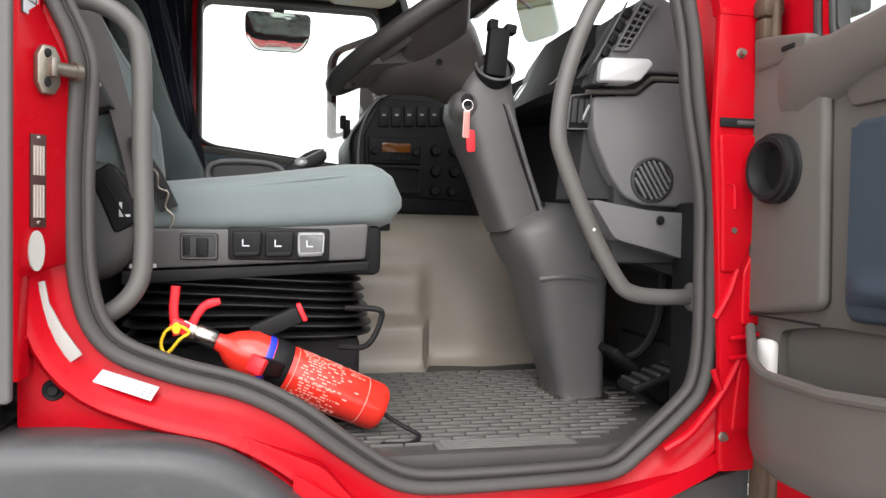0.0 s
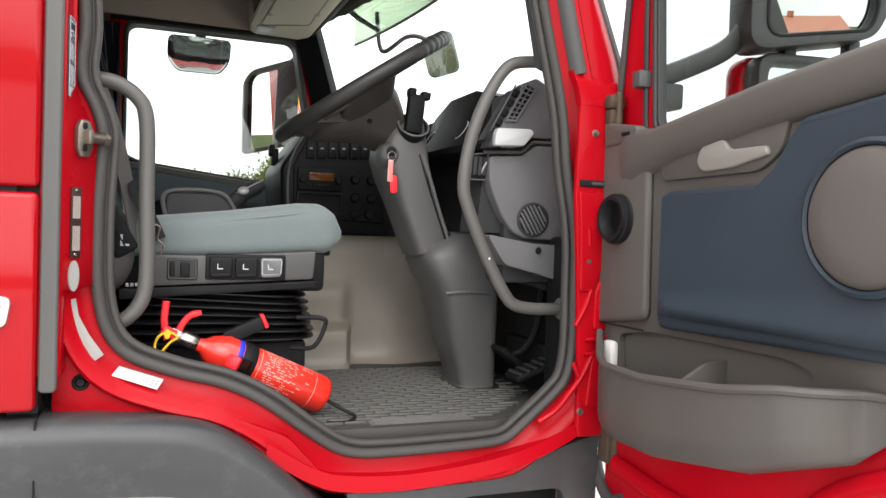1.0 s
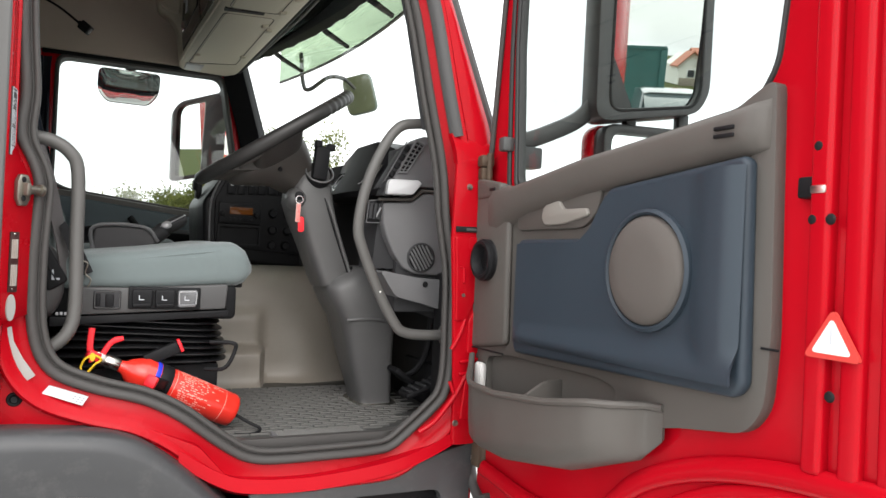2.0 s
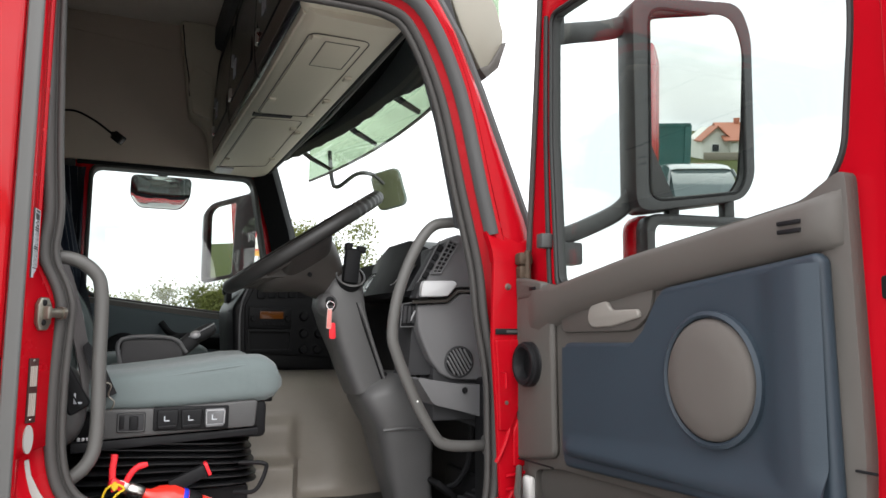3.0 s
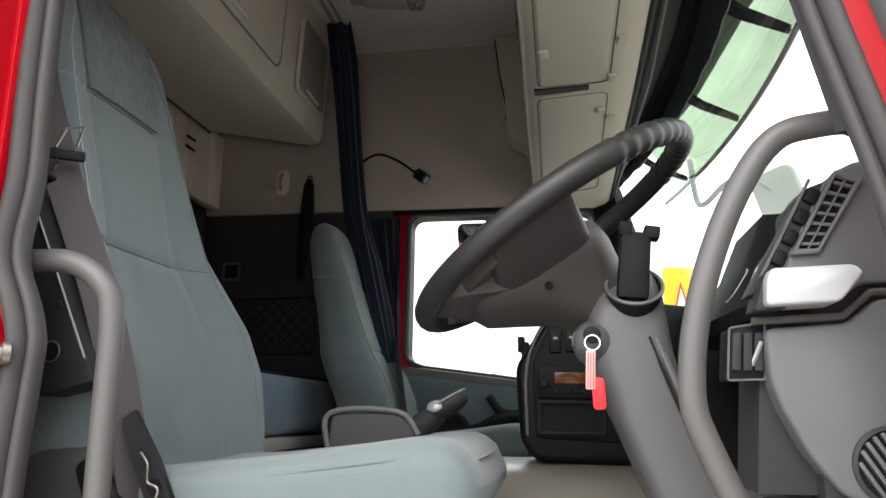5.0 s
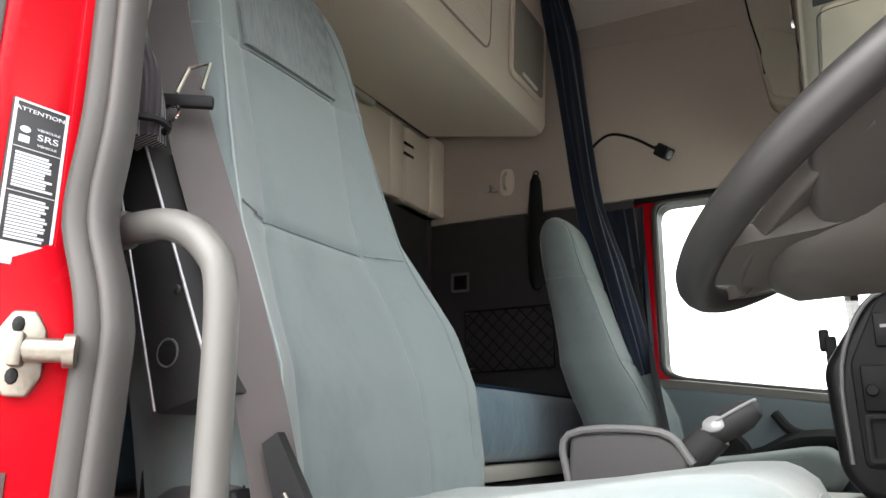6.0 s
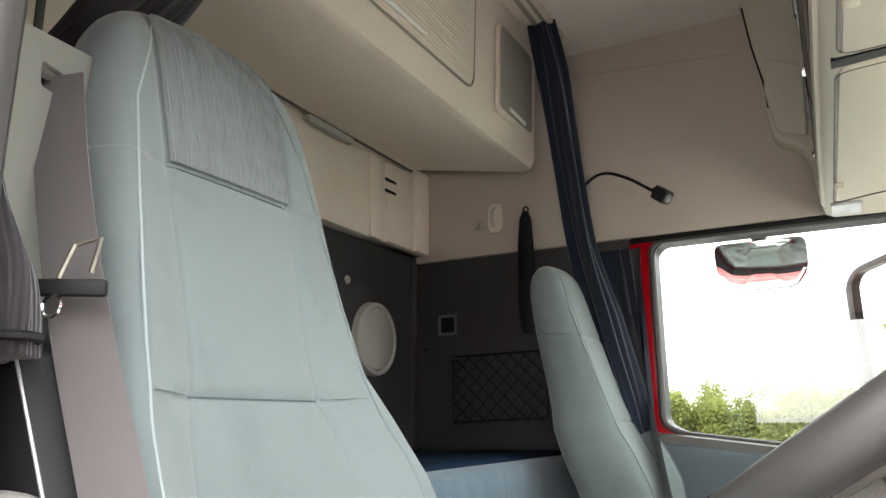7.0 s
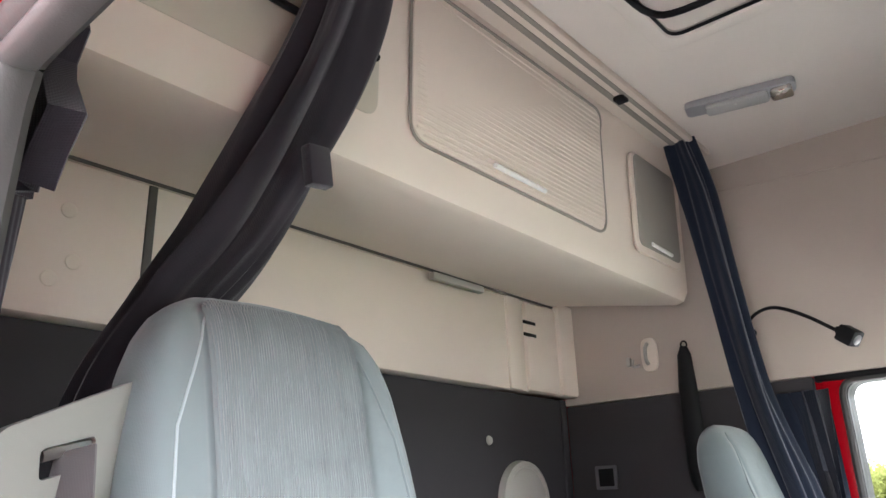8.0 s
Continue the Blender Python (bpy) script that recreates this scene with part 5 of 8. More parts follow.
part("button", turned(lathe([(0.0001, .004), (0.009, .003), (0.012, 0), (0.012, -.006)], 20), Matrix.Translation((.014, 1.930, 1.850)) @ pose(0, 0, 0, 70, -12, 0) @ Matrix.Diagonal((1.35, 1.0, 1.0, 1.0))), SILVER, gear, "silver oval button")
part("gaiter", lathe([(0.09, -.10), (0.07, -.04), (0.045, 0.02), (0.03, 0.06)], 20, along((-.07, 1.965, 1.72), (-.05, 1.965, 2.0))), BLACK, gear)
part("console", box(-.40, .02, 1.88, 2.50, 1.335, 1.66, 0.03), DASH, gear, "dark centre console")

# ---------- steering wheel and column ----------
WC = Vector((.257, 1.575, 2.108))
E1, E3 = Vector((.826, 0, .563)), Vector((-.563, 0, .826))
WM = Matrix(((E1.x, 0, E3.x, WC.x), (E1.y, 1, E3.y, WC.y), (E1.z, 0, E3.z, WC.z), (0, 0, 0, 1)))
wheel = thing("steering_wheel", tuple(WC), "dark leather steering wheel with a padded hub", "steering wheel")
rr = []
NW = 300
for k in range(NW):
    a = 2 * math.pi * k / NW
    grip = abs((a - 5.95 + math.pi) % (2 * math.pi) - math.pi) < 0.85
    rr.append(0.0185 + (0.0013 * (math.cos(a * 60) - 0.3) if grip else 0.0))
part("rim", turned(tube([(.233 * math.cos(2 * math.pi * k / NW), .233 * math.sin(2 * math.pi * k / NW), 0) for k in range(NW)], rr, 14, True), WM), WHEEL_LEATHER, wheel, "dark brown-grey leather rim with finger grips")
WHEEL_SHELL = paint("hub_shell_plastic", (0.047, 0.041, 0.037), 0.5, var=0.06, bump=0.15, grain=900)
hubm = paint("hub_plastic", (0.042, 0.037, 0.034), 0.45, bump=0.2, grain=700)


def hub_rings(rows_):
    """Rings across the wheel's axis: depth, centre and half size along the wheel's rise, half width."""
    return turned(skin([[(a, b, d) for a, b in ring_of(c_, 0, h_, w_, 40, 2.6)] for d, c_, h_, w_ in rows_]), WM)


part("hub_pad", hub_rings([(.006, -.050, .060, .080), (.000, -.050, .085, .105), (-.010, -.052, .095, .115), (-.030, -.052, .095, .115)]), hubm, wheel, "brown-grey padded hub", 60)
part("hub_back", hub_rings([(-.026, -.058, .112, .122), (-.040, -.060, .118, .126), (-.058, -.055, .114, .120), (-.085, -.036, .090, .104), (-.112, -.018, .066, .086), (-.150, -.006, .052, .072), (-.160, -.004, .044, .064)]), WHEEL_SHELL, wheel, "smooth brown-grey hub underside", 60)
for s in (-1, 1):
    part("spoke", turned(skin([[(x0 - w * .35, y0 - s * w, z0 - t_), (x0 - w * .35, y0 - s * w, z0 + t_), (x0 + w * .35, y0 + s * w, z0 + t_), (x0 + w * .35, y0 + s * w, z0 - t_)] for x0, y0, w, z0, t_ in ((-.10, s * .03, .080, -.050, .016), (-.145, s * .055, .066, -.036, .012), (-.185, s * .078, .048, -.016, .008), (-.212, s * .090, .036, -.004, .006))]), WM), WHEEL_SHELL, wheel, "", 60)
    part("spoke", turned(skin([[(a, y0, b) for a, b in ring_of(x0, z0, w, t_, 24, 2.6)] for x0, y0, w, z0, t_ in ((-.050, s * .05, .080, -.046, .034), (-.048, s * .09, .078, -.042, .030), (-.044, s * .13, .072, -.033, .024), (-.040, s * .17, .066, -.020, .017), (-.034, s * .205, .060, -.008, .011), (-.030, s * .226, .054, -.001, .008))]), WM), hubm, wheel, "", 60)
skirt = [(math.radians(180 + a), r) for a, r in [(k * 7.5 - 75, .203) for k in range(21)]]
part("hub_skirt", turned(slab([(r * math.cos(a), r * math.sin(a)) for a, r in skirt] + [(-.02, .10), (.0, .0), (-.02, -.10)], "z", -.026, -.008, 0.003), WM), WHEEL_SHELL, wheel, "smooth lower spoke panel", 50)
part("screw_hole", turned(lathe([(0.0001, 0), (0.006, 0), (0.006, 0.004)], 12), WM @ Matrix.Translation((-.062, -.108, -.078)) @ pose(0, 0, 0, 118, 0, 0)), BLACK, wheel)

column = thing("steering_column", (.5, 1.57, 1.34), "dark grey plastic steering column shroud down to the floor", "steering column")


def leg(rows, mat, name, lab=""):
    rings = []
    for x, z, hx, hy, tilt in rows:
        ring = []
        for a, b in ring_of(0, 0, hx, hy, 28, 4.5):
            ring.append((x + a, 1.575 + b, z + a * tilt))
        rings.append(ring)
    return part(name, skin(rings), mat, column, lab, 60)


leg([(.352, 2.020, .036, .070, .4), (.352, 2.014, .048, .082, .4), (.353, 1.985, .055, .090, .45), (.353, 1.955, .058, .090, .5), (.366, 1.90, .052, .094, .5), (.392, 1.83, .047, .086, .5), (.424, 1.745, .045, .084, .5), (.437, 1.712, .043, .080, .5)], SHROUD, "upper_shroud", "dark grey upper shroud")
leg([(.452, 1.735, .038, .076, .5), (.480, 1.722, .074, .108, .4), (.497, 1.700, .090, .120, .25), (.518, 1.645, .092, .118, .05), (.535, 1.60, .085, .11, 0), (.550, 1.50, .070, .095, 0), (.568, 1.40, .056, .08, 0), (.575, 1.352, .050, .075, 0)], SHROUD, "lower_shroud", "dark grey lower shroud")
leg([(.575, 1.356, .062, .086, 0), (.575, 1.346, .070, .095, 0), (.575, 1.338, .074, .10, 0)], STEEL, "floor_collar", "worn metal floor collar")
part("shroud_seam", tube(curve([(.383, 1.4845, 1.940), (.402, 1.4820, 1.885), (.428, 1.4895, 1.820), (.462, 1.4935, 1.735)], 5), 0.0022, 6), BLACK, column)
part("shroud_fold", tube(curve([(.392, 1.4855, 1.938), (.412, 1.484, 1.885), (.437, 1.4915, 1.820), (.470, 1.495, 1.735)], 5), 0.005, 8), SHROUD, column)
part("shroud_fold", tube(curve([(.462, 1.474, 1.600), (.500, 1.463, 1.605), (.545, 1.462, 1.604), (.600, 1.478, 1.592)], 5), 0.005, 8), SHROUD, column)
part("shroud_screw", lathe([(0.0001, 0.003), (0.005, 0.002), (0.006, 0)], 12, along((.470, 1.4925, 1.748), (.470, 1.0, 1.748))), BLACK, column)
part("ignition_lock", lathe([(0.0001, .030), (0.010, .030), (0.020, .022), (0.026, .008), (0.030, 0), (0.034, -.02)], 24, along((.308, 1.500, 1.935), (.28, 1.40, 1.940))), SHROUD, column, "round ignition lock")
keys = thing("ignition_key", (.306, 1.468, 1.93), "ignition key on a ring with a red and silver fob", "key")
part("key_ring", turned(tube([(.010 * math.cos(2 * math.pi * k / 24), 0, .010 * math.sin(2 * math.pi * k / 24)) for k in range(24)], 0.0013, 6, True), Matrix.Translation((.306, 1.462, 1.930))), CHROME, keys)
part("key_bow", turned(slab(ring_of(0, 0, .012, .012, 20), "y", -.002, .002, 0.001), Matrix.Translation((.306, 1.468, 1.941))), BLACK, keys)
part("key_blade", turned(box(-.0065, .0065, -.002, .002, -.062, -.010, 0.002), Matrix.Translation((.304, 1.459, 1.930)) @ pose(0, 0, 0, 0, 2, 0)), paint("fob_pale", (0.55, 0.36, 0.32), 0.4, bump=0), keys, "pale striped fob plate")
for sx_ in (-.0035, .0, .0035):
    part("fob_stripe", turned(box(sx_ - .0006, sx_ + .0006, -.0026, .0, -.060, -.014, 0), Matrix.Translation((.304, 1.459, 1.930)) @ pose(0, 0, 0, 0, 2, 0)), BRIGHT_RED, keys)
part("fob", turned(slab(fillet(rect(-.0085, .0085, -.088, -.046), 0.006), "y", -.003, .003, 0.0015), Matrix.Translation((.309, 1.4625, 1.930)) @ pose(0, 0, 0, 0, -3, 0)), BRIGHT_RED, keys, "bright red plastic fob")
phone = thing("phone_holder", (.346, 1.474, 2.0), "black clip phone holder standing in a cup ring", "phone holder")
CUP = along((.366, 1.496, 2.004), (.366, 1.352, 2.130))
part("cup", lathe([(0.032, -.034), (0.040, .010), (0.036, .010), (0.032, -.004), (0.0001, -.006)], 28, CUP, False), BLACK, phone, "black cup ring")
part("cup_rim", turned(tube([(.0385 * math.cos(2 * math.pi * k / 28), .0385 * math.sin(2 * math.pi * k / 28), .010) for k in range(28)], 0.0028, 6, True), CUP), SHROUD, phone)
part("clip", turned(box(-.021, .021, -.014, .014, -.020, .074, 0.006), Matrix.Translation((.364, 1.482, 2.010)) @ pose(0, 0, 0, 0, 5, 0)), BLACK, phone)
part("jaw", turned(box(-.014, .004, -.014, .014, .070, .090, 0.003), Matrix.Translation((.356, 1.481, 2.008)) @ pose(0, 0, 0, 0, 4, 0)), BLACK, phone)
part("jaw", turned(box(.006, .028, -.014, .014, .068, .086, 0.003), Matrix.Translation((.364, 1.481, 2.008)) @ pose(0, 0, 0, 0, 8, 0)), BLACK, phone)

# ---------- dashboard ----------
dash = thing("dashboard", (.6, 2.3, 1.6), "dark grey wrap-round dashboard with vents and switches", "dashboard")
DY = [1.335, 1.42, 1.50, 1.62, 1.80, 1.95, 2.10, 2.60, 3.0, 3.39]
DF = [.560, .585, .605, .615, .610, .585, .55, .50, .47, .46]
DM = [.500, .555, .580, .590, .585, .550, .50, .44, .42, .41]
DL = [.510, .560, .580, .585, .58, .56, .52, .46, .44, .43]
DT = [2.095, 2.085, 2.085, 2.10, 2.10, 2.09, 2.08, 2.07, 2.06, 2.05]
part("body", skin([[(f_, y, t_), (.70 + .10 * (1 - ((y - 2.28) / 1.1) ** 2), y, t_ - .02), (.70 + .10 * (1 - ((y - 2.28) / 1.1) ** 2), y, 1.60), (l_ + .03, y, 1.66), (l_, y, 1.74), (m_, y, 1.93), (m_ + .01, y, 1.95)] for y, f_, m_, l_, t_ in zip(DY, DF, DM, DL, DT)]), DASH, dash, "dark grey dashboard moulding", 45)
cheek = part("end_cheek", slab(fillet([(.482, 1.928), (.484, 1.873), (.493, 1.844), (.516, 1.797), (.545, 1.758), (.578, 1.744), (.690, 1.740), (.690, 1.960), (.598, 1.960), (.566, 1.934)], 0.010), "y", 1.285, 1.345, 0.006, 3), DASH_LIGHT, dash, "mid-grey dashboard end panel")
part("end_upper", slab(fillet([(.505, 1.985), (.550, 1.962), (.565, 1.962), (.584, 1.976), (.690, 1.978), (.672, 2.04), (.624, 2.098), (.594, 2.114), (.566, 2.101), (.512, 2.006)], 0.008), "y", 1.285, 1.345, 0.006, 3), DASH_LIGHT, dash, "mid-grey upper end panel")
part("recess_lip", tube([(.470, 1.290, 1.936), (.562, 1.289, 1.941), (.592, 1.289, 1.9665), (.648, 1.289, 1.967)], 0.0045, 8), TRIM, dash, "moulded lip in the stepped recess")
part("end_lower", slab(fillet([(.474, 1.752), (.535, 1.742), (.585, 1.734), (.690, 1.730), (.690, 1.640), (.605, 1.664), (.520, 1.684)], 0.014), "y", 1.266, 1.345, 0.012, 3), DASH_LIGHT, dash, "mid-grey lower end panel")
part("inner_flank", skin([[(.47, y, 1.755), (.478, y, 1.850), (.486, y, 1.93), (.52, y, 1.93), (.56, y, 1.755)] for y in (1.318, 1.37, 1.42)]), DASH, dash, "dark inner flank", 40)
part("end_core", box(.53, .69, 1.30, 1.40, 1.64, 2.08, 0.01), DASH, dash)
grille = part("round_vent", lathe([(0.040, 0), (0.040, .004), (0.036, .006), (0.034, .001)], 32, along((.595, 1.2855, 1.788), (.595, 1.0, 1.788)), False), DASH, cheek, "round black louvre vent")
part("vent_back", lathe([(0.0001, 0), (0.035, 0), (0.035, .001)], 32, along((.595, 1.2852, 1.788), (.595, 1.0, 1.788))), BLACK, grille)
for k in range(7):
    o = -.027 + k * .009
    hl = math.sqrt(max(0.0, .034 ** 2 - o ** 2))
    part("slat", turned(box(-.0022, .0022, -.004, .002, -hl, hl, 0.001), Matrix.Translation((.595, 1.2825, 1.788)) @ pose(0, 0, 0, 0, -32, 0) @ Matrix.Translation((o, 0, 0))), DASH_LIGHT, grille)
part("screw", lathe([(0.0001, .003), (0.006, .003), (0.008, 0)], 12, along((.602, 1.262, 1.718), (.602, 1.0, 1.718))), BLACK, dash)
part("grip", slab(fillet([(.476, 1.947), (.549, 1.951), (.574, 1.981), (.565, 1.990), (.483, 1.987), (.478, 1.975)], 0.006), "y", 1.247, 1.30, 0.006, 3), paint("pale_silver_plastic", (0.50, 0.50, 0.51), 0.4, metal=0.2, var=0.05, bump=0.05), dash, "pale silver grab lug")
part("grip_seat", slab(fillet([(.468, 1.944), (.500, 1.946), (.500, 1.992), (.480, 1.985)], 0.004), "y", 1.262, 1.31, 0.004), DASH, dash)
# upper louvre vent and switch strip, on the slanting face that looks to the driver
VX = [(.521, 2.013), (.541, 2.013), (.586, 2.086), (.566, 2.093)]


def in_vent(u, v):
    """A place on the slanting vent: u across it, v up it."""
    a, b, c_, d = [Vector(p) for p in VX]
    q = (a * (1 - u) + b * u) * (1 - v) + (d * (1 - u) + c_ * u) * v
    return q.x, q.y


vent = part("face_vent", holed([in_vent(u, v) for u, v in ((-.2, -.08), (1.2, -.08), (1.2, 1.08), (-.2, 1.08))], [[in_vent(u, v) for u, v in ((0, 0), (1, 0), (1, 1), (0, 1))]], "y", 1.276, 1.288, 0.002), DASH_LIGHT, dash, "grey louvre air vent")
part("vent_back", slab([in_vent(u, v) for u, v in ((0, 0), (1, 0), (1, 1), (0, 1))], "y", 1.2835, 1.2845, 0), BLACK, vent)
for k in range(7):
    v = (k + .5) / 7
    part("louvre", slab([in_vent(.04, v - .018), in_vent(.96, v - .018), in_vent(.96, v + .018), in_vent(.04, v + .018)], "y", 1.278, 1.284, 0), DASH_LIGHT, vent)
part("vent_bar", slab([in_vent(.46, 0), in_vent(.54, 0), in_vent(.54, 1), in_vent(.46, 1)], "y", 1.277, 1.284, 0), DASH_LIGHT, vent)
strip_ = part("switch_strip", slab(fillet([(.468, 1.964), (.497, 1.975), (.560, 2.092), (.538, 2.084)], 0.004), "y", 1.290, 1.33, 0.004), DASH, dash, "dark slanting switch strip")
for k in range(5):
    u = k / 4
    part("switch", turned(box(-.007, .007, -.010, .006, -.009, .009, 0.003), Matrix.Translation((.490 + u * .052, 1.292, 1.982 + u * .092)) @ pose(0, 0, 0, 0, 30, 0)), BLACK, strip_)
for ex in (0, .011, -.018):
    part("strip_edge", tube([(.497 + ex, 1.289, 1.975 - ex * .1), (.560 + ex, 1.289, 2.092 - ex * .1)], 0.0020, 6), DASH_LIGHT, strip_)
part("switch_panel", slab(fillet([(.445, 1.874), (.484, 1.875), (.488, 1.937), (.450, 1.931)], 0.003), "y", 1.308, 1.36, 0.004), BLACK, dash)
part("panel_rim", tube([(a, 1.3075, b) for a, b in fillet([(.445, 1.874), (.484, 1.875), (.488, 1.937), (.450, 1.931)], 0.003)], 0.0014, 6, True), DASH_LIGHT, dash)
for k in range(3):
    part("switch", slab(fillet([(.449 + k * .0115, 1.884), (.458 + k * .0115, 1.884), (.461 + k * .0115, 1.926), (.452 + k * .0115, 1.925)], 0.002), "y", 1.300, 1.315, 0.002), DASH, dash)
part("switch_lever", tube([(.470, 1.303, 1.890), (.480, 1.296, 1.915)], 0.0025, 6), SILVER, dash)
# instrument binnacle
part("binnacle", skin([[(.60, y, 1.95), (.46 + c_, y, 1.955), (.45 + c_, y, 1.97), (.50 + c_, y, 2.02 + h_), (.56, y, 2.09 + h_), (.66, y, 2.09 + h_), (.66, y, 1.95)] for y, c_, h_ in ((1.38, .09, -.02), (1.42, .04, .0), (1.56, .03, .035), (1.74, .03, .035), (1.86, .04, .0), (1.90, .09, -.02))]), BLACK, dash, "black instrument binnacle", 50)
part("instrument_face", sheet([[(.497 + .0, y, 1.985), (.535, y, 2.045)] for y in (1.44, 1.56, 1.72, 1.84)], 0.003), paint("instrument_glass", (0.02, 0.02, 0.022), 0.1, bump=0), dash)
for gy in (1.53, 1.66, 1.77):
    part("gauge", lathe([(0.028, 0), (0.028, .003), (0.025, .003)], 24, along((.512, gy, 2.014), (.40, gy, 2.085)), False), SILVER, dash)

part("kick_panel", box(.645, .74, 1.17, 1.30, 1.335, 1.75, 0.01), BLACK, dash)
part("kick_panel", box(.715, .745, 1.17, 1.93, 1.335, 1.75, 0.01), BLACK, dash)

CONSOLE = paint("black_console_plastic", (0.008, 0.008, 0.009), 0.45, var=0.1, bump=0.15, grain=900, spec=0.2)
console = thing("centre_console", (.35, 2.2, 1.5), "black centre console turned to the driver with a radio", "console")
part("body", slab(fillet([(.155, 1.945), (.165, 1.775), (.200, 1.732), (.60, 1.715), (.62, 2.075), (.30, 2.110), (.235, 2.065)], 0.022), "y", 2.20, 2.60, 0.016, 3), CONSOLE, console, "dark moulded console body")
part("fascia", slab(fillet([(.200, 1.785), (.540, 1.770), (.560, 2.050), (.245, 2.055), (.195, 1.950)], 0.012), "y", 2.188, 2.21, 0.004), BLACK, console, "black fascia")
part("edge_trim", tube(curve([(.182, 2.193, 1.790), (.182, 2.193, 1.945), (.225, 2.193, 2.045), (.28, 2.193, 2.075)], 4), 0.004, 6), DASH_LIGHT, console)
radio = part("radio", box(.208, .355, 2.176, 2.20, 1.872, 1.945, 0.004), BLACK, console, "black radio with an amber display")
part("display", box(.245, .325, 2.1745, 2.177, 1.905, 1.930, 0.001), DISPLAY, radio, "amber radio display")
for kx, kz in ((.222, 1.905), (.340, 1.905)):
    part("knob", lathe([(0.0001, .012), (0.008, .012), (0.010, 0)], 14, along((kx, 2.176, kz), (kx, 2.0, kz))), CONSOLE, radio)
part("radio_buttons", join(*[box(.243 + k * .0145, .254 + k * .0145, 2.173, 2.177, 1.882, 1.893, 0.001) for k in range(6)]), CONSOLE, radio, "", 0)
part("pocket", holed(fillet(rect(.206, .358, 1.792, 1.868), 0.006), [fillet(rect(.214, .350, 1.800, 1.860), 0.004)], "y", 2.176, 2.19, 0.001), CONSOLE, console)
part("pocket_back", box(.21, .354, 2.187, 2.19, 1.796, 1.864, 0), BLACK, console)
for kx, kz in ((.40, 1.915), (.455, 1.915), (.40, 1.855), (.455, 1.855), (.40, 1.80), (.45, 1.80)):
    part("heater_knob", lathe([(0.0001, .014), (0.012, .014), (0.016, .002), (0.020, 0)], 18, along((kx, 2.189, kz), (kx, 2.0, kz))), CONSOLE, console)
for k in range(7):
    sw = part("switch", box(.235 + k * .036, .262 + k * .036, 2.180, 2.20, 1.975 + k * .002, 2.030 + k * .002, 0.003), CONSOLE, console)
    part("symbol", box(.244 + k * .036, .254 + k * .036, 2.179, 2.181, 2.005 + k * .002, 2.010 + k * .002, 0), SILVER, sw)
part("side_bracket", join(box(.158, .178, 2.40, 2.46, 1.965, 2.02, 0.004), box(.148, .166, 2.41, 2.45, 1.995, 2.035, 0.004)), BLACK, console)

# ---------- engine tunnel, floor mat, pedals ----------
tun = thing("engine_tunnel", (.3, 2.3, 1.335), "beige-brown vinyl covered engine tunnel", "engine cover")


def soft_step(u):
    u = max(0.0, min(1.0, u))
    return u * u * (3 - 2 * u)


def tunnel_side(x, z):
    """How far the footwell side of the cover swells towards the driver."""
    box_x = soft_step((x - .07) / .05) * soft_step((.335 - x) / .035)
    box_z = 1 - .72 * soft_step((z - 1.455) / .03) - .28 * soft_step((z - 1.56) / .05)
    return 1.925 - .095 * box_x * box_z - .028 * math.exp(-((x - .47) / .09) ** 2) * max(0.0, 1 - (z - 1.34) / .3) - .05 * max(0.0, 1 - (z - 1.335) / .05) ** 2


TX = [-.30 + k * 1.14 / 95 for k in range(96)]
TZ = [1.336, 1.350, 1.366, 1.385, 1.42, 1.45, 1.458, 1.466, 1.474, 1.482, 1.49, 1.52, 1.55, 1.565, 1.58, 1.595, 1.61, 1.63, 1.65]
part("cover", sheet([[(x, tunnel_side(x, z), z) for z in TZ] + [(x, 1.935, 1.680), (x, 1.955, 1.705), (x, 1.99, 1.722), (x, 2.06, 1.730), (x, 2.62, 1.72), (x, 2.70, 1.66), (x, 2.74, 1.34)] for x in TX], 0.006), TUNNEL, tun, "beige-brown vinyl cover", 60)
part("front_bulkhead", box(.74, .80, 1.2, 3.42, 1.3, 1.75, 0.01), LINING_GREY, tun)

mat = thing("floor_mat", (.4, 1.5, 1.335), "black ribbed rubber floor mat, dusty", "floor mat")
MZ = 1.352
part("sheet", slab(fillet([(.02, 1.165), (.52, 1.165), (.62, 1.24), (.74, 1.40), (.74, 1.93), (.02, 1.93)], 0.03), "z", 1.334, MZ, 0.004), MAT_RUBBER, mat)
dash_mesh = None
for k in range(25):
    y = 1.240 + k * .0235
    for q in range(12):
        x = .045 + q * .056 + (.028 if k % 2 else 0)
        if x + .046 > .50 + (y - 1.2) * .75 or x + .046 > .70:
            continue
        if dash_mesh is None:
            first = part("rib", box(x, x + .053, y - .0024, y + .0024, MZ - .002, MZ + .004, 0.0012, 1), MAT_RIB, mat)
            dash_mesh, x_first, y_first = first.data, x, y
        else:
            rib = tagged(new("rib", dash_mesh))
            rib.parent = mat
            rib.location = (x - x_first, y - y_first, 0)
for k in range(24):
    y = 1.2518 + k * .0235
    part("fine_rib", box(.03, min(.66, .48 + (y - 1.2) * .75), y - .0010, y + .0010, MZ - .002, MZ + .0016, 0.0004, 1), MAT_RUBBER, mat)
tread = part("sill_tread", box(.20, .43, 1.176, 1.230, 1.345, 1.360, 0.003), DASH_LIGHT, mat, "ribbed grey step plate")
for k in range(5):
    part("tread_rib", box(.21, .42, 1.181 + k * .010, 1.185 + k * .010, 1.358, 1.363, 0.001, 1), MAT_RIB, tread)
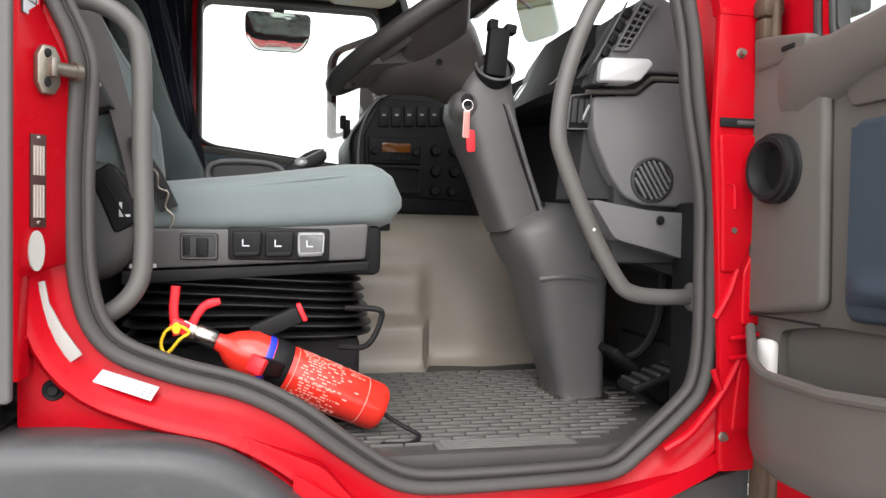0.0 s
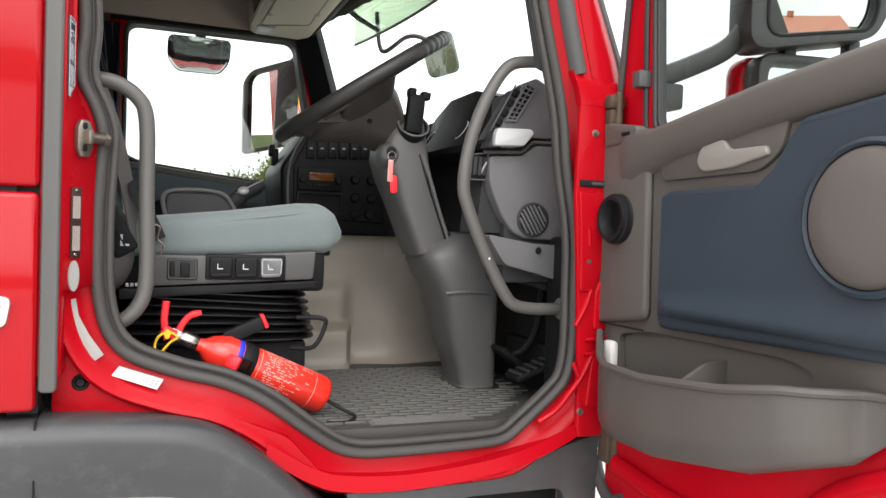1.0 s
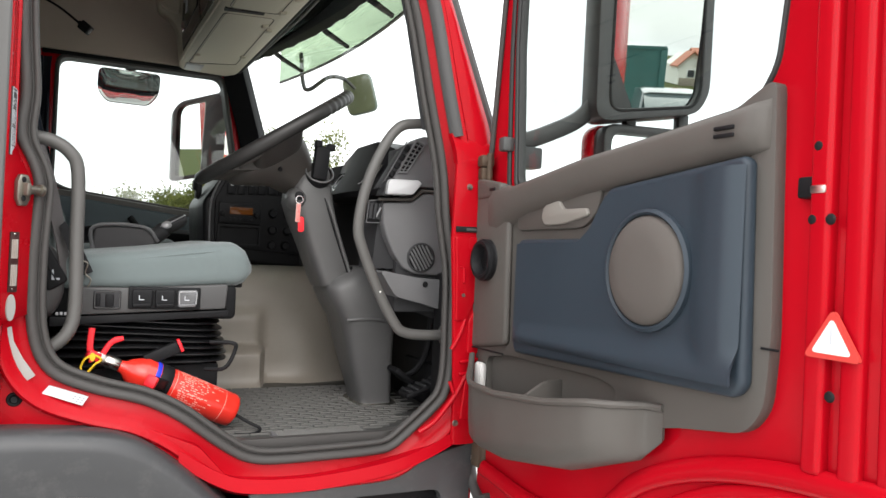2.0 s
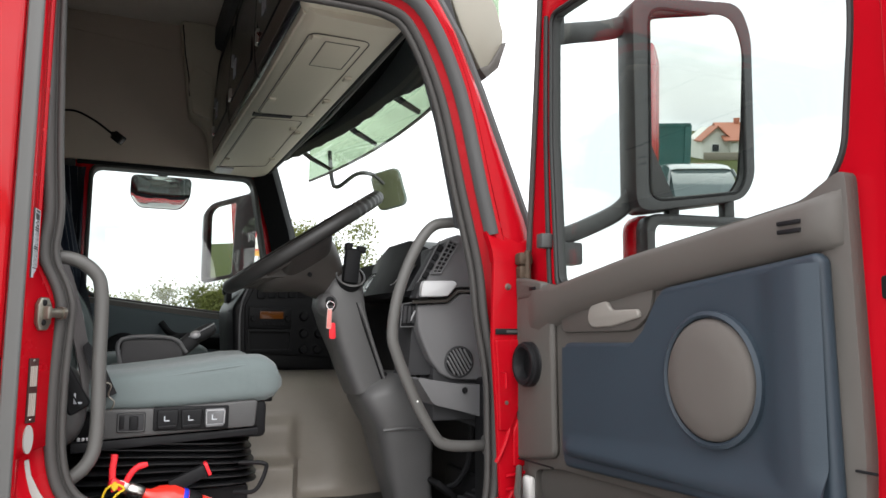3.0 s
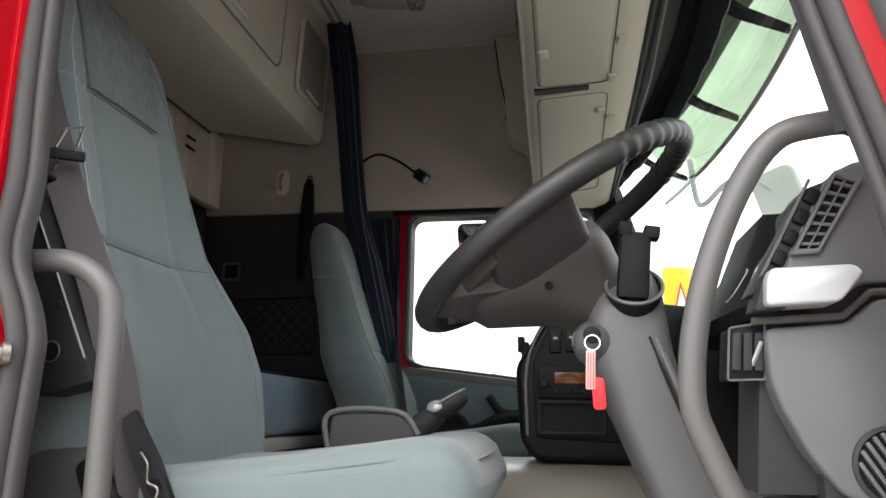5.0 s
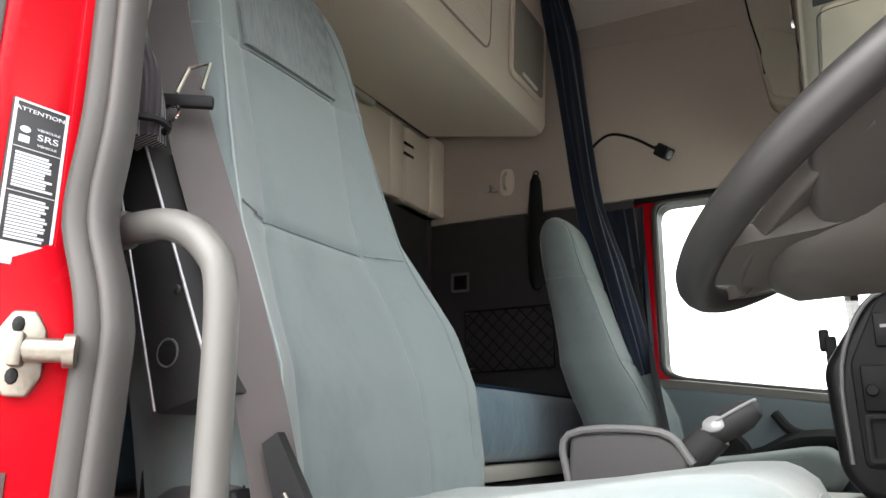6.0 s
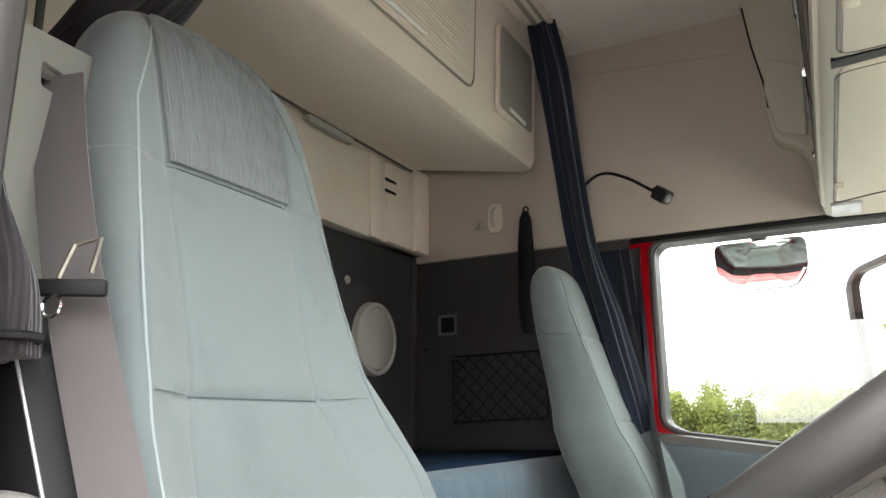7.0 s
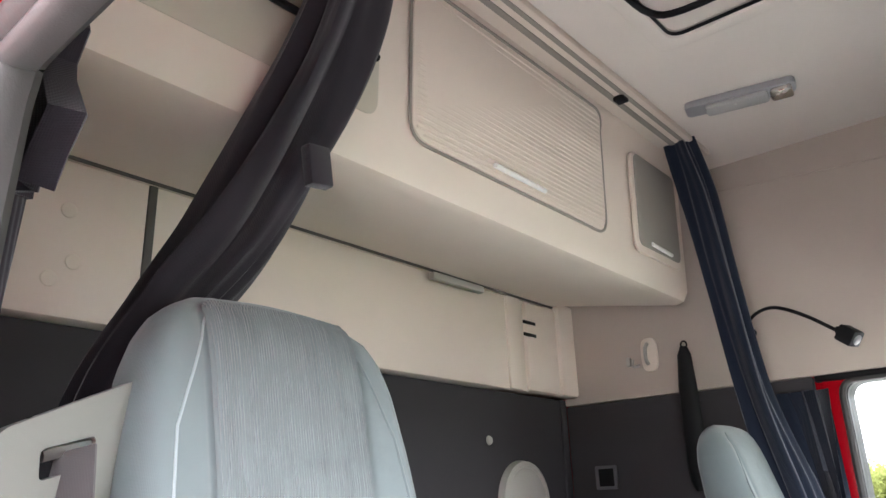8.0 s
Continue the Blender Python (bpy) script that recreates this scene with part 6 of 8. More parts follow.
part("sill_edge", slab(fillet([(.10, 1.150), (.46, 1.150), (.60, 1.20), (.66, 1.30), (.63, 1.30), (.57, 1.22), (.45, 1.172), (.10, 1.172)], 0.006), "z", 1.340, 1.364, 0.005), RUBBER, mat)

ped = thing("foot_pedals", (.68, 1.55, 1.34), "black foot pedals with ribbed rubber treads", "pedal")
part("brake_pad", turned(box(-.035, .035, -.045, .045, -.008, .008, 0.006), Matrix.Translation((.625, 1.465, 1.445)) @ pose(0, 0, 0, 0, 38, 0)), BLACK, ped, "black brake pedal pad")
acc = part("accelerator", turned(box(-.065, .065, -.035, .035, -.008, .008, 0.006), Matrix.Translation((.660, 1.372, 1.425)) @ pose(0, 0, 0, 0, -18, 0)), BLACK, ped, "black accelerator pedal")
for k in range(5):
    part("pad_rib", turned(box(-.055 + k * .022, -.046 + k * .022, -.032, .032, .006, .012, 0.002), Matrix.Translation((.660, 1.372, 1.425)) @ pose(0, 0, 0, 0, -18, 0)), DASH, acc)
part("pedal_arm", tube(curve([(.640, 1.455, 1.445), (.665, 1.435, 1.465), (.690, 1.42, 1.53), (.700, 1.42, 1.68)], 5), 0.009, 8), BLACK, ped)
part("pedal_box", box(.70, .76, 1.40, 1.62, 1.36, 1.48, 0.01), BLACK, ped)

# ---------- grab rails ----------
g1 = thing("grab_rail", (-.25, 1.19, 1.8), "grey coated grab rail on the rear door pillar", "grab rail", "grab rails")
part("bar", tube(curve([(-.345, 1.205, 2.003), (-.292, 1.207, 2.001), (-.252, 1.209, 1.978), (-.235, 1.211, 1.936), (-.232, 1.211, 1.80), (-.229, 1.209, 1.657), (-.241, 1.205, 1.601), (-.279, 1.200, 1.567), (-.330, 1.195, 1.555)], 6), 0.0138, 14), HANDLE, g1)
part("foot", lathe([(0.017, 0), (0.017, .006), (0.014, .010)], 18, along((-.352, 1.206, 2.003), (-.20, 1.206, 2.003))), HANDLE, g1)
part("foot", lathe([(0.024, 0), (0.024, .006), (0.016, .010)], 18, along((-.333, 1.196, 1.555), (-.20, 1.205, 1.585))), HANDLE, g1)
g2 = thing("grab_rail", (.45, 1.22, 1.9), "grey coated bent grab rail by the windscreen pillar", "grab rail", "grab rails")
part("bar", tube(curve([(.605, 1.215, 2.133), (.535, 1.215, 2.130), (.485, 1.215, 2.113), (.440, 1.215, 2.045), (.405, 1.215, 1.950), (.392, 1.215, 1.860), (.405, 1.215, 1.805), (.455, 1.215, 1.695), (.500, 1.215, 1.620), (.525, 1.215, 1.598), (.575, 1.215, 1.590), (.655, 1.215, 1.590)], 6), 0.0135, 14), HANDLE, g2)
part("foot", lathe([(0.024, 0), (0.024, .006), (0.016, .010)], 18, along((.640, 1.215, 1.590), (.50, 1.215, 1.590))), HANDLE, g2)
part("scuff", turned(lathe([(0.0001, .0008), (0.0018, .0005), (0.0025, 0)], 10), Matrix.Translation((.452, 1.2005, 1.700)) @ pose(0, 0, 0, 90, 0, 0)), WHITE, g2)

# ---------- fire extinguisher ----------
fe = thing("fire_extinguisher", (.02, 1.265, 1.40), "small red fire extinguisher lying on the door sill", "fire extinguisher")
FA, FB = Vector((-.110, 1.262, 1.518)), Vector((.126, 1.290, 1.408))
FM = along(FA, FB)
body = part("bottle", lathe([(0.012, -.030), (0.015, -.016), (0.026, -.004), (0.033, .010), (0.040, .026), (0.040, .250), (0.038, .258), (0.034, .262), (0.0001, .260)], 32, FM), EXT_RED, fe, "red painted steel bottle")
part("blue_band", lathe([(0.0404, .046), (0.0410, .047), (0.0410, .056), (0.0404, .057)], 32, FM, False), BLUE, body)
part("rubber_band", lathe([(0.0405, .058), (0.0420, .060), (0.0420, .086), (0.0405, .088)], 32, FM, False), BLACK, body, "black rubber strap")
part("strap_end", turned(box(-.060, .0, -.012, .012, -.012, .012, 0.004), FM @ Matrix.Translation((.0, .0, .073)) @ pose(0, 0, 0, 0, 0, 0) @ Matrix.Translation((-.030, 0, 0)) @ pose(0, 0, 0, 0, -38, 0)), BLACK, body)
part("strap_tip", turned(box(-.072, -.060, -.013, .013, -.013, .013, 0.003), FM @ Matrix.Translation((.0, .0, .073)) @ Matrix.Translation((-.030, 0, 0)) @ pose(0, 0, 0, 0, -38, 0)), BRIGHT_RED, body, "red strap tip")
PRINT = paint("faded_label_print", (0.76, 0.36, 0.30), 0.5, var=0.2, scale=60, bump=0)
words = []
for pa in range(-180, 180, 7):
    at_, end_ = .102 + rb.uniform(0, .012), .20 + rb.uniform(-.04, .012)
    while at_ < end_ and pa % 35:
        wl = rb.uniform(.002, .009)
        if rb.random() > 0.3:
            words.append(turned(box(.0395, .04035, -.0011, .0009, at_, at_ + wl, 0), FM @ pose(0, 0, 0, 0, 0, pa)))
        at_ += wl + rb.uniform(.0015, .004)
part("print_panel", join(*words), PRINT, body, "worn pale print", 0)
for h_ in (.096, .222):
    part("print_line", lathe([(0.0400, h_), (0.0403, h_), (0.0403, h_ + .001), (0.0400, h_ + .001)], 32, FM, False), PRINT, body)
valve = part("valve", join(lathe([(0.012, -.062), (0.015, -.058), (0.015, -.030), (0.012, -.026)], 14, FM), turned(box(-.011, .011, -.012, .012, -.085, -.058, 0.004), FM)), STEEL, fe, "steel valve head")
part("carry_handle", tube(curve([(-.172, 1.25, 1.545), (-.165, 1.25, 1.565), (-.150, 1.25, 1.585), (-.128, 1.25, 1.592)], 4), [.0065] * 9 + [.007, .007, .006, .005], 8, False, ((0, 1, 0), 0.8)), BRIGHT_RED, valve, "red carrying handle")
part("squeeze_lever", tube(curve([(-.190, 1.25, 1.540), (-.196, 1.25, 1.575), (-.193, 1.25, 1.615)], 4), 0.0070, 8, False, ((0, 1, 0), 0.7)), BRIGHT_RED, valve, "red squeeze lever")
part("lever_base", turned(box(-.014, .014, -.010, .010, -.100, -.072, 0.003), FM), BRIGHT_RED, valve)
part("seal_ring", tube(curve([(-.212, 1.240, 1.528), (-.205, 1.238, 1.548), (-.188, 1.238, 1.556), (-.172, 1.238, 1.546), (-.185, 1.238, 1.536), (-.204, 1.240, 1.514)], 5, True), 0.0026, 6, True), YELLOW, valve, "yellow plastic seal loop")
part("safety_tag", turned(slab(ring_of(0, 0, .006, .009, 14), "y", -.002, .002, 0), Matrix.Translation((-.190, 1.236, 1.553))), YELLOW, valve)
part("nozzle_hose", tube(curve([(.125, 1.28, 1.405), (.16, 1.26, 1.385), (.185, 1.245, 1.372), (.165, 1.23, 1.364), (.12, 1.225, 1.366)], 5), 0.004, 8), BLACK, fe, "thin black hose")

fe.location = fe.location + Vector((0, .022, -.012))

# ---------- rear pillar trim, belts ----------
TRIM_GREY = paint("pillar_trim_plastic", (0.20, 0.195, 0.175), 0.5, var=0.06, bump=0.12, grain=900)
bp = thing("pillar_trim", (-.44, 1.28, 1.4), "pale grey pillar trim with belt slot and dark steel channel", "pillar trim")
def leaning(bm):
    """Lean a plate across x back, the farther it lies from the door."""
    for v in bm.verts:
        v.co.x -= (v.co.y - 1.235) * 0.75
    return bm


part("upper_cover", leaning(holed(fillet([(1.232, 2.125), (1.238, 2.375), (1.252, 2.400), (1.43, 2.474), (1.43, 2.125)], 0.014), [fillet([(1.298, 2.366), (1.366, 2.384), (1.362, 2.408), (1.296, 2.390)], 0.006)], "x", -.445, -.420, 0.004)), TRIM_GREY, bp, "grey upper cover")
part("belt_slot", leaning(box(-.442, -.434, 1.288, 1.376, 2.352, 2.416, 0)), BLACK, bp)
part("slot_guide", leaning(tube([(-.428, 1.302, 2.386), (-.428, 1.36, 2.401)], 0.005, 8)), STEEL, bp, "steel belt guide")
CHANNEL = paint("matt_black_steel", (0.016, 0.016, 0.017), 0.6, var=0.2, bump=0.1, spec=0.3)
# folded steel bracket: a flat face that looks at the door, with a bright edge on both sides
FACE = [(-.400, 2.112), (-.345, 1.995), (-.296, 1.895), (-.284, 1.868), (-.352, 1.849), (-.440, 2.090), (-.446, 2.112)]
part("steel_channel", slab(FACE, "y", 1.262, 1.345, 0.003), CHANNEL, bp, "matt black steel channel", 30)
part("channel_rail", tube([(-.4005, 1.2605, 2.11), (-.345, 1.2605, 1.995), (-.297, 1.2605, 1.895)], 0.0015, 6), SILVER, bp, "bright folded edge")
part("channel_rail", tube([(-.436, 1.2605, 2.085), (-.394, 1.2605, 1.967), (-.353, 1.2605, 1.852)], 0.0011, 6), SILVER, bp)
part("lower_bracket", slab(fillet([(-.43, 1.86), (-.33, 1.845), (-.29, 1.78), (-.43, 1.74)], 0.015), "y", 1.318, 1.350, 0.004), BLACK, bp, "black lower bracket")
part("bracket_edge", tube([(-.345, 1.3165, 1.838), (-.315, 1.3165, 1.785)], 0.0012, 6), STEEL, bp)
part("hole", lathe([(0.0001, .002), (0.011, .002), (0.012, 0)], 20, along((-.3435, 1.2615, 1.903), (-.3435, 1.0, 1.903))), BLACK, bp)
part("hole_rim", turned(tube([(.0125 * math.cos(k * .3142), .0125 * math.sin(k * .3142), 0) for k in range(20)], 0.0009, 6, True), along((-.3435, 1.2605, 1.903), (-.3435, 1.0, 1.903))), DARK_SILVER, bp)
part("rivet", lathe([(0.0001, .003), (0.004, .002), (0.005, 0)], 12, along((-.340, 1.2615, 1.960), (-.340, 1.0, 1.960))), DARK_RUBBER, bp)
belt = thing("seat_belt", (-.35, 1.33, 1.7), "grey seat belt hanging from the pillar beside the driver seat", "seat belt")


def strap(path, w, across, across_end):
    rows_ = []
    for i, p in enumerate(path):
        a = Vector(across).lerp(Vector(across_end), i / (len(path) - 1)).normalized() * w / 2
        rows_.append([Vector(p) - a, Vector(p), Vector(p) + a])
    return sheet(rows_, 0.0025)


part("webbing", strap(curve([(-.488, 1.330, 2.392), (-.450, 1.318, 2.28), (-.390, 1.306, 2.14), (-.312, 1.300, 1.975), (-.270, 1.318, 1.82), (-.250, 1.330, 1.705)], 5), 0.047, (.86, .48, .18), (.35, .93, .1)), BELT, belt, "grey belt webbing")
tng = part("tongue", turned(box(-.005, .005, -.034, .030, -.007, .007, 0.003), Matrix.Translation((-.384, 1.288, 2.165)) @ pose(0, 0, 0, 0, 0, -55)), BLACK, belt, "black belt tongue")
part("tongue_plate", tube([(-.386, 1.280, 2.172), (-.378, 1.286, 2.200), (-.358, 1.294, 2.204), (-.364, 1.292, 2.176)], 0.0024, 6), WORN_STEEL, tng)
part("tongue_loop", tube([(-.392 + .012 * math.cos(k * .7), 1.280, 2.150 + .009 * math.sin(k * .7)) for k in range(9)], 0.0016, 6, True), CHROME, tng)
part("anchor", skin([[(x - w, 1.304, z), (x + w, 1.312, z + .01), (x + w, 1.322, z + .01), (x - w, 1.322, z)] for x, z, w in ((-.262, 1.825, .005), (-.250, 1.800, .009), (-.232, 1.765, .013), (-.208, 1.715, .012))]), BLACK, belt, "black belt end sleeve", 40)
part("anchor_bolt", lathe([(0.0001, .012), (0.010, .012), (0.013, 0)], 14, along((-.222, 1.318, 1.745), (-.222, 1.0, 1.745))), BLACK, belt)
part("anchor_wire", tube(curve([(-.236, 1.300, 1.785), (-.224, 1.296, 1.772), (-.222, 1.296, 1.752), (-.208, 1.296, 1.744), (-.212, 1.296, 1.722), (-.200, 1.296, 1.708), (-.206, 1.300, 1.690)], 5), 0.0018, 6), WORN_STEEL, belt, "bent worn wire clip")

# ---------- curtains ----------
def gathered(path, radii, folds, seed, squash=(1.0, 1.0)):
    """A curtain drawn together: a bundle of folds along path."""
    r0 = random.Random(seed)
    ph = [r0.uniform(0, 6.28) for _ in range(4)]
    P = [Vector(p) for p in path]
    rings = []
    for i, p in enumerate(P):
        t = (P[min(i + 1, len(P) - 1)] - P[max(i - 1, 0)]).normalized()
        u = (Vector((1, 0, 0)) - t * t.x).normalized()
        v = t.cross(u)
        s = i / (len(P) - 1)
        rad = float(np.interp(s, [k / (len(radii) - 1) for k in range(len(radii))], radii))
        ring = []
        for k in range(72):
            a = 2 * math.pi * k / 72
            f = 1 + 0.26 * math.cos(folds * a + ph[0] + 0.8 * math.sin(3 * s + ph[1])) + 0.10 * math.cos((folds * 2 + 1) * a + ph[2] + 2 * s) + 0.13 * math.cos(2 * a + 8 * s + ph[3]) + 0.07 * math.cos((folds + 1) * a - 11 * s)
            ring.append(p + u * math.cos(a) * rad * f * squash[0] + v * math.sin(a) * rad * f * squash[1])
        rings.append(ring)
    return skin(rings)


c1 = thing("curtain", (-.50, 3.2, 2.1), "navy blue curtain gathered and hanging beside the passenger seat", "curtain", "cab curtains")
part("cloth", gathered(curve([(-.600, 3.10, 3.372), (-.580, 3.14, 3.20), (-.560, 3.17, 2.90), (-.530, 3.19, 2.60), (-.480, 3.21, 2.36), (-.430, 3.24, 2.14), (-.405, 3.26, 2.02)], 7), [.034, .044, .042, .040, .048, .042, .030], 4, 4, (1.0, .8)), CURTAIN, c1)
c1b = thing("curtain", (-.40, 3.36, 2.1), "dark navy window curtain tied back at the far pillar", "curtain", "cab curtains")
part("cloth", sheet([[(x + .012 * math.sin(k * 2.2), 3.375 + .014 * math.sin(k * 1.9 + z * 5), z) for k, x in enumerate(np.linspace(-.53 + .08 * s_, -.387, 14))] for s_, z in ((0, 2.62), (.2, 2.55), (.5, 2.40), (.8, 2.25), (1, 2.15), (.9, 2.02))], 0.003), CURTAIN, c1b, "", 70)
part("tie", tube([(-.44, 3.345, 2.115), (-.405, 3.335, 2.112)], 0.005, 8), CHROME, c1b)
c2 = thing("curtain", (-.56, 1.55, 2.4), "dark plum curtain gathered and hanging behind the driver seat", "curtain", "cab curtains")
part("cloth", gathered(curve([(-.61, 1.805, 3.372), (-.62, 1.745, 3.12), (-.65, 1.69, 2.92), (-.69, 1.615, 2.72), (-.715, 1.535, 2.59), (-.725, 1.46, 2.46), (-.73, 1.42, 2.25)], 7), [.056, .060, .058, .053, .045, .038, .034], 5, 9, (.75, 1.0)), CURTAIN_GREY, c2)
part("tie_tab", turned(box(-.010, .010, -.020, .020, -.030, .030, 0.004), Matrix.Translation((-.57, 1.655, 2.790)) @ pose(0, 0, 0, 8, 0, 0)), CURTAIN_GREY, c2, "stitched tie tab")
c3 = thing("curtain", (-.42, 1.25, 2.1), "grey ribbed side curtain gathered at the door pillar", "curtain", "cab curtains")
part("cloth", gathered(curve([(-.455, 1.232, 2.95), (-.455, 1.232, 2.75), (-.462, 1.228, 2.50), (-.462, 1.226, 2.36), (-.428, 1.234, 2.235), (-.396, 1.238, 2.165), (-.386, 1.240, 2.105)], 6), [.026, .026, .018, .016, .022, .026, .023], 5, 2, (.8, .8)), woven("grey_ribbed_cloth", (0.036, 0.033, 0.038), 500, .8, stripes=True), c3)
part("loose_fold", sheet([[(-.455 + (.040 + .085 * b_) * k / 6, 1.248 + .010 * math.sin(k * 2.3), z + .012 * math.sin(k * 3.1)) for k in range(7)] for z, b_ in ((2.90, .05), (2.76, .1), (2.72, .35), (2.695, .15), (2.675, .2), (2.635, .55), (2.61, .25), (2.585, .05))], 0.004), CURTAIN_GREY, c3, "dark loose fold standing out", 30)
part("cord", tube([(-.384 + .026 * math.cos(k * .6), 1.240 + .023 * math.sin(k * .6), 2.120) for k in range(11)], 0.004, 6, True), BLACK, c3)

# ---------- small things on the linings ----------
net = thing("storage_net", (-.93, 3.395, 2.17), "black elastic storage net on the side lining", "storage net")
nx0, nx1, nz0, nz1 = -1.10, -.74, 2.060, 2.296
part("border", tube([(nx0, 3.392, nz0), (nx1, 3.392, nz0 + .012), (nx1, 3.392, nz1 + .005), (nx0, 3.392, nz1)], 0.005, 6, True), BLACK, net)
for k in range(-6, 12):
    for s in (-1, 1):
        pts_ = []
        x0 = nx0 + k * .055
        for j in range(21):
            z = nz0 + (nz1 - nz0) * j / 20
            x = x0 + (z - nz0 if s > 0 else nz1 - z)
            if nx0 <= x <= nx1:
                pts_.append((x, 3.390 + .002 * math.sin(j + k), z))
        if len(pts_) > 2:
            part("cord", tube([pts_[0], pts_[len(pts_) // 2], pts_[-1]], 0.0024, 5), BLACK, net)
for cx, cz in ((nx0 + .01, nz1 - .008), (nx0 + .03, nz0 + .012)):
    part("hook", box(cx - .008, cx + .008, 3.384, 3.392, cz - .004, cz + .004, 0.002), CHROME, net)
sock = thing("wall_socket", (-1.15, 3.40, 2.42), "dark square wall socket in the side lining", "socket")
part("frame", holed(fillet(rect(-1.163, -1.084, 2.378, 2.455), 0.008), [fillet(rect(-1.153, -1.094, 2.388, 2.445), 0.005)], "y", 3.392, 3.404, 0.002), DASH_LIGHT, sock)
part("insert", box(-1.153, -1.094, 3.397, 3.404, 2.388, 2.445, 0.002), BLACK, sock)
part("lining_stud", lathe([(0.0001, .004), (0.007, .003), (0.009, 0)], 12, along((-1.22, 3.401, 2.33), (-1.22, 3.0, 2.33))), BLACK, sock)
hook = thing("coat_hook", (-.97, 3.39, 2.80), "pale oval coat hook on the upper lining", "coat hook")
part("plate", slab(ring_of(-.915, 2.800, .030, .056, 24, 3.2), "y", 3.386, 3.398, 0.004), LOCKER, hook)
part("hook", tube(curve([(-.915, 3.380, 2.835), (-.915, 3.362, 2.815), (-.915, 3.360, 2.780), (-.915, 3.374, 2.766)], 4), 0.006, 8), TRIM_LIGHT, hook)
part("stud", box(-1.000, -.985, 3.384, 3.398, 2.770, 2.800, 0.003), TRIM_LIGHT, hook)
part("stud", tube(curve([(-.978, 3.394, 2.79), (-.976, 3.380, 2.772), (-.965, 3.378, 2.764), (-.958, 3.394, 2.770)], 4), 0.005, 6), TRIM_LIGHT, hook)
brush = thing("hanging_strap", (-.80, 3.37, 2.6), "black padded strap hanging on the side lining", "strap")
part("pad", skin([[(x + a, 3.380 + b, z) for a, b in ring_of(0, 0, w, .018, 16)] for x, z, w in ((-.790, 2.805, .010), (-.792, 2.780, .022), (-.794, 2.68, .030), (-.794, 2.56, .034), (-.795, 2.46, .034), (-.796, 2.39, .028), (-.796, 2.36, .012))]), BLACK, brush, "", 60)
part("loop", tube([(-.79 + .010 * math.cos(k * .6), 3.382, 2.812 + .012 * math.sin(k * .6)) for k in range(11)], 0.003, 6, True), BLACK, brush)
goose = thing("reading_lamp", (-.4, 3.2, 2.75), "black gooseneck reading lamp on the side lining", "lamp")
part("wall_foot", lathe([(0.016, 0), (0.016, .008), (0.010, .014)], 16, along((-.575, 3.396, 2.815), (-.575, 3.3, 2.815))), BLACK, goose)
part("stem", tube(curve([(-.575, 3.388, 2.815), (-.548, 3.30, 2.828), (-.50, 3.235, 2.838), (-.43, 3.165, 2.828), (-.35, 3.125, 2.785), (-.268, 3.10, 2.722)], 6), 0.0050, 8), BLACK, goose, "thin black flexible stem")
GH = along((-.262, 3.098, 2.720), (-.205, 3.076, 2.672))
part("head", turned(box(-.021, .021, -.021, .021, -.004, .044, 0.006), GH), BLACK, goose, "small square black lamp head")
part("head_neck", lathe([(0.008, -.018), (0.012, -.010), (0.013, -.002)], 14, GH), BLACK, goose)
part("lens", lathe([(0.0001, .0455), (0.012, .0452), (0.015, .043)], 18, GH), DARK_SILVER, goose)
vd = thing("wall_vent", (-1.26, 3.1, 2.33), "round pale plastic vent on the rear lining", "vent")
part("disc", lathe([(0.0001, .030), (0.095, .028), (0.105, .022), (0.112, .028), (0.125, .022), (0.130, 0)], 40, along((-1.268, 3.105, 2.345), (0, 3.105, 2.345))), TRIM_LIGHT, vd)
part("button", lathe([(0.0001, .008), (0.012, .006), (0.015, 0)], 16, along((-1.268, 2.945, 2.53), (0, 2.945, 2.53))), TRIM_LIGHT, vd)
sl = thing("wall_slots", (-1.21, 3.16, 2.94), "two dark slots in the rear panel", "vent")
for k in range(2):
    part("slot", box(-1.219, -1.2135, 3.100, 3.172, 2.874 + k * .042, 2.886 + k * .042, 0.002), BLACK, sl)
for by, bz in ((1.60, 2.90), (1.58, 2.76), (1.62, 2.80)):
    part("stud", lathe([(0.0001, .003), (0.014, .002), (0.016, 0)], 16, along((-1.232, by, bz), (0, by, bz))), LOCKER, sl)


# ---------- the open driver's door ----------
door = thing("driver_door", (.69, 1.06, 1.2), "open red driver door with brown and blue trim panel", "vehicle door")
DOPEN = fillet([(.968, 1.961), (.65, 2.002), (.28, 2.043), (.236, 2.105), (.216, 2.28), (.212, 2.575), (.985, 2.600), (.990, 2.30)], 0.025, 4)
part("shell", holed(fillet([(1.088, 1.06), (.66, 1.06), (.57, 1.20), (.47, 1.33), (.36, 1.43), (.24, 1.476), (.10, 1.490), (.010, 1.495), (-.004, 1.70), (.0, 2.30), (.03, 2.60), (.10, 2.665), (.95, 2.685), (1.035, 2.66), (1.062, 2.40), (1.108, 2.04), (1.10, 1.6)], 0.02, 3), [DOPEN], "x", .690, .712, 0.006), RED, door, "glossy red door shell")
part("lower_ridge", tube(curve([(.684, 1.05, 1.285), (.684, .80, 1.27), (.684, .62, 1.31), (.684, .50, 1.41), (.684, .36, 1.475), (.684, .20, 1.512), (.684, .03, 1.525)], 5), 0.020, 10, False, ((1, 0, 0), 0.6)), RED, door)
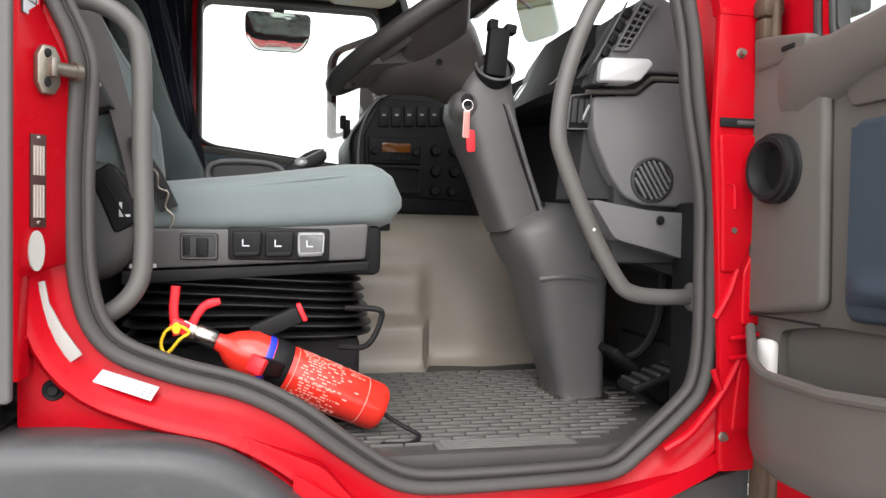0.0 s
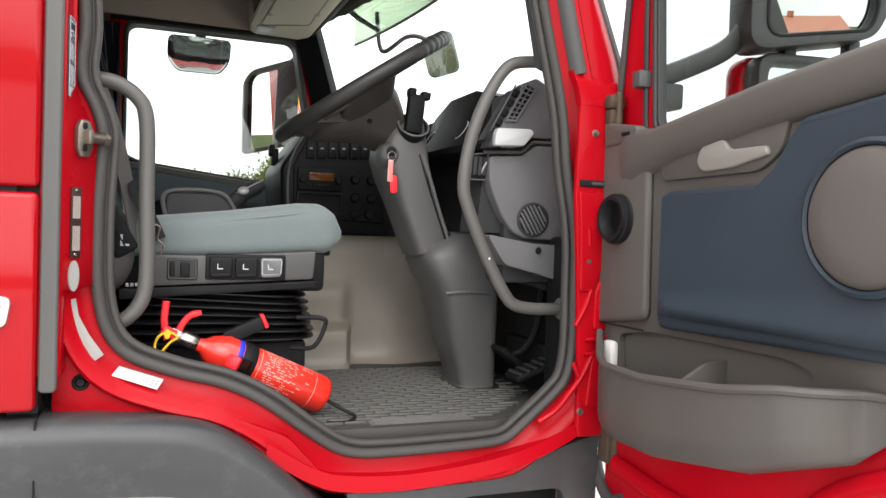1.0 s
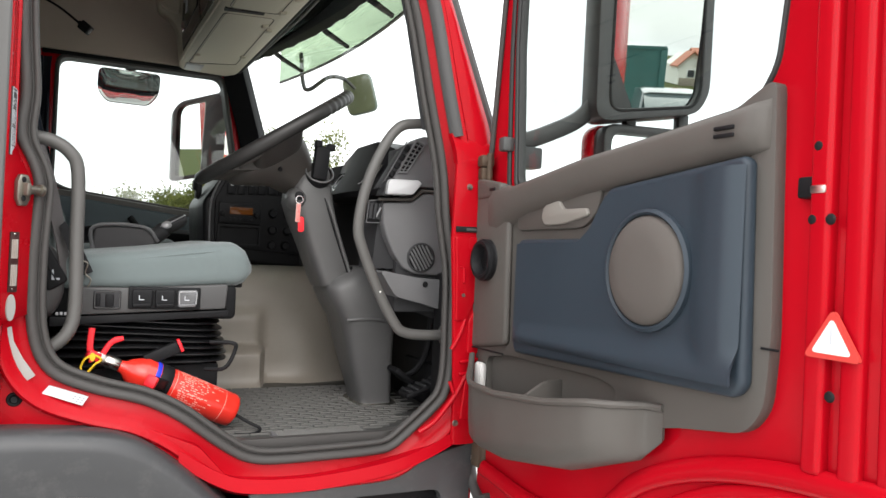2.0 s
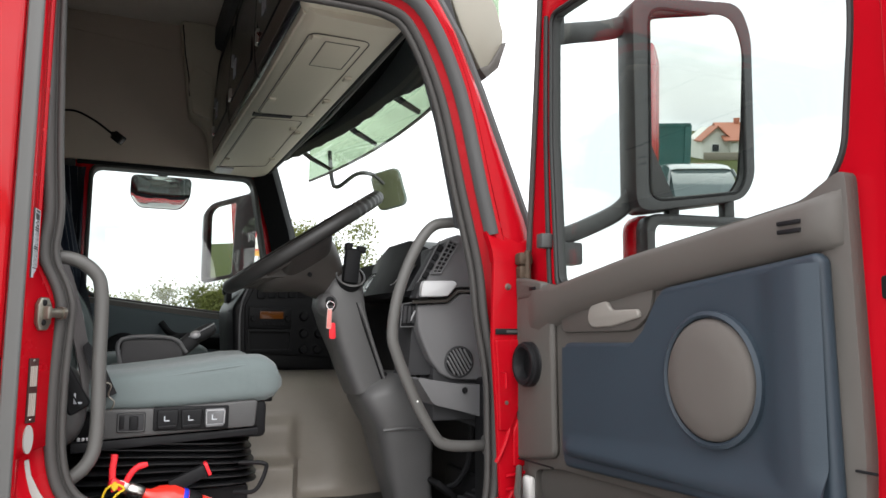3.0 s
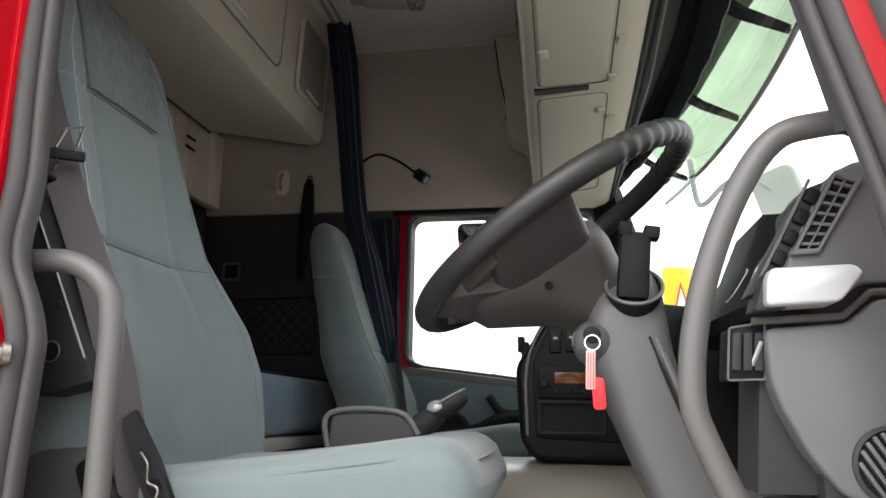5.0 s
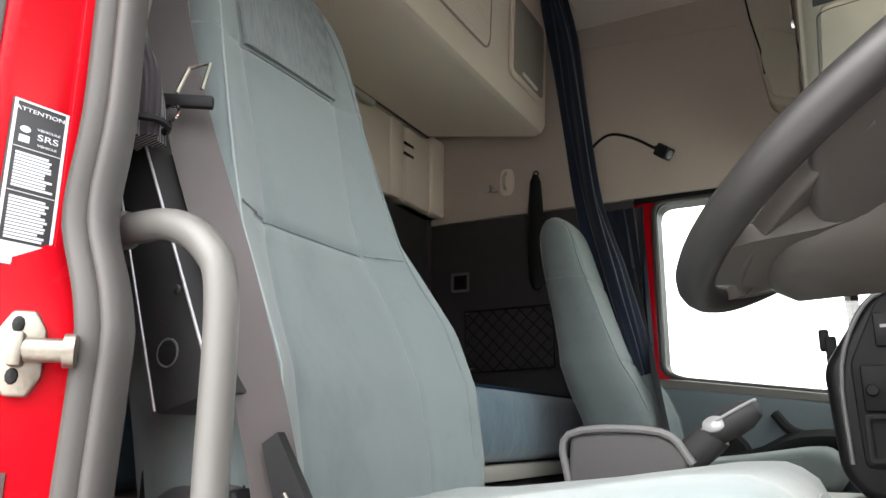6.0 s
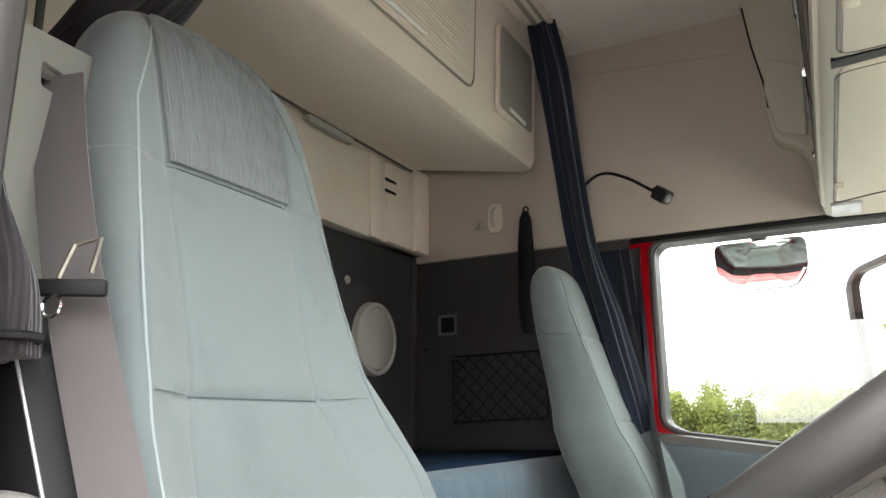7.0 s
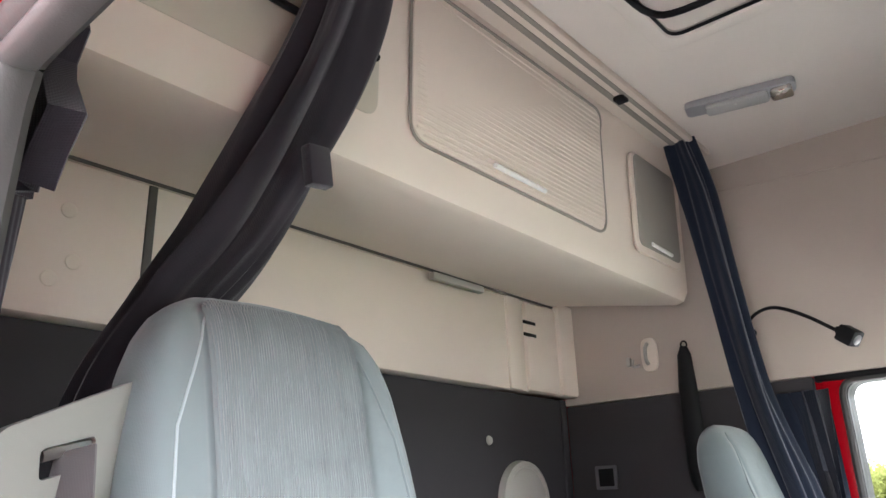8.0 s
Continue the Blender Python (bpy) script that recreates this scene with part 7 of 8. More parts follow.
part("lower_ridge", tube(curve([(.688, .75, 1.20), (.686, .60, 1.235), (.686, .47, 1.36), (.686, .34, 1.44), (.686, .20, 1.482), (.686, .03, 1.495)], 5), 0.012, 10, False, ((1, 0, 0), 0.6)), RED, door)
for k in range(3):
    part("edge_fold", slab(fillet([(.160 - k * .052, 1.53), (.128 - k * .052, 1.53), (.130 - k * .050, 2.55), (.165 - k * .050, 2.55)], 0.01), "x", .672 + k * .004, .70, 0.008, 3), RED, door)
part("lock", box(.676, .70, .130, .185, 1.905, 1.935, 0.004), BLACK, door, "black door lock opening")
part("lock_claw", box(.670, .69, .135, .160, 1.910, 1.922, 0.003), STEEL, door)
for y_, z_ in ((.150, 1.975), (.155, 1.875), (.128, 1.875), (.118, 1.64)):
    part("screw", lathe([(0.0001, .004), (0.006, .003), (0.008, 0)], 10, along((.674, y_, z_), (0, y_, z_))), BLACK, door)
tri_ = part("warning_triangle", slab(fillet([(.070, 1.690), (.155, 1.690), (.113, 1.757)], 0.010), "x", .6660, .672, 0), paint("sticker_red", (0.55, 0.05, 0.04), 0.4, bump=0), door, "red-edged white warning triangle sticker")
part("triangle_field", slab(fillet([(.083, 1.697), (.143, 1.697), (.113, 1.745)], 0.008), "x", .6652, .667, 0), WHITE, tri_)
part("triangle_mark", box(.6645, .666, .1115, .1145, 1.710, 1.732, 0), LABEL_GREY, tri_)
part("window_seal", tube([(.690, a, b) for a, b in DOPEN], 0.005, 8, True), DARK_RUBBER, door, "grey rubber window seal")
part("front_seal", tube(curve([(.686, .990, 1.962), (.686, .995, 2.02), (.686, 1.005, 2.30), (.686, 1.000, 2.60)], 5), 0.006, 8), DARK_RUBBER, door)
part("outer_front_seal", tube(curve([(.684, 1.085, 2.03), (.684, 1.048, 2.40), (.684, 1.025, 2.66)], 5), 0.007, 8), RUBBER, door)
part("seal_clip", box(.662, .695, .985, 1.012, 2.052, 2.085, 0.004), STRIP, door)
part("window_channel", holed(DOPEN, [[(.60 + (a - .60) * .985, 2.30 + (b - 2.30) * .975) for a, b in DOPEN]], "x", .693, .7140, 0.002), DARK_RUBBER, door, "dark rubber window channel")
part("window_pane", slab(DOPEN, "x", .705, .709, 0), GLASS, door).visible_shadow = False
TRIM_OUT = fillet([(1.092, 1.985), (.985, 1.972), (.945, 1.960), (.65, 2.008), (.290, 2.047), (.262, 2.062), (.220, 2.082), (.210, 1.70), (.218, 1.600), (.250, 1.560), (.40, 1.535), (.47, 1.515), (.58, 1.492), (.72, 1.43), (1.00, 1.375), (1.085, 1.345), (1.095, 1.60)], 0.03, 4)
POCKET = fillet([(1.030, 1.560), (.930, 1.578), (.600, 1.584), (.540, 1.570), (.570, 1.510), (.68, 1.465), (1.020, 1.410)], 0.02, 4)
CAP_GREY = paint("grey_cap_plastic", (0.21, 0.195, 0.175), 0.5, bump=0.1)
trimp = part("trim_panel", holed(TRIM_OUT, [POCKET], "x", .668, .694, 0.004), TRIM, door, "brown-grey moulded trim panel")
part("belt_rail", skin([[(.669, y, z + .003), (.669 - .016 * d, y, z - .001), (.669 - .024 * d, y, z - .014), (.669 - .025 * d, y, z - .045 * h), (.669 - .016 * d, y, z - .068 * h), (.669, y, z - .074 * h)] for y, z, d, h in ((1.06, 1.985, .3, 2.2), (1.02, 1.976, .8, 1.9), (.985, 1.966, 1, 1.5), (.93, 1.962, 1, 1.15), (.86, 1.972, 1, 1), (.65, 2.004, 1, 1), (.40, 2.029, 1, 1), (.27, 2.043, 1, 1), (.242, 2.048, .8, 1), (.226, 2.052, .1, 1))]), TRIM, trimp, "brown-grey window ledge", 60)
part("hinge_side_panel", slab(fillet([(1.090, 1.975), (.985, 1.962), (.935, 1.935), (.925, 1.60), (1.092, 1.575)], 0.02), "x", .652, .672, 0.010, 3), TRIM, trimp)
part("corner_cap", slab(fillet([(1.085, 1.992), (.965, 1.972), (.972, 1.945), (1.080, 1.938)], 0.012), "x", .648, .672, 0.012, 3), TRIM, trimp, "rounded trim corner")
part("cap_vent", box(.6465, .655, .990, 1.018, 1.956, 1.964, 0.001), BLACK, trimp)
part("ledge_vent", box(.640, .647, .272, .310, 2.011, 2.017, 0.001), BLACK, trimp)
part("ledge_vent", box(.640, .647, .272, .310, 1.999, 2.005, 0.001), BLACK, trimp)
blue = part("blue_panel", slab(fillet([(.880, 1.842), (.640, 1.845), (.600, 1.875), (.575, 1.938), (.256, 1.970), (.246, 1.960), (.238, 1.632), (.256, 1.612), (.875, 1.592), (.885, 1.61)], 0.020, 4), "x", .646, .672, 0.010, 3), TRIM_BLUE, trimp, "dark blue cloth door insert")


def blue_x(y, z):
    """The soft relief of the insert: a swelling along its free edge and its lower edge."""
    rise = max(soft_step((.355 - y) / .06) * soft_step((y - .243) / .022), soft_step((1.665 - z + (.87 - y) * .05) / .05) * soft_step((.868 - y) / .02))
    return .6450 - .015 * rise * soft_step((z - 1.618) / .016)


part("blue_relief", sheet([[(blue_x(y, z0 + (z1 - z0) * k / 40), y, z0 + (z1 - z0) * k / 40) for k in range(41)] for y, z0, z1 in [(y, 1.618 + (.87 - y) * .022, float(np.interp(y, [.25, .57, .61, .65, .87], [1.955, 1.924, 1.866, 1.836, 1.832]))) for y in np.linspace(.246, .872, 44)]], 0.004), TRIM_BLUE, blue, "", 60)
spk = part("speaker_ring", lathe([(0.104, 0), (0.104, .012), (0.098, .016), (0.094, .012)], 44, along((.6435, .442, 1.792), (0, .442, 1.792)), False), TRIM_BLUE, blue)
part("speaker_cover", lathe([(0.0001, .026), (0.05, .025), (0.082, .021), (0.092, .012), (0.094, .002)], 44, along((.6435, .442, 1.792), (0, .442, 1.792))), SPEAKER, spk, "round brown-grey speaker cover")
part("pull_recess", slab(fillet([(.905, 1.862), (.66, 1.866), (.615, 1.895), (.60, 1.955), (.905, 1.922)], 0.02), "x", .660, .672, 0.004), TRIM, trimp)
part("door_opener", slab(fillet([(.800, 1.888), (.790, 1.915), (.735, 1.925), (.720, 1.905), (.640, 1.905), (.635, 1.890), (.720, 1.874), (.785, 1.872)], 0.010), "x", .653, .664, 0.005, 3), CAP_GREY, trimp, "grey-beige plastic door opener")
part("panel_seam", tube([(.653, 1.09, 1.578), (.653, .93, 1.580)], 0.002, 5), BLACK, trimp)
part("panel_seam", tube([(.667, .225, 1.690), (.667, .195, 1.690)], 0.002, 5), BLACK, trimp)
# door pocket: an open-topped bin that stands out from the panel
def bin_depth(y):
    return float(np.interp(y, [.42, .455, .470, .490, .52, .58, .66, .80, .93, 1.0, 1.04, 1.07], [.0, .004, .035, .062, .082, .096, .103, .105, .092, .062, .036, .018]))


ys_ = [.42, .45, .458, .464, .470, .478, .486, .496, .508, .52] + [.54 + k * (1.07 - .54) / 20 for k in range(21)]
pock = part("door_pocket", sheet([[(.6675 - bin_depth(y) * k_, y, zl + (zt - zl) * h_) for k_, h_ in ((.0, 0.0), (.35, 0.0), (.72, .06), (.90, .16), (.97, .40), (1.0, .75), (1.02, 1.0))] for y, zl, zt in [(y, float(np.interp(y, [.42, .47, .62, .80, 1.0, 1.07], [1.505, 1.462, 1.405, 1.372, 1.362, 1.365])), float(np.interp(y, [.42, .52, .62, .80, .95, 1.03, 1.07], [1.562, 1.556, 1.538, 1.519, 1.516, 1.525, 1.560]))) for y in ys_]], 0.006), TRIM, trimp, "brown-grey door pocket", 70)
part("pocket_rim", tube([(.6675 - bin_depth(y) * 1.02, y, float(np.interp(y, [.42, .52, .62, .80, .95, 1.03, 1.07], [1.562, 1.556, 1.538, 1.519, 1.516, 1.525, 1.560]))) for y in ys_], 0.007, 8), TRIM, pock)
part("pocket_divider", slab(fillet([(.575, 1.40), (.690, 1.40), (.690, 1.556), (.640, 1.552), (.575, 1.515)], 0.008), "y", .735, .745, 0.003), TRIM, pock)
part("pocket_back", box(.683, .6895, .55, 1.035, 1.455, 1.59, 0), TRIM, pock)
part("courtesy_lamp", box(.648, .668, 1.025, 1.060, 1.415, 1.545, 0.008), paint("clear_lamp_lens", (0.62, 0.60, 0.58), 0.2, bump=0), trimp, "clear courtesy lamp lens")
part("grommet", lathe([(0.0001, .012), (0.030, .012), (0.033, .026), (0.038, .034), (0.045, .034), (0.046, .028), (0.050, .026), (0.050, .018), (0.047, .016), (0.050, .012), (0.050, .0), (0.044, -.012)], 32, along((.664, 1.022, 1.792), (.50, 1.022, 1.792)), False), BLACK, door, "black ribbed rubber speaker duct")
part("door_cable", tube(curve([(.70, 1.16, 1.33), (.69, 1.12, 1.25), (.68, 1.06, 1.21), (.685, 1.02, 1.22)], 5), 0.013, 10), RUBBER, door, "grey ribbed cable hose")
part("cable_end", lathe([(0.014, 0), (0.014, .02), (0.010, .026)], 12, along((.70, 1.15, 1.29), (.70, 1.10, 1.27))), WHITE, door)

# ---------- door mirrors ----------
MIRROR_GREY = paint("mirror_housing_plastic", (0.036, 0.037, 0.039), 0.42, var=0.12, bump=0.15, grain=700)
mir = thing("door_mirror", (1.0, .97, 2.2), "large dark grey lorry mirror on two arms", "mirror", "lorry mirrors")
MT = Matrix.Translation((.90, .985, 0)) @ pose(0, 0, 0, 0, 0, -10)


def mx_(bm):
    return turned(bm, MT)


hp = [(-.006, 2.140), (.276, 2.184), (.308, 2.237), (.312, 2.60), (.282, 2.676), (.05, 2.666), (-.006, 2.660)]
hs = fillet(hp, 0.045, 5)
gs = fillet([(.030, 2.168), (.264, 2.200), (.282, 2.238), (.286, 2.56), (.257, 2.638), (.036, 2.640)], 0.04, 5)
part("housing", mx_(holed(hs, [gs], "y", -.052, .03, 0.008)), MIRROR_GREY, mir, "dark grey mirror housing")
part("housing_back", mx_(rounded(slab(fillet([(.045, 2.158), (.270, 2.192), (.300, 2.245), (.303, 2.595), (.274, 2.666), (.08, 2.656), (.045, 2.650)], 0.045, 4), "y", .028, .080, 0), 0.022, 3, 50)), MIRROR_GREY, mir)
gl = part("mirror_glass", slab([(a - .17, b - 2.41) for a, b in gs], "y", -.002, .002, 0), MIRROR, None, "large flat mirror glass")
gl.parent = mir
gl.matrix_basis = Matrix.Translation(-Vector((1.0, .97, 2.2))) @ MT @ Matrix.Translation((.17, -.011, 2.41)) @ pose(0, 0, 0, 7.7, 0, -17.6)
part("inner_rim", mx_(tube([(a, -.050, b) for a, b in gs], 0.005, 6, True)), BLACK, mir)
part("upper_arm", tube(curve([(.70, 1.035, 2.565), (.76, 1.02, 2.580), (.86, 1.005, 2.60), (.93, .985, 2.625)], 5), 0.026, 10, False, ((0, 1, 0), 0.6)), MIRROR_GREY, mir, "dark grey mirror arm")
part("lower_arm", tube(curve([(.715, 1.03, 2.075), (.80, 1.01, 2.110), (.88, .99, 2.155), (.93, .985, 2.22)], 5), 0.021, 10, False, ((0, 1, 0), 0.6)), MIRROR_GREY, mir, "dark grey mirror arm")
part("arm_foot", box(.700, .785, 1.005, 1.055, 2.020, 2.072, 0.006), MIRROR_GREY, mir)
part("arm_foot", box(.700, .745, 1.005, 1.06, 2.545, 2.66, 0.012), MIRROR_GREY, mir)
for ax in (.10, .25):
    part("link", mx_(box(ax, ax + .03, -.01, .02, 2.13, 2.19, 0.006)), MIRROR_GREY, mir)
sm = part("wide_mirror_housing", mx_(holed(fillet(rect(.03, .33, 1.95, 2.145), 0.04), [fillet(rect(.055, .305, 1.972, 2.122), 0.03)], "y", -.03, .03, 0.008)), MIRROR_GREY, mir, "dark grey wide-angle mirror housing")
part("wide_cover", mx_(rounded(slab(fillet(rect(.02, .34, 1.945, 2.150), 0.045), "y", .025, .09, 0), 0.02, 3, 50)), RED, sm, "red mirror back cover")
part("wide_glass", mx_(slab(fillet(rect(.053, .307, 1.970, 2.124), 0.03), "y", -.008, -.004, 0)), MIRROR, sm)

pm = thing("far_mirror", (.3, 3.85, 2.2), "dark grey passenger side mirror outside the far window", "mirror", "lorry mirrors")
def to_rear(bm):
    """Turn the far mirror half towards the rear."""
    for v in bm.verts:
        v.co.y -= (v.co.x - .295) * 0.95 + (v.co.z - 2.36) * 0.10
        v.co.x += .045
    return bm


fh = fillet([(.17, 2.13), (.40, 2.18), (.42, 2.24), (.42, 2.58), (.39, 2.625), (.20, 2.58), (.165, 2.53)], 0.035, 4)
part("housing", to_rear(holed(fh, [fillet([(.19, 2.155), (.315, 2.18), (.322, 2.585), (.205, 2.558), (.185, 2.52)], 0.02, 4)], "y", 3.84, 3.875, 0.006)), MIRROR_GREY, pm, "dark grey mirror housing")
part("housing_back", to_rear(slab(fh, "y", 3.876, 3.93, 0.015)), MIRROR_GREY, pm)
part("mirror_glass", to_rear(slab(fillet([(.19, 2.155), (.315, 2.18), (.322, 2.585), (.205, 2.558), (.185, 2.52)], 0.02, 4), "y", 3.868, 3.872, 0)), MIRROR, pm)
part("arm", tube([(.41, 3.86, 2.60), (.44, 3.70, 2.62), (.42, 3.52, 2.66)], 0.015, 8), MIRROR_GREY, pm)
part("arm", tube([(.41, 3.86, 2.20), (.45, 3.70, 2.14), (.46, 3.52, 2.10)], 0.015, 8), MIRROR_GREY, pm)
km = thing("kerb_mirror", (-.03, 3.62, 2.55), "oblong grey kerb mirror looking down above the far window", "mirror", "lorry mirrors")
KOUT = fillet([(-.182, 2.648), (.108, 2.648), (.106, 2.552), (.062, 2.500), (-.138, 2.500), (-.184, 2.552)], 0.028, 6)


def kerb_face(bm, off):
    """Bow a face outwards and lean it, so that it looks down on the kerb."""
    for v in bm.verts:
        u, w = (v.co.x + .035) / .137, (v.co.z - 2.575) / .074
        v.co.y += off + .022 * u * u + .014 * w * w - .056 * w
    return bm


def dome(out, y0, y1):
    """A closed plate over an outline, with rings of points inside it to bend at."""
    cx_, cz_ = -.037, 2.575
    return skin([[(cx_ + (a - cx_) * s_, y_, cz_ + (b - cz_) * s_) for a, b in out] for s_, y_ in [(k / 12, y0) for k in range(1, 13)] + [(1.0, y1), (.02, y1)]])


part("housing", kerb_face(dome([(-.035 + (a + .035) * 1.015, 2.575 + (b - 2.575) * 1.03) for a, b in KOUT], 3.6215, 3.634), 0), MIRROR_GREY, km, "dark grey mirror housing", 50)
part("mirror_glass", kerb_face(dome(KOUT, 3.617, 3.619), 0), MIRROR, km, "convex mirror glass", 60)
part("bracket", box(-.06, -.01, 3.52, 3.625, 2.655, 2.680, 0.004), BLACK, km)
part("bracket", box(-.05, -.02, 3.60, 3.628, 2.635, 2.670, 0.004), BLACK, km)
fmr = thing("front_mirror", (.97, 3.05, 2.5), "round-cornered front view mirror on a bent arm", "mirror", "lorry mirrors")
FMM = look((1.0, 3.05, 2.575), (-.3, 1.2, 2.30))
part("housing", turned(slab(fillet(rect(-.078, .078, -.098, .098), 0.040, 5), "z", .0, .035, 0.012, 3), FMM @ pose(0, 0, 0, 0, 0, -14)), paint("mirror_back_grey", (0.10, 0.13, 0.11), 0.4, bump=0), fmr, "grey-green mirror housing")
# the greenish reflection is painted into the glass as an olive colour
part("glass", turned(slab(fillet(rect(-.071, .071, -.091, .091), 0.035, 5), "z", -.004, -.001, 0), FMM @ pose(0, 0, 0, 0, 0, -14)), paint("olive_reflection", (0.25, 0.28, 0.17), 0.12, metal=0.6, bump=0), fmr)
part("arm", tube(curve([(.76, 3.30, 2.80), (.77, 3.27, 2.64), (.79, 3.22, 2.60), (.86, 3.13, 2.655), (.93, 3.09, 2.65), (.985, 3.06, 2.60)], 5), 0.011, 8), MIRROR_GREY, fmr)

# ---------- sun visor over the windscreen ----------
vis = thing("sun_visor", (.7, 2.3, 2.7), "green tinted outside sun visor on black brackets", "sun visor")


def vx(y, s):
    k = 1 - ((y - 2.28) / 1.14) ** 2
    return np.interp(s, [0, .5, 1], [.56, .66, .66]) + .12 * k


vy = [1.22 + k * 2.14 / 20 for k in range(21)]
part("panel", sheet([[(vx(y, s), y, np.interp(s, [0, .5, 1], [2.93, 2.80, 2.648])) for y in vy] for s in (0, .25, .5, .75, 1)], 0.004), VISOR_GREEN, vis, "green tinted acrylic panel")
part("edge_rail", tube([(vx(y, 1), y, 2.645) for y in vy], 0.007, 6), TRIM, vis)
part("end_plate", slab(fillet([(.500, 2.76), (.565, 2.775), (.648, 2.715), (.678, 2.62), (.652, 2.540), (.618, 2.505), (.555, 2.62)], 0.025, 4), "y", 1.19, 1.225, 0.006), paint("visor_end_plastic", (0.24, 0.225, 0.185), 0.4, var=0.08, bump=0.1), vis, "olive-grey visor end plate")
part("end_hook", slab([(.600, 2.522), (.628, 2.535), (.666, 2.600), (.677, 2.602), (.654, 2.532), (.620, 2.500)], "y", 1.18, 1.23, 0.002), TRIM, vis)
for by in (1.50, 2.03, 2.54, 3.10):
    part("bracket", skin([[(x, by - w, z), (x, by + w, z), (x, by + w, z + .012), (x, by - w, z + .012)] for x, z, w in ((wx(by, 2.76) + .02, 2.755, .030), ((wx(by, 2.76) + vx(by, 1)) / 2, 2.700, .020), (vx(by, 1) - .005, 2.655, .011))]), BLACK, vis, "black tapering bracket", 30)
part("top_cover", skin([[(.40, y, 3.0), (.62 + .1 * k_, y, 2.97), (.66 + .12 * k_, y, 2.90), (.58 + .12 * k_, y, 2.84), (.46 + .08 * k_, y, 2.80), (.40, y, 2.86)] for y, k_ in ((1.22, 0), (1.6, .6), (2.28, 1), (2.95, .6), (3.36, 0))]), PALE_STRIP, vis, "grey windscreen top cover", 50)

for k, (tx, ty) in enumerate(((-24, 7), (-28, 10.5), (-33, 14), (-27, 18))):
    bush("tree", (tx, ty, 0), 4.2 + k * .5, 2.3, 2200, LEAF, 200 + k, "leafy green tree behind the yard", 0.24)

# ---------- what the mirrors and gaps show ----------
GREEN_STEEL = paint("green_painted_steel", (0.018, 0.075, 0.065), 0.5, var=0.15, scale=1.5, bump=0.1, grain=40, dirt=0.2)
cont = thing("steel_container", (1.4, -13.5, 0), "dark green corrugated steel container in the yard", "container")
part("body", skin([[(x, -13.0 + (.03 if (k // 2) % 2 else 0), 0.1), (x, -13.0 + (.03 if (k // 2) % 2 else 0), 2.60), (x, -15.4, 2.60), (x, -15.4, 0.1)] for k, x in enumerate([-.6 + .14 * j for j in range(25)])]), GREEN_STEEL, cont, "corrugated green walls", 20)
part("top_rail", box(-.62, 2.80, -13.06, -12.94, 2.54, 2.66, 0.01), GREEN_STEEL, cont)
part("corner_post", box(2.70, 2.82, -13.06, -12.94, .0, 2.60, 0.01), GREEN_STEEL, cont)
cont.location, cont.scale = (2.38, -22.5, 0), (1.7, 1, .95)
house = thing("house", (7.5, -30, 0), "white rendered house with a red tiled gable roof", "house")
RENDER = paint("white_render", (0.68, 0.66, 0.60), 0.9, bump=0.2, grain=30, dirt=0.2)
TILE = paint("red_roof_tiles", (0.38, 0.14, 0.085), 0.8, var=0.25, scale=3, bump=0.3, grain=25)
part("wall", slab([(2.6, 0), (15, 0), (15, 3.0), (13.2, 3.0), (6.6, 3.0), (4.6, 4.9), (2.6, 3.0)], "y", -36, -29, 0), RENDER, house, "white rendered walls", 0)
part("wall", box(6.4, 15, -36, -28.4, 0, 3.0, 0), RENDER, house, "", 0)
part("roof", skin([[(x, -27.9, 2.9), (x, -32.2, 5.6), (x, -36.4, 2.9), (x, -36.4, 2.7), (x, -32.2, 5.35), (x, -27.9, 2.72)] for x in (5.2, 15.4)]), TILE, house, "red tiled roof", 20)
part("roof", slab([(2.3, 2.85), (4.6, 5.1), (6.9, 2.85), (6.9, 2.65), (4.6, 4.88), (2.3, 2.65)], "y", -32, -28.6, 0), TILE, house, "red tiled gable", 0)
part("chimney", box(8.2, 8.9, -32.4, -31.8, 5.0, 6.3, 0.01), TILE, house)
for hx in (3.9, 8.2, 11.2):
    w_ = part("window", box(hx, hx + 1.1, -29.05 if hx < 6 else -28.45, -28.9 if hx < 6 else -28.36, 1.1, 2.3, 0.01), WHITE, house)
    part("pane", box(hx + .08, hx + 1.02, -28.92 if hx < 6 else -28.37, -28.88 if hx < 6 else -28.345, 1.18, 2.22, 0), paint("dark_pane", (0.03, 0.035, 0.04), 0.05, bump=0) if hx < 4 else bpy.data.materials["dark_pane"], w_)
part("hedge_fence", box(2, 15, -26.6, -26.4, 0, 1.15, 0.02), paint("weathered_fence", (0.22, 0.19, 0.15), 0.9), house, "weathered fence")

house.location, house.scale = (14.05, -59, 0), (.52, 1, .50)

car = thing("parked_car", (2.6, -8.2, 0), "dark grey-green hatchback parked in the yard", "car")
CARPAINT = paint("car_dark_metallic", (0.045, 0.055, 0.055), 0.25, metal=0.4, var=0.06, bump=0, coat=0.8)
CARGLASS = paint("car_glass", (0.07, 0.09, 0.09), 0.05, bump=0)

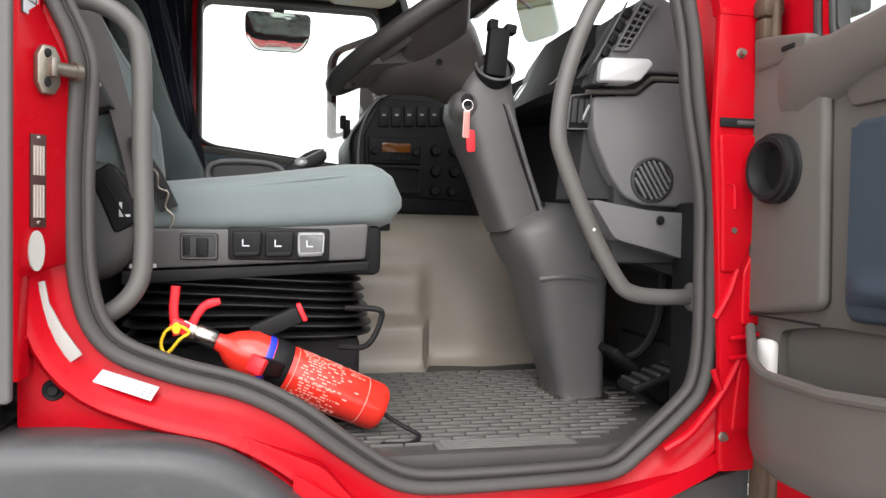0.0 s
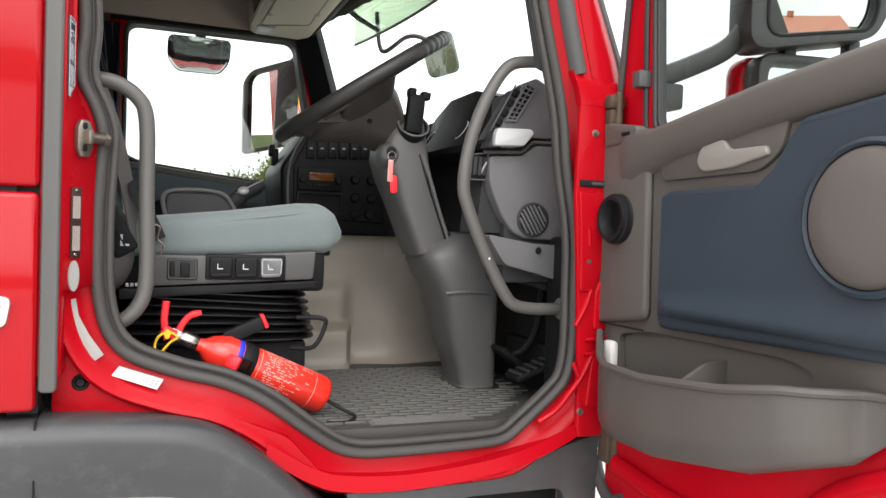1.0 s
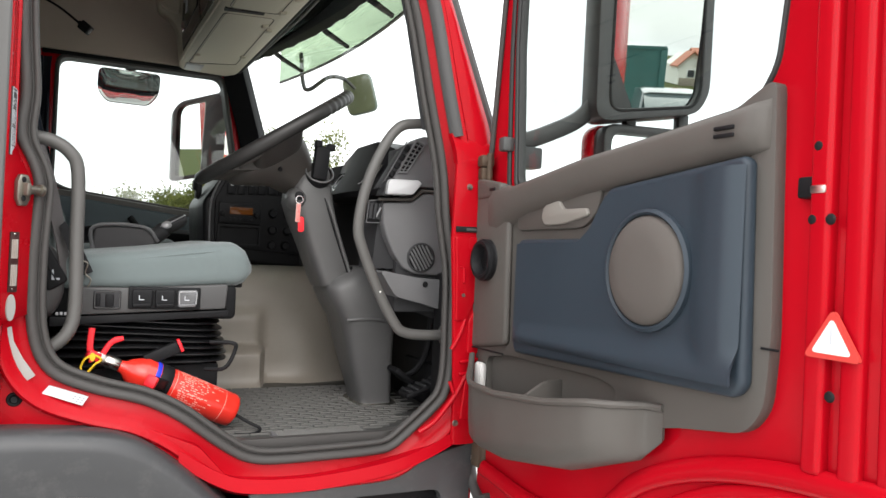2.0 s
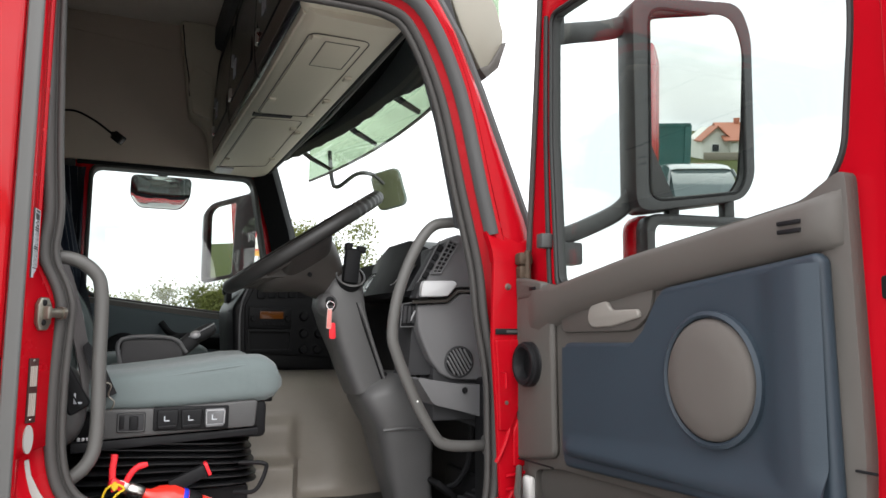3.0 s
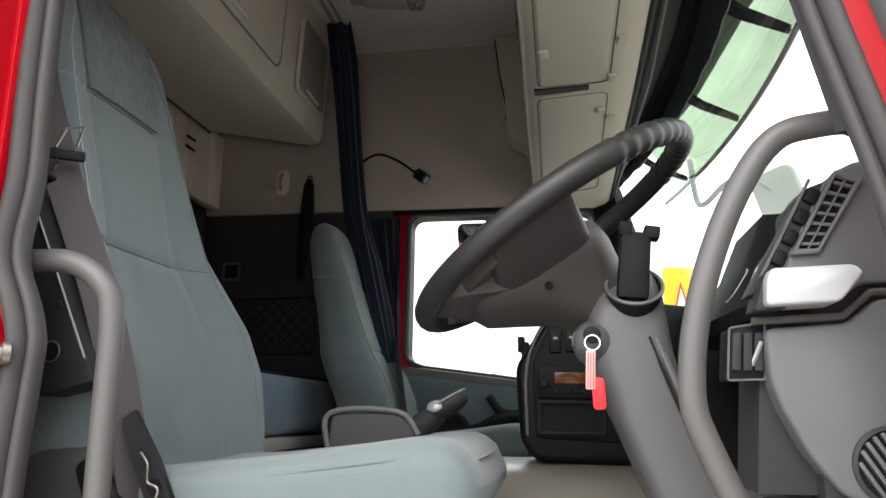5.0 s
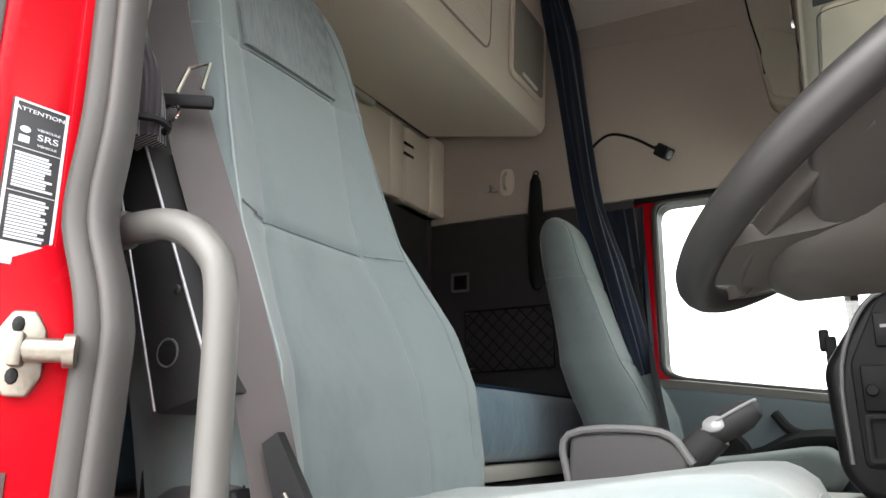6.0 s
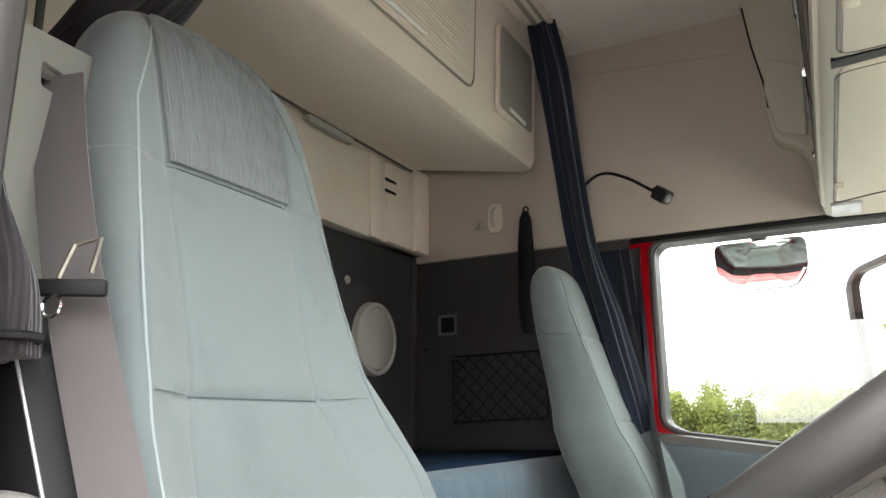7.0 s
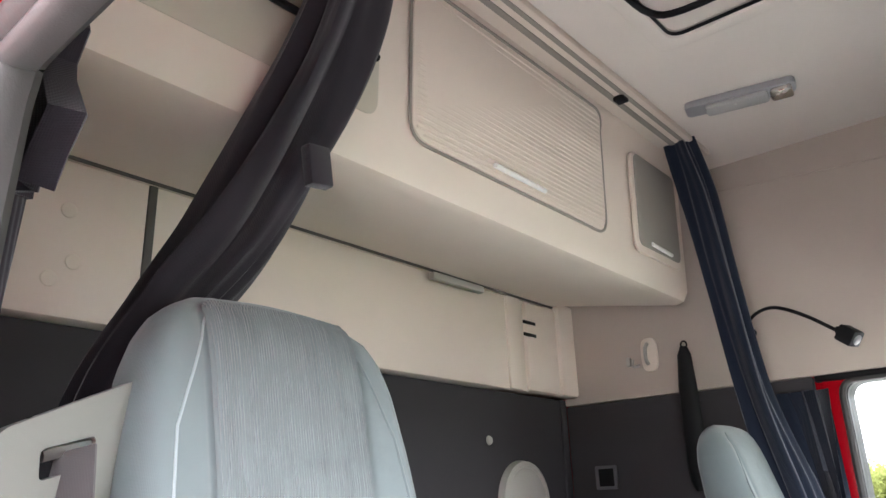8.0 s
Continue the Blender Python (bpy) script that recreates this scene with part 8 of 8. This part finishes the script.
low = [(-1, .32), (-1.0, .62), (-.97, .88), (-.85, .93), (.85, .93), (.97, .88), (1.0, .62), (1, .32)]
part("body", skin([[(2.6 + w * a, y, z0 + (z - .32) * h) for a, z in low] for y, w, h, z0 in ((-6.35, .60, .60, .34), (-6.5, .78, .80, .3), (-7.2, .86, .95, .28), (-8.0, .88, 1.02, .26), (-9.4, .88, 1.05, .26), (-10.1, .84, 1.05, .3), (-10.35, .70, .95, .36))]), CARPAINT, car, "dark metallic body", 50)
part("cabin", skin([[(2.6 - w, y, .90), (2.6 - w * .80, y, t), (2.6 + w * .80, y, t), (2.6 + w, y, .90)] for y, w, t in ((-7.35, .80, .93), (-8.15, .80, 1.40), (-8.6, .80, 1.47), (-9.5, .80, 1.46), (-10.05, .76, 1.15), (-10.2, .74, .95))]), CARGLASS, car, "tinted glazing", 40)
part("roof", skin([[(2.6 - .64, y, t), (2.6 - .5, y, t + .03), (2.6 + .5, y, t + .03), (2.6 + .64, y, t), (2.6, y, t - .02)] for y, t in ((-8.15, 1.41), (-8.6, 1.475), (-9.5, 1.465), (-9.75, 1.40))]), CARPAINT, car, "", 50)
for sx in (-1, 1):
    part("pillar", tube([(2.6 + sx * .80, -7.38, .93), (2.6 + sx * .645, -8.15, 1.41)], 0.03, 6), CARPAINT, car)
    part("door_mirror", turned(rounded(box(-.09, .09, -.05, .05, -.06, .06, 0), 0.03, 3), Matrix.Translation((2.6 + sx * .95, -7.75, 1.0))), CARPAINT, car)
    part("headlight", turned(rounded(box(-.16, .16, -.05, .05, -.07, .07, 0), 0.03, 3), Matrix.Translation((2.6 + sx * .60, -6.45, .68))), LABEL_GREY, car, "clear headlight")
    for wy in (-7.1, -9.5):
        w2 = part("wheel", lathe([(0.17, -.09), (0.29, -.10), (0.31, -.06), (0.31, .06), (0.29, .10), (0.17, .09)], 28, along((2.6 + sx * .80, wy, .31), (2.6 + sx * 2, wy, .31)), False), tyre_m, car)
        part("rim", lathe([(0.0001, .06), (0.10, .07), (0.19, .085)], 20, along((2.6 + sx * .80, wy, .31), (2.6 + sx * 2, wy, .31))), SILVER, w2)

car.location, car.scale = (3.75, -14.2, 0), (1.0, 1.0, 1.04)
SWING = Matrix.Translation((1.065, .94, 0)) @ pose(0, 0, 0, 0, 0, -23.2) @ Matrix.Translation((-1.065, -.94, 0))
for yard_thing in (cont, house, car):
    yard_thing.matrix_basis = SWING @ yard_thing.matrix_basis

fence = thing("palisade_fence", (5, 3, 0), "green steel palisade fence along the verge", "fence")
for k in range(90):
    a = k / 89
    fx, fy = 3.2 + a * 4.2, 4.8 - a * 6.0
    part("pale", turned(slab([(-.032, 0), (.032, 0), (.032, 1.42), (0, 1.50), (-.032, 1.42)], "y", -.004, .004, 0), Matrix.Translation((fx, fy, .05)) @ pose(0, 0, 0, 0, 0, -55)), GREEN_STEEL if k % 3 else paint("pale_green_steel", (0.26, 0.36, 0.07), 0.5, bump=0.1) if k == 0 else bpy.data.materials["pale_green_steel"], fence, "", 0)
for z_ in (.35, 1.15):
    part("rail", tube([(3.2, 4.8, z_), (7.4, -1.2, z_)], 0.025, 6), GREEN_STEEL, fence)

sign = thing("roadside_sign", (3.3, 21, 0), "tall yellow sign board with a white and red triangle", "sign")
part("board", slab(fillet([(2.90, 4.0), (3.80, 4.0), (3.80, 5.75), (2.90, 5.75)], 0.08), "y", 20.95, 21.0, 0.01), paint("sign_yellow", (0.80, 0.40, 0.015), 0.5, bump=0), sign, "yellow sign board")
tr1 = part("triangle", slab([(3.05, 4.15), (3.65, 4.15), (3.35, 5.35)], "y", 20.93, 20.952, 0), BRIGHT_RED, sign)
part("triangle_field", slab([(3.115, 4.195), (3.585, 4.195), (3.35, 5.18)], "y", 20.91, 20.932, 0), WHITE, tr1)
part("post", box(3.28, 3.42, 21.0, 21.12, 0, 4.6, 0.01), SILVER, sign)
